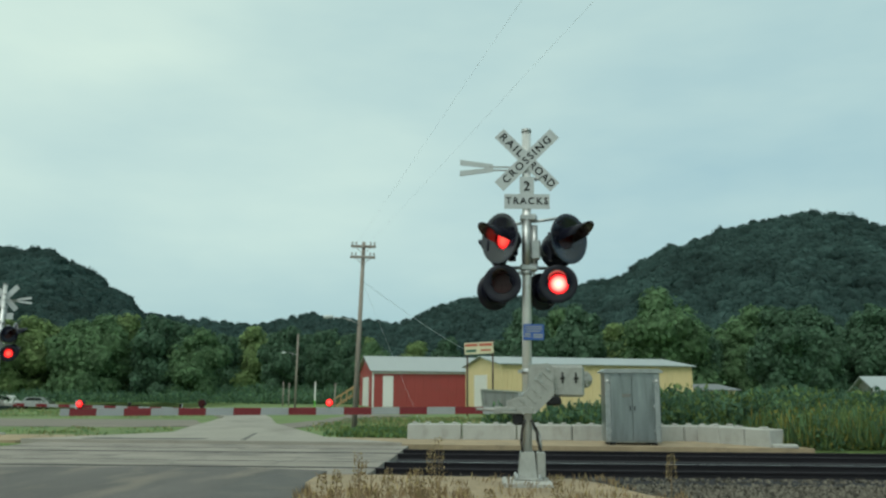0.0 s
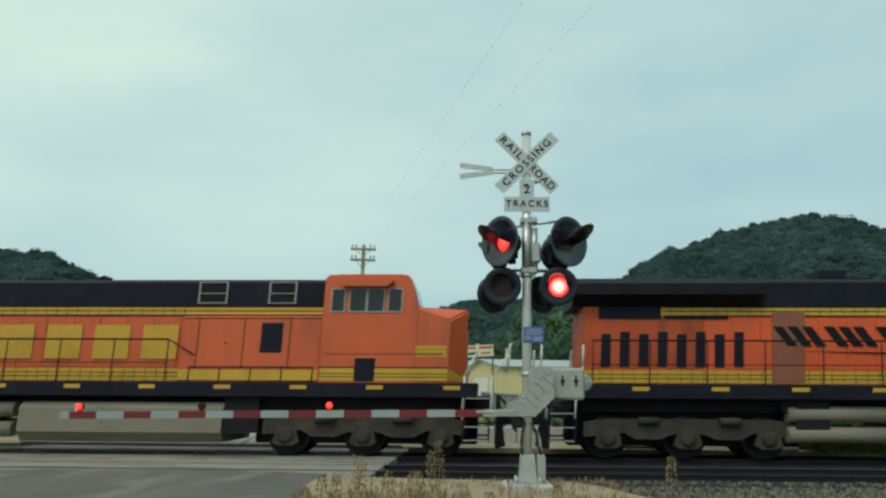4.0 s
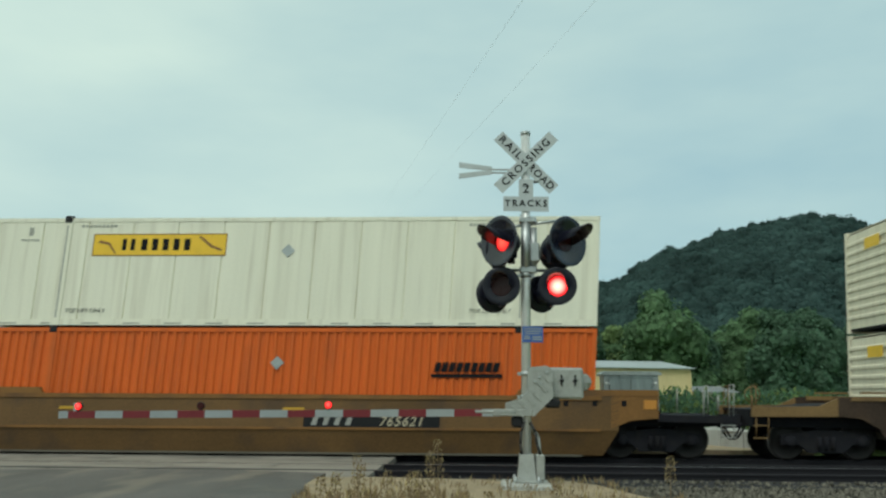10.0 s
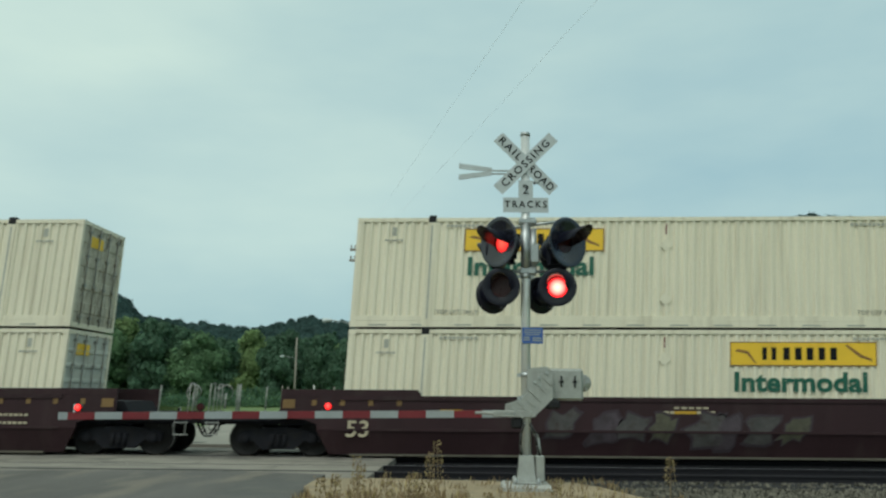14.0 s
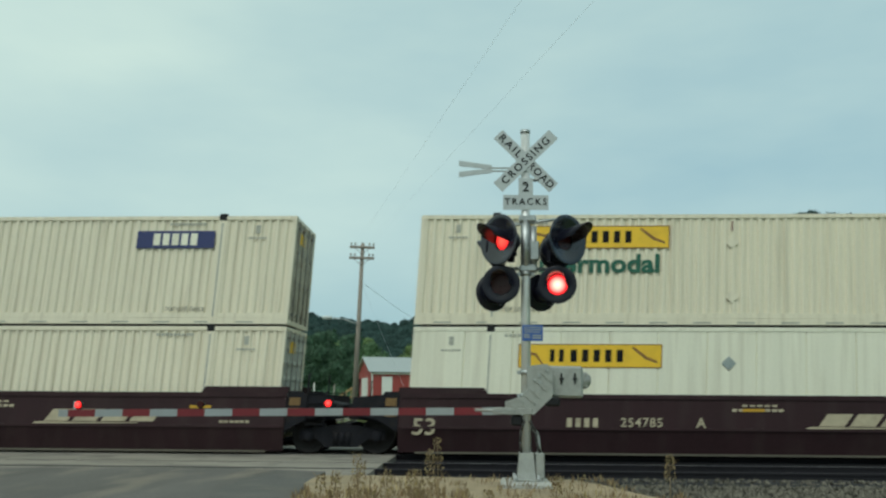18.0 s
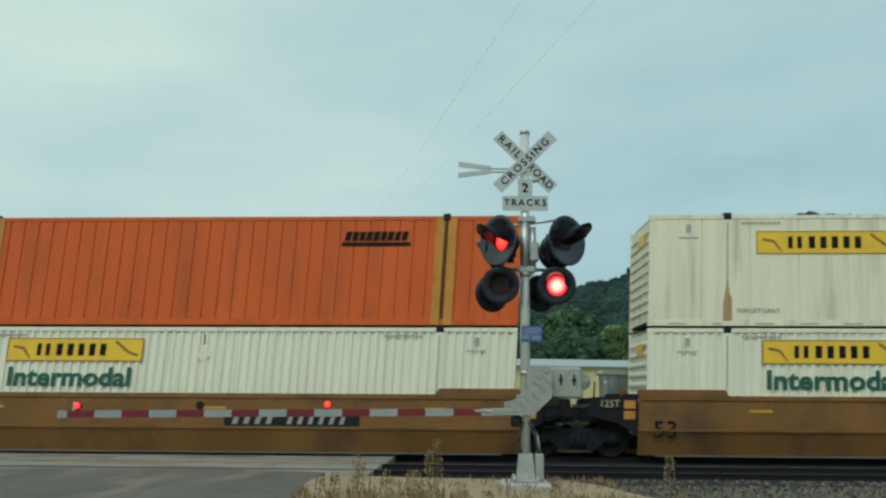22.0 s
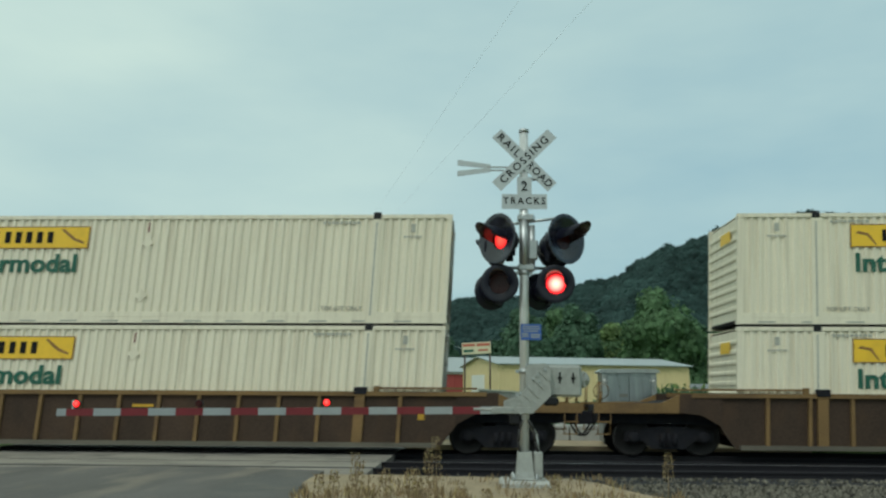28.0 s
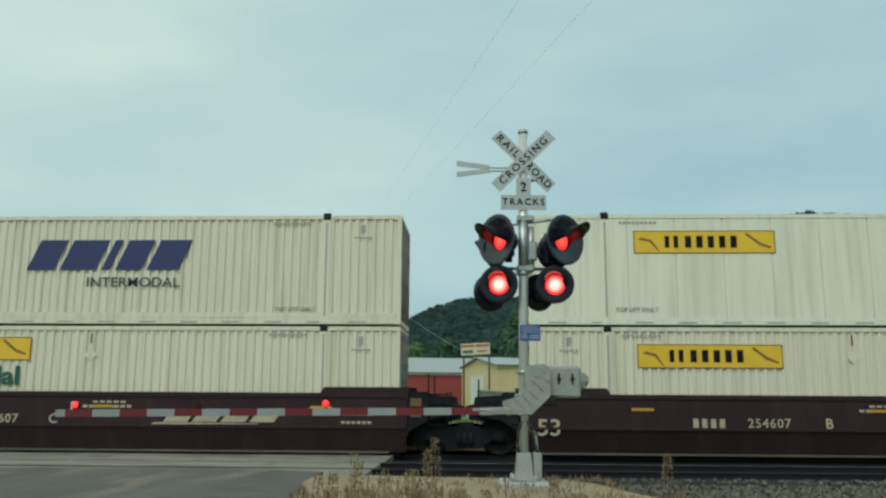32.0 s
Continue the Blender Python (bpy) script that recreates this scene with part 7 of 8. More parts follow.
                tube(bm, (x - sgn * 0.3, s * 1.37, 0.45), (x - sgn * 0.3, s * 1.37, 1.0), 0.014, seg=6)
                tube(bm, (x, s * 1.37, 0.45), (x, s * 1.37, 1.0), 0.014, seg=6)
            lathe(bm, (end - sgn * 0.28, -0.55, 1.52), (0, -1, 0), [(0, 0.19), (0.03, 0.21), (0.05, 0.19)], 16)
            tube(bm, (end - sgn * 0.28, -0.55, 1.1), (end - sgn * 0.28, -0.55, 1.5), 0.03, seg=6)
            d["grab_" + tag] = [to_mesh("grab_iron", b4, trim if paint == "brown" else "stepgrey") for b4 in islands(bm)]
        else:
            bm = bmesh.new()
            x = xo + sgn * 0.9
            for s in (-1, 1):
                # ladder of the trailing end, single handholds on the other
                if sgn > 0:
                    for dx, hi in ((-0.3, 1.95), (0.18, 1.5)):
                        tube(bm, (x + dx, s * 1.41, 0.62), (x + dx, s * 1.41, hi), 0.022, seg=6)
                    for z in (0.68, 0.94, 1.2, 1.44):
                        tube(bm, (x - 0.3, s * 1.41, z), (x + 0.18, s * 1.41, z), 0.016, seg=6)
                else:
                    tube(bm, (x - 0.25, s * 1.2, 1.3), (x - 0.25, s * 1.2, 1.82), 0.02, seg=6)
            tube(bm, (xo + sgn * 1.0, -0.5, 1.2), (xo + sgn * 1.5, -0.5, 1.1), 0.04, seg=6)
            d["grab_" + tag] = [to_mesh("grab_iron", b4, "under") for b4 in islands(bm)]
    d["ends"] = (e0, e1, a0, a1, top)
    WELL[key] = d
    return d


WLABEL = {"maroon": "dark maroon steel well car with cream markings", "yellowcar": "dirty yellow steel well car with black markings", "brown": "grimy brown ribbed well car with tan chords"}


def well_car(u, style, paint, lead, trail, opts):
    d = well_meshes(style, paint, lead, trail)
    e0, e1, a0, a1, top = d["ends"]
    lab = WLABEL[paint]
    if paint == "yellowcar" and style != "smooth":
        lab = "worn yellow ribbed well car, low sided" if style == "low" else "grimy yellow ribbed well car with graffiti"
    c = thing("well_car", lab, "rail car", "well cars of the train")
    riding(c, u)
    for nm in ("near", "far"):
        part("well_side", d["side_" + nm], None, c)
        part("chord", d["chord_" + nm], None, c)
        if style == "smooth":
            part("top_rail", d["lip_" + nm], None, c)
            part("fold_rib", d["fold_" + nm], None, c)
        for t in "fr":
            part("guide_rail", d["guide_%s_%s" % (nm, t)], None, c)
        if style != "smooth":
            part("bottom_sill", d["sill_" + nm], None, c)
            if style == "ribbed":
                for x in (2.05, CL - 2.05):
                    part("wide_rib", d["post_" + nm], None, c, at=pose(x, 0, 0))
            n = 15 if style == "ribbed" else 9
            for i in range(n + (0 if style == "ribbed" else 1)):
                part("rib", d["rib_" + nm], None, c, at=pose(a0 + (0.86 if style == "ribbed" else 0.5) + i * (a1 - a0 - 1.0) / n, 0, 0))
    if opts.get("grimy"):
        for side in c.children:
            if side.name.startswith("well_side"):
                side.data = side.data.copy()
                side.data.materials[0] = M["yellowworn"]
    part("well_floor", d["floor"], None, c)
    for t in "fr":
        part("end_platform", d["end_" + t], None, c)
        for sd in (-1, 1):
            part("end_sheet", d["wing_%s_%d" % (t, sd)], None, c)
            if "tip_%s_%d" % (t, sd) in d:
                part("end_sill", d["tip_%s_%d" % (t, sd)], None, c)
            part("end_deck", d["deck_%s_%d" % (t, sd)], None, c)
        for me in d["grab_" + t]:
            part("grab_iron", me, None, c)
        if "coupler_" + t in d:
            part("coupler", d["coupler_" + t], None, c, "black coupler and air hose")
    if lead == "free":
        add_truck(c, -1.62, u)
    else:
        add_truck(c, -1.65, u)
    if trail == "free":
        add_truck(c, CL + 1.62, u)
    y = -1.426 if style == "smooth" else -1.366
    ink = "cream" if paint == "maroon" else "ink"
    if style == "smooth":
        part("lettering", lettering("53", 0.57, ink, 0.008), None, c, "large 53 stencilled on the side", at=Matrix.Translation((0.45, y - 0.004, 0.62)) @ Matrix.Diagonal((1.1, 1, 1, 1)))
    if style == "smooth" and paint == "yellowcar" and lead == "joint":
        bm = bmesh.new()
        box(bm, -1.22, -0.62, -1.395, -1.378, 1.14, 1.36, bevel=0.004)
        plate = part("load_plate", bm, "black", c, "black plate with white print")
        part("lettering", lettering("125T", 0.24, "cream", 0.002), None, plate, at=pose(-0.93, -1.40, 1.25))
    bm = bmesh.new()
    if paint == "maroon":
        if opts.get("mark", True):
            bars("mark_bar", 4.0, 0.66, 0.86, 0.22, 4, y, "cream", c, gap=0.4)
            if opts.get("number"):
                part("lettering", lettering(opts["number"], 0.31, "cream", 0.004, space=1.15), None, c, "car number in cream paint", at=pose(5.85, y - 0.006, 0.77))
            else:
                bars("mark_bar", 5.2, 0.66, 1.3, 0.22, 6, y, "cream", c, gap=0.5)
        wordbars(bm, 8.05, 1.06, 1.3, 0.07, 8, y)
        wordbars(bm, 8.3, 1.18, 0.9, 0.05, 5, y)
        wordbars(bm, 14.7, 0.9, 0.8, 0.06, 6, y)
        wordbars(bm, 14.7, 0.7, 0.8, 0.06, 6, y)
    else:
        if opts.get("mark", True) and style == "smooth":
            xm = 9.0 if not opts.get("early") else 4.3
            bars("mark_bar", xm + 0.05, 0.70, 1.15, 0.19, 4, y - 0.004, "stepgrey", c, lean=0.05, gap=0.55)
            if opts.get("number"):
                part("lettering", lettering(opts["number"], 0.33, "cream", 0.004, slant=0.25, space=1.15), None, c, "car number in cream paint", at=pose(xm + 2.32, y - 0.008, 0.79))
            else:
                bars("mark_bar", xm + 1.45, 0.70, 1.6, 0.19, 6, y - 0.004, "stepgrey", c, lean=0.05, gap=0.6)
    if paint == "yellowcar" and opts.get("mark", True) and style == "smooth":
        x = 9.0 if not opts.get("early") else 4.3
        b2 = bmesh.new()
        box(b2, x - 0.15, x + 3.3, y - 0.002, y + 0.002, 0.65, 0.93)
        part("number_panel", b2, "black", c, "black number panel")
        bm.free()
    elif len(bm.verts):
        tagged(part("small_print", bm, ink, c, "small print drawn as bars"), kind="stuff")
    else:
        bm.free()
    if opts.get("letter"):
        part("lettering", lettering(opts["letter"], 0.34, ink, 0.006), None, c, at=pose(7.3, y - 0.006, 0.77))
    if opts.get("logo"):
        bm = bmesh.new()
        for i in range(4):
            a = 10.15 + i * 0.74
            b2 = bmesh.new()
            prism(b2, [(a, 0.72), (a + 0.62, 0.72), (a + 0.84, 1.02), (a + 0.22, 1.02)], y - 0.004, y + 0.004)
            part("company_shape", b2, "cream", c, "slanted cream block")
        prism(bm, [(9.85, 0.655), (9.93, 0.705), (12.6, 0.69), (12.6, 0.675), (10.4, 0.655)], y - 0.004, y + 0.004)
        part("company_stroke", bm, "cream", c, "long cream stroke")
    if opts.get("fifty"):
        part("lettering", lettering("53", 0.36, "cream", 0.008), None, c, "53 stencilled on the side", at=pose(opts["fifty"], y - 0.008, 0.95))
    if opts.get("blocks"):
        for k in range(3):
            bm = bmesh.new()
            a = opts["blocks"] + k * 0.55
            prism(bm, [(a, 0.78), (a + 0.45, 0.78), (a + 0.55, 1.02), (a + 0.1, 1.02)], y - 0.012, y - 0.006)
            part("company_shape", bm, "whitestripe", c, "slanted white block")
    # yellow reflector tabs and warning squares
    bm = bmesh.new()
    for x in (2.5, 8.3, 13.9) if style == "smooth" else (8.25,):
        box(bm, x, x + 0.55, y - 0.005, y + 0.002, 1.06, 1.13)
    if style != "smooth":
        box(bm, 15.6, 15.76, y - 0.005, y + 0.002, 0.78, 0.98)
    for b2 in islands(bm):
        part("reflector", b2, "locoyellow", c)
    if style == "smooth":
        bm = bmesh.new()
        for kind, at, sg in ((lead, a0, -1), (trail, a1, 1)):
            if kind == "free":
                box(bm, *sorted((at + sg * 1.05, at + sg * 1.36)), y - 0.005, y + 0.004, 1.14, 1.36)
                for k in range(4):
                    b2 = bmesh.new()
                    box(b2, at - sg * (1.6 - k * 0.72) - 0.06, at - sg * (1.6 - k * 0.72) + 0.06, y - 0.005, y + 0.004, 1.21, 1.35)
                    part("mark_bar", b2, "tan" if paint == "maroon" else ink, c)
            else:
                for z0 in (1.14, 0.88):
                    box(bm, *sorted((at + sg * 0.14, at + sg * 0.42)), -1.388, -1.376, z0, z0 + 0.2)
        for b2 in islands(bm):
            part("warning_square", b2, "tan" if paint == "maroon" else "ochre", c, "dull orange warning square")
    for x, count, size in opts.get("graffiti", ()):
        rr = random.Random(int(x * 10))
        if paint == "maroon":
            fills, rim = ("graffitidim", "graffitimauve", "graffitidim", "graffitiolive"), "graffiti2"
        elif paint == "brown" or opts.get("early"):
            fills, rim = ("graffitipink", paint, "graffitipink"), "graffiti2"
        else:
            fills, rim = ("graffiti", "graffitirim", "graffititeal"), "graffiti"
        if size < 0.7:
            fills, rim = ("stepgrey", "graffitidim"), "graffitidim"
        zmid, half = (0.70, 0.60) if size > 1.1 else (0.70, 0.36)
        for i in range(count):
            # a rounded, lopsided letter body with a thin rim and one or two holes
            cx, w, h = x + size * (i * 0.56 + rr.uniform(-0.12, 0.12)), size * rr.uniform(0.2, 0.42), half * rr.uniform(0.7, 1.0)
            zc = zmid + rr.uniform(-0.05, 0.05) + (1.0 - h / half) * rr.uniform(-0.4, 0.4)
            ring = []
            for k in range(14):
                a = k * 2 * math.pi / 14
                q = rr.uniform(0.78, 1.08) if size < 1.1 else rr.uniform(0.5, 1.12)
                ca, sa = math.cos(a), math.sin(a)
                ring.append((cx + w * q * math.copysign(abs(ca) ** 0.6, ca) + 0.12 * sa, zc + h * q * math.copysign(abs(sa) ** 0.6, sa)))
            # two pieces: above the fold of the side, and the skirt that leans in below it
            mx, mz = sum(p[0] for p in ring) / 14, sum(p[1] for p in ring) / 14
            body = None
            for share, depth, colour in ((1.0, 0.004, rim), (0.84, 0.008, fills[i % len(fills)])):
                pts = [(mx + (px_ - mx) * share, mz + (pz_ - mz) * share) for px_, pz_ in ring]
                bm = bmesh.new()
                prism(bm, pts, -0.002, 0.002)
                geom = bm.verts[:] + bm.edges[:] + bm.faces[:]
                bmesh.ops.bisect_plane(bm, geom=geom, plane_co=(0, 0, 0.60), plane_no=(0, 0, 1))
                for v in bm.verts:
                    lean = 0.2 / 0.62 * max(0.0, 0.60 - v.co.z) if style == "smooth" else 0.0
                    v.co.y += y - depth + lean
                    v.co.z = max(v.co.z, 0.05)
                body = part("graffiti_letter" if body is None else "graffiti_fill", bm, colour, c if body is None else body, "faded spray-painted letter shape" if body is None else "")
            for k in range(rr.randint(1, 2) if size < 1.1 else 0):
                bm = bmesh.new()
                hx, hz = mx + rr.uniform(-0.06, 0.06), 0.86 + k * 0.24
                prism(bm, [(hx - 0.07, hz - 0.05), (hx + 0.06, hz - 0.08), (hx + 0.08, hz + 0.05), (hx - 0.04, hz + 0.08)], y - 0.012, y - 0.007)
                part("graffiti_hole", bm, paint, body)
    return c


W, P, O1, O2, O3 = ({"style": "ribbed", "paint": "white", "plate": 2.85, "note": ", yellow panel"}, {"style": "panel", "paint": "white2", "plate": 2.85, "word": False, "note": ", yellow panel"},
                    {"style": "wide", "paint": "orange", "logo": "bar_logo"}, {"style": "ribbed", "paint": "orange2", "logo": "bar_logo", "diamond": (8.0,)}, {"style": "panel", "paint": "orange3", "logo": "bar_logo", "diamond": (8.0,)})
WR = dict(W, plate=9.7)
WG = dict(W, ink="greyink")
WN = dict(W, style="ribbed", paint="white2")
PLAIN = {"style": "ribbed", "paint": "white2", "note": ", plain"}
# upper, lower, style, paint, options; a new car starts where 'free' leads
LOAD = [
    (O1, W, "ribbed", "brown", {}),
    (W, W, "ribbed", "brown", {}),
    (P, O2, "ribbed", "brown", {}),
    (WR, WR, "smooth", "yellowcar", {"early": True, "number": "765621", "graffiti": ((7.6, 5, 1.3),)}),
    (WG, P, "smooth", "yellowcar", {"mark": False, "graffiti": ((2.75, 5, 1.35), (8.4, 4, 1.35))}),
    (dict(P, diamond=(8.0,)), O2, "smooth", "yellowcar", {"number": "765621", "grimy": True}),
    (WG, WG, "ribbed", "brown", {"graffiti": ((4.0, 6, 1.0),), "fifty": 12.9, "blocks": 10.6}),
    (WG, WG, "smooth", "maroon", {"logo": True, "letter": "B", "number": "254840"}),
    (W, WR, "smooth", "maroon", {"logo": True, "letter": "C", "number": "254840", "graffiti": ((2.4, 5, 0.6),)}),
    (W, WR, "smooth", "maroon", {"logo": True, "letter": "A", "number": "254840"}),
    (W, WR, "smooth", "maroon", {"mark": False, "graffiti": ((5.7, 8, 1.45),)}),
    (dict(P, diamond=(7.5, 8.0)), W, "smooth", "maroon", {"mark": False, "graffiti": ((6.5, 5, 0.8),)}),
    (W, W, "smooth", "maroon", {"mark": False, "letter": "B", "graffiti": ((3.2, 5, 0.8),)}),
    (dict(O1, logo=None), {"style": "ribbed", "paint": "navy"}, "smooth", "maroon", {"logo": True, "letter": "B", "number": "254785"}),
    (dict(WG, logo="blue_panel"), W, "smooth", "maroon", {"logo": True, "letter": "C", "number": "254785"}),
    (W, dict(P, diamond=(8.0,)), "smooth", "maroon", {"logo": True, "letter": "A", "number": "254785"}),
    (PLAIN, W, "smooth", "maroon", {"logo": True, "letter": "B", "number": "255004"}),
    (W, dict(WG, stain=((14.6, 0.3, 2.5, 0.9),)), "smooth", "maroon", {"logo": True, "letter": "C", "number": "255004"}),
    (W, O3, "smooth", "maroon", {"logo": True, "letter": "A", "number": "255004"}),
    (O1, WN, "smooth", "yellowcar", {}),
    (dict(P, paint="white3", stain=((1.87, 0.12, 1.3, 0.22), (14.06, 0.12, 0.62, 0.22), (16.0, 0.1, 1.6, 0.14))), WN, "smooth", "yellowcar", {"mark": False}),
    (W, dict(O2, paint="orange3"), "smooth", "yellowcar", {}),
    (W, WG, "low", "yellowcar", {}),
    (W, P, "smooth", "yellowcar", {"number": "765885"}),
    (dict(PLAIN, paint="white"), {"style": "ribbed", "paint": "greybox"}, "smooth", "yellowcar", {"number": "765885"}),
    (WG, WR, "smooth", "yellowcar", {"number": "765885", "letter": "A"}),
    (W, W, "ribbed", "brown", {}),
    (W, W, "ribbed", "brown", {}),
    ({"style": "ribbed", "paint": "navy", "logo": "gold"}, W, "ribbed", "brown", {}),
    (W, W, "smooth", "maroon", {"logo": True, "letter": "A", "number": "254607"}),
    ({"style": "ribbed", "paint": "white", "logo": "big_blue", "note": ", slanted blue shapes"}, W, "smooth", "maroon", {"logo": True, "letter": "C", "number": "254607"}),
    (P, dict(P, style="ribbed", paint="white"), "smooth", "maroon", {"logo": True, "letter": "B", "number": "254607"}),
]
SINGLE = {0, 1, 2, 6, 22, 26, 27, 28}
TRIPLE = {3, 7, 10, 13, 16, 19, 23, 29}   # first unit of each three-unit car
u = 94.3
for i, (up, low, style, paint, opts) in enumerate(LOAD):
    if i:
        u += 23.55 if (i in SINGLE or i in TRIPLE) else 19.465
    lead = "free" if (i in SINGLE or i in TRIPLE) else "joint"
    trail = "free" if (i in SINGLE or (i - 2) in TRIPLE) else "joint"
    well_car(u, style, paint, lead, trail, opts)
    container(low, u, False, True)
    container(up, u, True, paint == "yellowcar")


# ---- locomotives ----
LK = {}


def loco(u, flip, number, paint, era):
    """A six-axle road engine: x = 0 at the leading coupler of the cab end, cab first; flip turns the cab to the rear."""
    c = thing("locomotive", ("bright orange" if paint == "loco" else "faded orange") + " diesel locomotive with black roof and yellow stripes", "locomotive", "locomotives of the train")
    riding(c, u + (22.25 if flip else 0), 0, flip)

    def lp(name, fn, material, label="", parent=None, at=None, tag="", each=False):
        key = (name, tag, material if isinstance(material, str) else tuple(material), era)
        if key not in LK:
            bm = bmesh.new()
            fn(bm)
            LK[key] = [to_mesh(name, b, material) for b in (islands(bm) if each else [bm])]
        return [part(name, me, None, parent or c, label, at) for me in LK[key]][0]

    N = 1.55  # nose

    def sill(bm):
        box(bm, 1.2, 21.05, -1.52, 1.52, 1.40, 1.77, bevel=0.02)
        box(bm, 0.9, 21.4, -0.5, 0.5, 0.9, 1.45)
        for x in (7.0, 15.4):
            box(bm, x, x + 0.5, -1.3, 1.3, 1.1, 1.42)
    lp("underframe", sill, "locoblack", "black frame sill and walkway")

    def nose(bm):
        z = 1.77
        # a narrow front, cheeks slanting back to the full width, top corners cut low
        lo, hi = [], []
        for x, y, h in ((0, -0.78, 3.68), (0, 0.78, 3.68), (0.44, 1.48, 3.38), (1.5, 1.48, 3.70), (1.5, -1.48, 3.70), (0.44, -1.48, 3.38)):
            lo.append(bm.verts.new((N + x, y, z)))
            hi.append(bm.verts.new((N + x, y, h)))
        for a in range(6):
            b = (a + 1) % 6
            bm.faces.new([lo[a], lo[b], hi[b], hi[a]])
        bm.faces.new(lo[::-1])
        for f in ((0, 1, 3, 4), (1, 2, 3), (0, 4, 5)):
            bm.faces.new([hi[a] for a in f])
        bmesh.ops.recalc_face_normals(bm, faces=bm.faces[:])
        bmesh.ops.bevel(bm, geom=[e for e in bm.edges if min(v.co.z for v in e.verts) > 3.0 and e.verts[0].co.x < N + 1.4 and e.verts[1].co.x < N + 1.4], offset=0.05, segments=2, affect="EDGES")
    lp("nose", nose, paint, "orange nose of the cab")

    def cab(bm):
        z = 1.77
        prism(bm, [(N + 1.3, z), (N + 1.3, 3.70), (N + 1.52, 4.42), (N + 1.62, 4.52), (N + 3.65, 4.52), (N + 3.74, 4.44), (N + 3.74, z)], -1.50, 1.50)
    cabob = lp("cab", cab, paint, "orange driver's cab")

    def cabroof(bm):
        box(bm, N + 1.75, N + 3.55, -1.1, 1.1, 4.52, 4.60, bevel=0.03)
        box(bm, N + 2.1, N + 2.7, -0.5, 0.5, 4.60, 4.68, bevel=0.02)
        for s in (-1, 1):
            prism(bm, [(N + 1.95, 4.34), (N + 3.35, 4.34), (N + 3.25, 4.20), (N + 2.1, 4.20)], *sorted((s * 1.50, s * 1.74)))
    lp("cab_roof", cabroof, paint)
    for k, (x0, x1) in enumerate(((1.74, 2.06), (2.20, 2.60), (2.66, 3.06), (3.22, 3.53))):
        def win(bm, x0=x0, x1=x1):
            for s in (-1, 1):
                box(bm, N + x0, N + x1, *sorted((s * 1.47, s * 1.512)), 3.58, 4.14)
        lp("cab_window", win, "glass", "dark cab side window", cabob, tag=k, each=True)

        def winframe(bm, x0=x0, x1=x1):
            for s in (-1, 1):
                for y in (1.50, 1.525):
                    for a, b, e, f_ in ((x0 - 0.035, x1 + 0.035, 3.545, 4.175), (x0, x1, 3.58, 4.14)):
                        for px_, pz_ in ((a, e), (b, e), (b, f_), (a, f_)):
                            bm.verts.new((N + px_, s * y, pz_))
                bm.verts.ensure_lookup_table()
                v = bm.verts[-16:]
                for i in range(4):
                    j = (i + 1) % 4
                    for q in ((8 + i, 8 + j, 12 + j, 12 + i), (i, j, 8 + j, 8 + i), (4 + i, 4 + j, 12 + j, 12 + i)):
                        bm.faces.new([v[x] for x in q])
        lp("window_frame", winframe, "stepgrey", "", cabob, tag=k, each=True)

    def windscreen(bm):
        for y in (-1.25, 0.1):
            pts = [(N + 1.335, 3.80), (N + 1.49, 4.32)]
            a = [bm.verts.new((p[0] - 0.025, yy, p[1])) for p in pts for yy in (y, y + 1.15)]
            bm.faces.new([a[0], a[1], a[3], a[2]])
    lp("windscreen", windscreen, "glass", "dark windscreen", cabob, each=True)

    if era == "old":
        def noseblock(bm):
            for s in (-1, 1):
                for z in (2.42, 2.52, 2.62):
                    box(bm, N + 0.5, N + 1.3, *sorted((s * 1.48, s * 1.49)), z, z + 0.085)
        lp("nose_stripe", noseblock, "locoyellow", "yellow stripe block on the nose", each=True)

    def headlight(bm):
        for z in (3.34, 3.54):
            lathe(bm, (N + 0.02, 0, z), (-1, 0, 0), [(0, 0.1), (0.06, 0.1), (0.061, 0.001)], 12)
    lp("headlight", headlight, "black", each=True)

    def cheek(bm, s, t0, t1, z0, z1, y1, y2, out):
        """A plate on the slanting cheek, from share t0 to t1 of its run."""
        n = Vector((-0.70, s * 0.44, 0)).normalized() * out
        q = []
        for t, a, b in ((t0, z0, z1), (t1, y1, y2)):
            p = Vector((N + 0.44 * t, s * (0.78 + 0.70 * t), 0)) + n
            q += [bm.verts.new((p.x, p.y, a)), bm.verts.new((p.x, p.y, b))]
        r = [bm.verts.new(v.co - n * 1.5) for v in q]
        for f in ((0, 2, 3, 1), (0, 1), (1, 3), (3, 2), (2, 0)):
            bm.faces.new([q[k] for k in f] if len(f) == 4 else [q[f[0]], q[f[1]], r[f[1]], r[f[0]]])
    for s in (-1, 1):
        lp("yellow_band", lambda bm: cheek(bm, s, 0.02, 0.98, 1.79, 1.88, 1.84, 2.12, 0.006), "locoyellow", "yellow band running down round the nose", tag=("cheek", s))
        if era != "old":
            lp("company_shape", lambda bm: cheek(bm, s, 0.15, 0.42, 2.66, 2.74, 2.86, 2.98, 0.006), "ink", "slanted dark stroke on the nose", tag=("a", s))
            lp("company_shape", lambda bm: cheek(bm, s, 0.5, 0.92, 2.70, 2.98, 2.92, 3.02, 0.006), "ink", "slanted dark stroke on the nose", tag=("b", s))
            lp("company_stroke", lambda bm: cheek(bm, s, 0.05, 0.8, 2.50, 2.53, 2.60, 2.64, 0.006), "ink", "thin dark stroke on the nose", tag=("c", s))
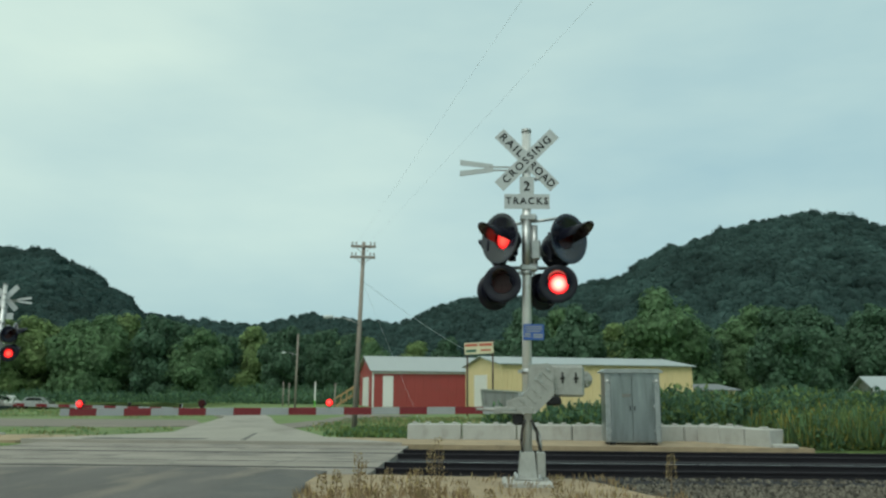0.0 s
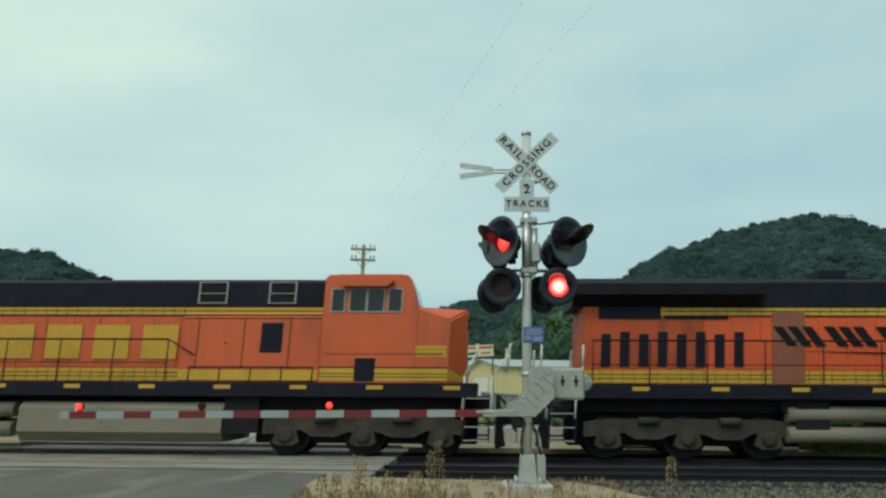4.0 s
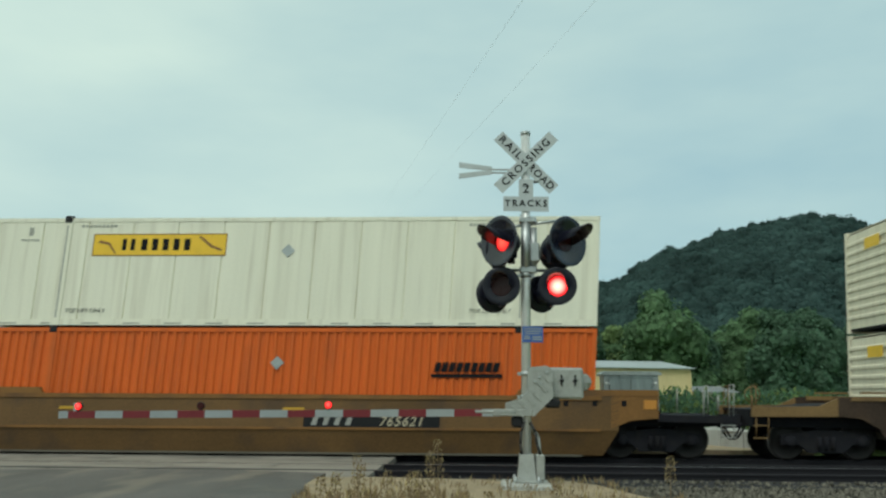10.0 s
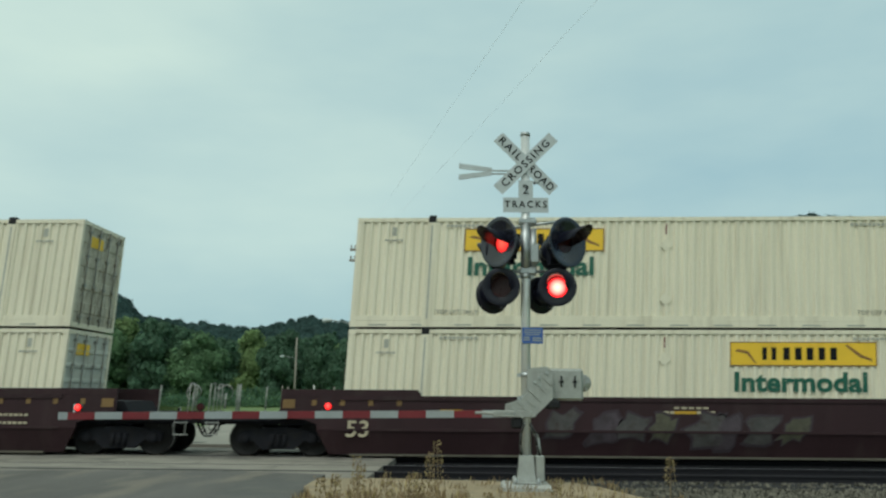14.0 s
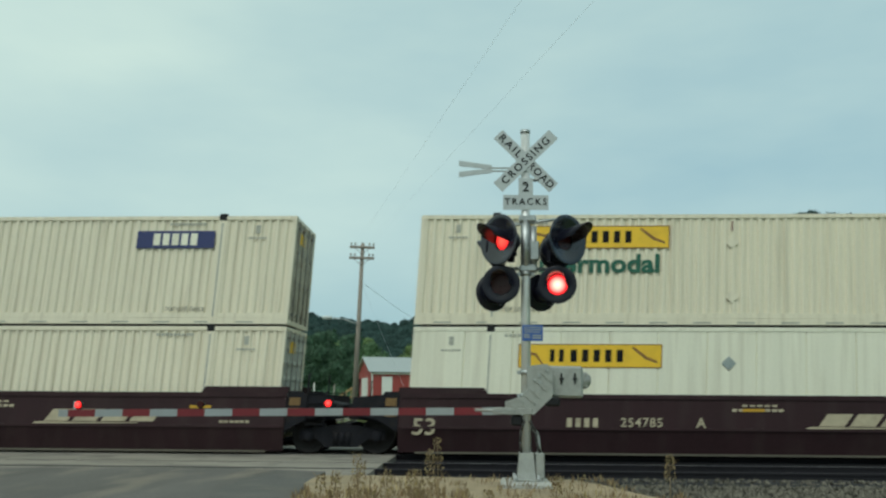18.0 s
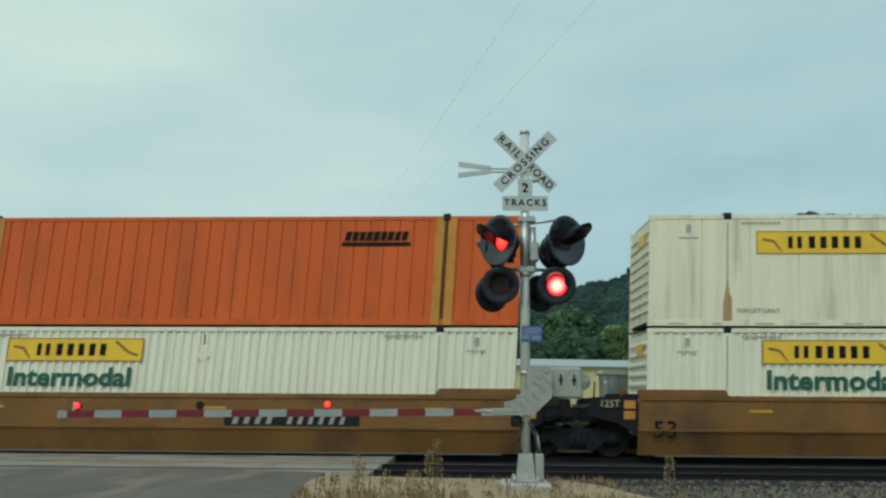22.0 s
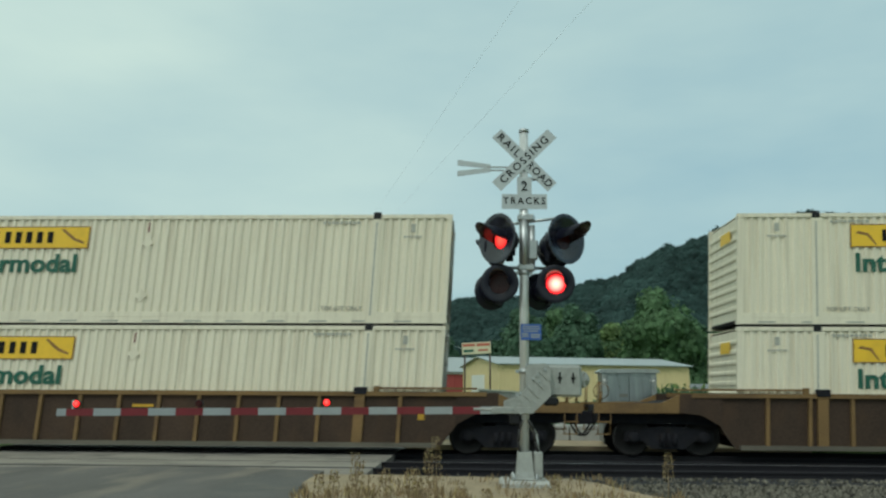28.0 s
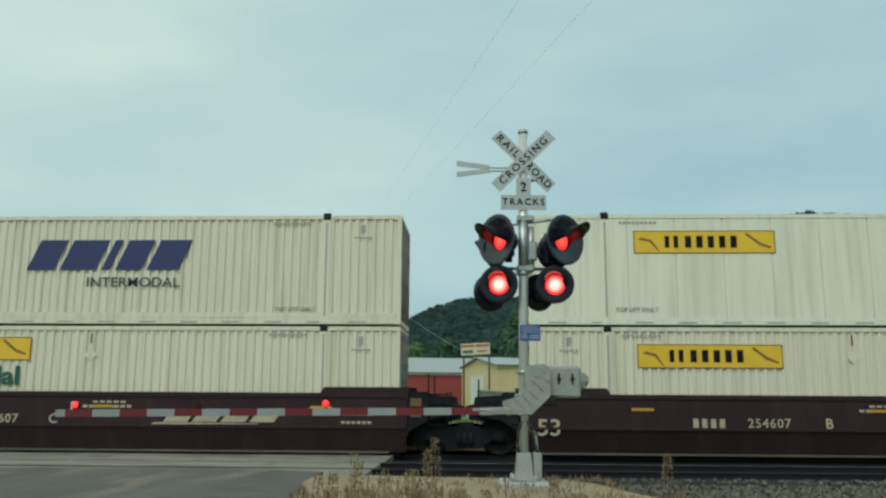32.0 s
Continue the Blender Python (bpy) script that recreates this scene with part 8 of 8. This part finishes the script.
        lp("nose_window", lambda bm: box(bm, N - 0.012, N + 0.01, s * 0.5 - 0.12, s * 0.5 + 0.12, 3.12, 3.46, bevel=0.01), "glass", "small dark window in the nose", tag=s)

    def cabinets(bm):
        box(bm, N + 3.74, N + 7.4, -1.42, 1.42, 1.77, 3.45, bevel=0.03)
    lp("control_cabinet", cabinets, paint, "orange equipment cabinet behind the cab")

    def hood(bm):
        box(bm, N + 3.70, N + 17.3, -1.05, 1.05, 1.77, 3.5)
    lp("engine_hood", hood, paint, "orange engine hood")

    def hood_door(bm):
        box(bm, 0.0, 0.69, -0.012, 0.012, 2.15, 3.44, bevel=0.006)
    for i in range(11):
        for s in (-1, 1):
            lp("hood_door", hood_door, paint, at=pose(N + 7.6 + i * 0.72, s * 1.06, 0))

    def hoodtop(bm):
        prism_pts = [(-1.06, 3.74), (1.06, 3.74), (1.06, 4.38), (0.86, 4.48), (-0.86, 4.48), (-1.06, 4.38)]
        a = [bm.verts.new((N + 3.74, y, z)) for y, z in prism_pts]
        b = [bm.verts.new((N + 16.2, y, z)) for y, z in prism_pts]
        bm.faces.new(a)
        bm.faces.new(b[::-1])
        for i in range(6):
            bm.faces.new([a[i], b[i], b[(i + 1) % 6], a[(i + 1) % 6]])
        for x in (4.57, 6.41):
            for s in (-1, 1):
                box(bm, N + x, N + x + 0.75, *sorted((s * 1.05, s * 1.08)), 3.82, 4.4)
    lp("hood_roof", hoodtop, "locoblack", "black hood roof")

    for x, w in ((4.57, 0.74), (6.41, 0.78)):
        for s in (-1, 1):
            def grille_frame(bm):
                for a, b, e, f_ in ((0, w, 3.82, 3.845), (0, w, 4.08, 4.10), (0, w, 4.375, 4.40), (0, 0.04, 3.845, 4.375), (w - 0.04, w, 3.845, 4.375)):
                    box(bm, N + x + a, N + x + b, *sorted((s * 1.081, s * 1.095)), e, f_)
            lp("grille_frame", grille_frame, "stepgrey", "pale frame round a roof grille", tag=(x, s))

    def dynamic(bm):
        prism(bm, [(N + 3.76, 4.40), (N + 9.3, 4.40), (N + 9.0, 4.62), (N + 3.9, 4.62)], -1.0, 1.0)
    if era != "old":
        lp("brake_housing", dynamic, "locoblack", "raised black roof housing behind the cab")

    def roofgear(bm):
        box(bm, N + 11.6, N + 12.4, -0.4, 0.4, 4.46, 4.62, bevel=0.03)
        box(bm, N + 9.2, N + 9.9, -0.3, 0.3, 4.46, 4.56, bevel=0.03)
        for dy in (-0.2, 0.0, 0.2):
            tube(bm, (N + 10.6, dy, 4.55), (N + 10.2, dy, 4.62), 0.03, 0.09, 8)
            tube(bm, (N + 10.7, dy, 4.55), (N + 11.1, dy, 4.62), 0.03, 0.09, 8)
        box(bm, N + 10.5, N + 10.8, -0.25, 0.25, 4.45, 4.55)
    lp("roof_vent", roofgear, "locoblack", "black roof vent or horn", each=True)

    def stripe_top(bm):
        for s in (-1, 1):
            box(bm, N + 3.75, N + 17.3, *sorted((s * 1.0, s * 1.085)), 3.50, 3.74)
    lp("yellow_band", stripe_top, "locoyellow", "yellow upper band", each=True)

    def stripe_low(bm):
        for s in (-1, 1):
            box(bm, N + 0.44, N + 3.70, *sorted((s * 1.48, s * 1.508)), 1.82, 2.13)
            box(bm, N + 3.76, N + 7.38, *sorted((s * 1.42, s * 1.432)), 1.82, 2.08)
            box(bm, N + 7.45, N + 19.3, *sorted((s * 1.05, s * 1.085)), 1.80, 2.12)
    lp("yellow_band", stripe_low, "locoyellow", "yellow lower band", tag="low", each=True)

    def pin(bm):
        for s in (-1, 1):
            for z in (1.90, 1.98):
                box(bm, N + 0.44, N + 3.70, *sorted((s * 1.505, s * 1.512)), z, z + 0.02)
            box(bm, N + 0.44, N + 3.72, *sorted((s * 1.505, s * 1.512)), 2.13, 2.16)
            for z in (1.9, 2.0):
                box(bm, N + 7.45, N + 19.3, *sorted((s * 1.08, s * 1.089)), z, z + 0.02)
            for i in range(40):
                x = N + 7.5 + i * 0.29
                box(bm, x, x + 0.012, *sorted((s * 1.08, s * 1.09)), 1.80, 2.12)
                box(bm, x, x + 0.012, *sorted((s * 1.08, s * 1.09)), 3.50, 3.74)
            for z in (3.50, 3.61, 3.715):
                box(bm, N + 3.76, N + 17.25, *sorted((s * 1.08, s * 1.089)), z, z + 0.025)
            box(bm, N + 2.3, N + 2.82, *sorted((s * 1.505, s * 1.516)), 1.80, 2.38)
    tagged(lp("pinstripe", pin, "locoblack"), kind="stuff")

    def tabs(bm):
        for s in (-1, 1):
            for i in range(10):
                x = N + 0.1 + i * 1.95
                box(bm, x, x + 0.42, *sorted((s * 1.52, s * 1.527)), 1.60, 1.70)
    lp("reflector", tabs, "locoyellow", each=True)

    def radiator(bm):
        box(bm, N + 16.2, N + 19.3, -1.06, 1.06, 2.12, 3.74)
    lp("radiator_section", radiator, "locodirty", "orange radiator section")

    def wings(bm):
        pr = [(-1.5, 4.02), (-1.5, 4.30), (-1.2, 4.46), (1.2, 4.46), (1.5, 4.30), (1.5, 4.02), (1.06, 3.74), (-1.06, 3.74)]
        x0 = N + (15.2 if era == "new" else 14.8)
        a = [bm.verts.new((x0, y, z)) for y, z in pr]
        b = [bm.verts.new((N + 19.6, y, z)) for y, z in pr]
        bm.faces.new(a)
        bm.faces.new(b[::-1])
        for i in range(8):
            bm.faces.new([a[i], b[i], b[(i + 1) % 8], a[(i + 1) % 8]])
    lp("radiator_wing", wings, "locoblack", "black overhanging radiator roof")

    def grilles(bm):
        for s in (-1, 1):
            y = sorted((s * 1.06, s * 1.075))
            box(bm, N + 15.6, N + 17.2, *y, 3.42, 3.74)
            box(bm, N + 17.3, N + 18.9, *y, 3.42, 3.74)
            if era == "new":
                box(bm, N + 14.0, N + 14.3, *sorted((s * 1.07, s * 1.095)), 2.9, 3.3)
                box(bm, N + 14.6, N + 15.3, *sorted((s * 1.07, s * 1.095)), 2.25, 3.35)
                for x in (15.6, 16.0, 16.4):
                    box(bm, N + x, N + x + 0.26, *y, 2.25, 3.05)
            else:
                for i in range(8):
                    box(bm, N + 15.2 + i * 0.48, N + 15.45 + i * 0.48, *y, 2.2, 3.1 - 0.06 * (i % 2))
    lp("radiator_grille", grilles, "locoblack", "black louvred opening", each=True)

    def tank(bm):
        pr = [(-1.2, 0.25), (1.2, 0.25), (1.45, 0.5), (1.45, 1.1), (1.3, 1.25), (-1.3, 1.25), (-1.45, 1.1), (-1.45, 0.5)]
        a = [bm.verts.new((N + 6.1, y, z)) for y, z in pr]
        b = [bm.verts.new((N + (14.0 if era == "new" else 11.4), y, z)) for y, z in pr]
        bm.faces.new(a)
        bm.faces.new(b[::-1])
        for i in range(8):
            bm.faces.new([a[i], b[i], b[(i + 1) % 8], a[(i + 1) % 8]])
        for s in (-1, 1):
            box(bm, N + 9.2, N + 9.28, *sorted((s * 1.45, s * 1.47)), 0.75, 1.15)
    lp("fuel_tank", tank, "tank", "dusty fuel tank under the frame")
    if era != "new":
        def airtank(bm):
            for z in (0.55, 1.05):
                tube(bm, (N + 11.6, -1.2, z), (N + 14.2, -1.2, z), 0.2, seg=14)
                tube(bm, (N + 11.6, 1.2, z), (N + 14.2, 1.2, z), 0.2, seg=14)
        lp("air_reservoir", airtank, "tank", each=True)
    # trucks
    for x in (N + 2.5, N + 16.6):
        def bolster(bm):
            box(bm, -0.3, 0.3, -1.0, 1.0, 0.62, 1.02, bevel=0.03)
        tr = lp("truck", bolster, "truckframe", "dusty three-axle truck", at=pose(x, 0, TRACK_Z[1]))
        for s in (-1, 1):
            def side_frame(bm):
                prism(bm, [(-2.6, 0.55), (-2.6, 0.92), (-2.0, 1.0), (2.0, 1.0), (2.6, 0.92), (2.6, 0.55), (2.2, 0.58), (1.6, 0.66), (1.3, 0.50), (0.7, 0.50), (0.4, 0.62), (-0.4, 0.62), (-0.7, 0.50), (-1.3, 0.50), (-1.6, 0.66), (-2.2, 0.58)], *sorted((s * 1.02, s * 1.2)))
            lp("side_frame", side_frame, "truckframe", "dusty cast side frame", tr, tag=s)
            for a in (-1.98, 0.0, 1.98):
                lp("pedestal", lambda bm: prism(bm, [(-0.34, 0.36), (-0.24, 0.78), (0.24, 0.78), (0.34, 0.36), (0.2, 0.28), (-0.2, 0.28)], *sorted((s * 1.06, s * 1.22))), "truckframe", "", tr, pose(a, 0, 0), s)
                lp("bearing_cap", lambda bm: lathe(bm, (0, s * 1.2, 0.53), (0, s, 0), [(0, 0.2), (0.06, 0.19), (0.08, 0.1), (0.085, 0.001)], 14), "truckframe", "", tr, pose(a, 0, 0), s)
            for a in (-1.0, 1.0):
                lp("brake_cylinder", lambda bm: tube(bm, (-0.25, s * 1.26, 0.95), (0.25, s * 1.26, 0.95), 0.1, seg=10), "truckframe", "", tr, pose(a, 0, 0), s)
        wheel, _, _ = truck_parts(0.533, 2.0)
        for dx in (-1.98, 0.0, 1.98):
            w = part("wheelset", wheel, None, tr, at=pose(dx, 0, 0.533))
            WHEELS.append((w, (dx, 0, 0.533), u + (22.25 - x - dx if flip else x + dx), 0.533))

    def gear(bm):
        for x in (N + 2.5, N + 16.6):
            box(bm, x - 2.9, x + 2.9, -0.62, 0.62, 0.22, 1.4)
            box(bm, x - 2.9, x + 2.9, -1.0, 1.0, 1.08, 1.4)
        for s in (-1, 1):
            box(bm, N + 5.2, N + 6.1, *sorted((s * 0.7, s * 1.35)), 0.5, 1.4)
            box(bm, N + 13.2, N + 14.0, *sorted((s * 0.7, s * 1.35)), 0.45, 1.4)
    lp("traction_motor", gear, "under", each=True)

    for x0 in (0.88, 21.0):
        for s in (-1, 1):
            def ladder(bm):
                y = sorted((s * 0.95, s * 1.5))
                for xx in (x0 - 0.03, x0 + 0.62):
                    box(bm, xx, xx + 0.03, *y, 0.3, 1.5)
            ladder_ob = lp("ladder_side", ladder, "locoblack", "black corner step ladder", tag=(x0, s), each=True)

            def steps(bm):
                for z in (0.35, 0.68, 1.02, 1.38):
                    box(bm, x0, x0 + 0.62, *sorted((s * 0.95, s * 1.5)), z, z + 0.03)
            lp("step", steps, "locoblack", "", ladder_ob, tag=(x0, s), each=True)

            def edge(bm):
                for z in (0.35, 0.68, 1.02, 1.38):
                    box(bm, x0, x0 + 0.62, *sorted((s * 1.5, s * 1.512)), z, z + 0.03)
            lp("step_edge", edge, "stepgrey", "", ladder_ob, tag=(x0, s), each=True)

    def plow(bm):
        for x0, sg in ((0.68, -1), (21.6, 1)):
            a = [bm.verts.new(p) for p in ((x0, -1.45, 0.15), (x0, 1.45, 0.15), (x0 + sg * 0.28, 0, 0.15), (x0 + 0.0, -1.45, 1.5), (x0, 1.45, 1.5), (x0 + sg * 0.06, 0, 1.5))]
            bm.faces.new([a[0], a[2], a[5], a[3]])
            bm.faces.new([a[2], a[1], a[4], a[5]])
            bm.faces.new([a[0], a[3], a[4], a[1]])
    lp("pilot_plough", plow, "locoblack", "black pilot plough", each=True)


    def rails(bm):
        for s in (-1, 1):
            y = s * 1.47
            for i in range(9):
                x = N + 7.7 + i * 1.42
                tube(bm, (x, y, 1.77), (x, y, 2.85), 0.018, seg=5)
            tube(bm, (N + 7.7, y, 2.85), (N + 19.1, y, 2.85), 0.024, seg=5)
            tube(bm, (N + 7.0, y, 2.45), (N + 7.7, y, 2.85), 0.018, seg=5)
            tube(bm, (N + 7.7, y, 2.25), (N + 19.1, y, 2.25), 0.012, seg=5)
            for i in range(5):
                x = N + 3.9 + i * 0.8
                tube(bm, (x, s * 1.45, 1.77), (x, s * 1.45, 2.15), 0.014, seg=5)
    lp("walkway_handrail", rails, "locoblack", "black walkway handrail")

    def lowrail(bm):
        for s in (-1, 1):
            tube(bm, (N + 3.9, s * 1.45, 2.15), (N + 7.1, s * 1.45, 2.15), 0.014, seg=5)
    lp("low_rail", lowrail, "locoblack", "low black rail along the cabinet", each=True)

    def glare(bm):
        prism(bm, [(N + 0.12, 3.69), (N + 1.28, 3.71), (N + 1.28, 3.73), (N + 0.12, 3.71)], -0.72, 0.72)
    lp("glare_panel", glare, "locoblack", "black panel on top of the nose")

    for s in (-1, 1):
        for xa, xb in ((0.86, 0.46), (1.56, 1.30), (21.0, 20.85), (21.72, 21.9)):
            def endrail(bm):
                if xa < 2:
                    pts = [(xa, s * 1.48, 0.85), (xa, s * 1.48, 1.95), (xb, s * 1.44, 2.5), (xb - 0.02, s * 1.40, 2.76)]
                    if xa < 1:
                        pts += [(xb - 0.02, s * 0.95, 2.76), (xb - 0.02, s * 0.95, 2.1)]
                    for p0, p1 in zip(pts, pts[1:]):
                        tube(bm, p0, p1, 0.024, seg=6)
                    return
                tube(bm, (xa, s * 1.48, 0.9), (xa, s * 1.48, 1.6), 0.024, seg=6)
                tube(bm, (xa, s * 1.48, 1.6), (xb, s * 1.40, 2.2), 0.024, seg=6)
                tube(bm, (xb, s * 1.40, 2.2), (xb, s * 1.36, 2.75), 0.024, seg=6)
            lp("grab_rail", endrail, "handrail", "pale corner grab rail", tag=(xa, s))
    if era == "new":
        for y in (-0.62, 0.32):
            lp("end_post", lambda bm: box(bm, 0.60, 0.66, -0.11, 0.11, 1.77, 2.72, bevel=0.01), "locoyellow", "yellow front platform board", at=pose(0, y, 0), tag="board")
        lp("platform_edge", lambda bm: box(bm, 0.55, 1.24, -1.28, 1.28, 1.62, 1.776, bevel=0.01), "locoyellow", "yellow front platform edge")
        for y in (-0.85, 0.85):
            lamp = lp("ditch_light", lambda bm: lathe(bm, (0.64, 0, 1.98), (-1, 0, 0), [(0, 0.001), (0, 0.13), (0.12, 0.15), (0.13, 0.12)], 14), "black", "", at=pose(0, y, 0), tag="case")
            lp("lamp_glass", lambda bm: lathe(bm, (0.52, 0, 1.98), (-1, 0, 0), [(0, 0.10), (0.03, 0.07), (0.04, 0.001)], 14), "headlamp", "lit white lamp glass", lamp, tag="glass")
        for z in (3.34, 3.54):
            lp("lamp_glass", lambda bm: lathe(bm, (N - 0.042, 0, 0), (-1, 0, 0), [(0, 0.08), (0.02, 0.055), (0.03, 0.001)], 14), "headlamp", "lit white headlight glass", at=pose(0, 0, z), tag="head")
        lp("number_box", lambda bm: [box(bm, N + 1.28, N + 1.62, y, y + 0.42, 4.26, 4.5, bevel=0.02) for y in (-1.02, 0.6)], paint, "orange number box over the windscreen", cabob, each=True)
    def seams(bm):
        for s in (-1, 1):
            for x in (4.55, 5.75, 6.95) if era != "new" else (3.78,):
                box(bm, N + x, N + x + 0.025, *sorted((s * 1.418, s * 1.424)), 2.1, 3.42)
            box(bm, N + 3.76, N + 7.38, *sorted((s * 1.418, s * 1.424)), 3.385, 3.41)
            box(bm, N + (1.7 if era == "new" else 0.6), N + 3.6, *sorted((s * 1.50, s * 1.506)), 2.48, 2.495)
            for x in (4.9, 6.2):
                box(bm, N + x, N + x + 0.05, *sorted((s * 1.418, s * 1.43)), *((2.26, 2.32) if era == "new" else (2.72, 2.78)))
            if era == "new":
                box(bm, N + 4.0, N + 7.0, *sorted((s * 1.418, s * 1.424)), 2.49, 2.505)
                for x in (4.15, 5.35, 6.5):
                    box(bm, N + x, N + x + 0.85, *sorted((s * 1.43, s * 1.437)), 1.84, 1.89)
    tagged(lp("panel_seam", seams, "locoblack", "dark seams and latches of the cabinet doors"), kind="stuff")
    def coupling(bm):
        for x, sg in ((0.62, -1), (21.63, 1)):
            box(bm, *sorted((x, x + sg * 0.72)), -0.14, 0.14, 0.72, 1.02, bevel=0.03)
            box(bm, *sorted((x + sg * 0.5, x + sg * 0.78)), -0.2, 0.2, 0.66, 1.08, bevel=0.05)
    lp("coupler", coupling, "under", "black knuckle coupler", each=True)

    def hoses(bm):
        for x, sg in ((0.66, -1), (21.6, 1)):
            for y in (-1.0, -0.75, -0.5, 0.55, 0.8):
                pts = [(x + sg * 0.02, y, 1.45), (x + sg * 0.28, y, 1.2), (x + sg * 0.42, y * 0.98, 0.85), (x + sg * 0.5, y * 0.95, 0.55)]
                for p0, p1 in zip(pts, pts[1:]):
                    tube(bm, p0, p1, 0.032, seg=6)
    tagged(lp("air_hose", hoses, "rubber", "dark bundle of hanging air hoses"), kind="stuff")
    if era == "old":
        lp("cabinet_opening", lambda bm: [box(bm, N + 4.75, N + 5.32, *sorted((s * 1.418, s * 1.43)), 2.52, 3.28) for s in (-1, 1)], "locoblack", "dark opening in the cabinet", each=True)
    if era == "swoosh":
        lp("primer_door", lambda bm: box(bm, N + 13.68, N + 14.5, 1.07, 1.10, 1.82, 3.6, bevel=0.006), "primer", "replacement hood door in brown primer")
        lp("exhaust_stack", lambda bm: box(bm, N + 12.3, N + 13.0, -0.4, 0.4, 4.44, 4.82, bevel=0.03), "locoblack", "tall black exhaust stack")
        lp("bare_patch", lambda bm: prism(bm, [(N + 0.62, 1.92), (N + 1.50, 1.92), (N + 1.50, 2.10), (N + 1.32, 2.12), (N + 1.30, 2.26), (N + 0.62, 2.12)], 1.509, 1.514), "handrail", "pale patch of bare primer on the nose")
    # writing on both sides
    ink = "ink"
    for s in (-1, 1):
        at = pose(N + 2.2 + (0.19 if s < 0 else -0.14), s * 1.514, 2.96 if era == "new" else 3.05, 0, 0, 0 if s < 0 else 180) @ Matrix.Diagonal((1.18, 1, 1, 1))
        if number:
            part("lettering", lettering(number, 0.62, ink, 0.001), None, cabob, "road number on the cab side", at=at)
        bm = bmesh.new()
        x0 = N + 9.3
        y = s * 1.10
        if era != "old":
            for i in range(4):
                a = x0 + i * 1.28
                for j in range(3):
                    b2 = bmesh.new()
                    e = a + j * 0.36
                    prism(b2, [(e, 2.74), (e + 0.25, 2.74), (e + 0.63, 3.24), (e + 0.38, 3.24)], y - 0.004, y + 0.004)
                    part("company_shape", b2, "ink", c, "slanted black bar")
            prism(bm, [(x0 - 0.55, 2.40), (x0 - 0.3, 2.56), (x0 + 4.6, 2.62), (x0 + 1.0, 2.50)], y - 0.004, y + 0.004)
            part("company_stroke", bm, "ink", c, "long black tapering stroke")
        else:
            for i in range(4):
                a = x0 - 1.7 + i * 1.3
                b2 = bmesh.new()
                box(b2, a, a + 0.95, y - 0.005, y + 0.005, 2.36, 3.25)
                part("company_shape", b2, "locoyellow", c, "yellow block of the company name")
            bm.free()
    return c


loco(1.95, False, "7649", "loco", "new")
loco(24.2, False, "4575", "loco2", "old")
loco(46.45, True, "", "loco2", "old")
loco(68.7, True, "4484", "loco", "swoosh")


# ---- what moves ----
def motions():
    for ob, u, z, flip in TRAIN:
        walk(ob, [(t, pose(u - s, YT, z, 0, 0, 180 if flip else 0)) for t, s in ROWS])
    ts, ss = [r_[0] for r_ in ROWS], [r_[1] for r_ in ROWS]
    for w, (dx, dy, dz), u, rad in WHEELS:
        # the wheels turn while they roll past the crossing
        t0, t1 = np.interp([u - 17, u + 17], ss, ts)
        flip = w.parent.parent.matrix_world.to_3x3()[0][0] < 0 or w.parent.parent.matrix_basis.to_3x3()[0][0] < 0
        f0, f1 = max(1, int(t0 * FPS)), min(int(31.7 * FPS), int(t1 * FPS) + 1)
        step = min(math.degrees(24.87 / FPS / rad), 88) * (1 if flip else -1)
        rows = [(0.0, pose(dx, dy, dz))] + [(f_ / FPS, Matrix.Translation((dx, dy, dz)) @ Matrix.Rotation(radians(step * (f_ - f0)), 4, "Y")) for f_ in range(f0, f1 + 1)]
        if f1 / FPS < 31.9:
            rows.append((32.0, rows[-1][1]))
        walk(w, rows)
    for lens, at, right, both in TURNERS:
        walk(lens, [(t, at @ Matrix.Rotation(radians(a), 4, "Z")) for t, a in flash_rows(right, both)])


motions()
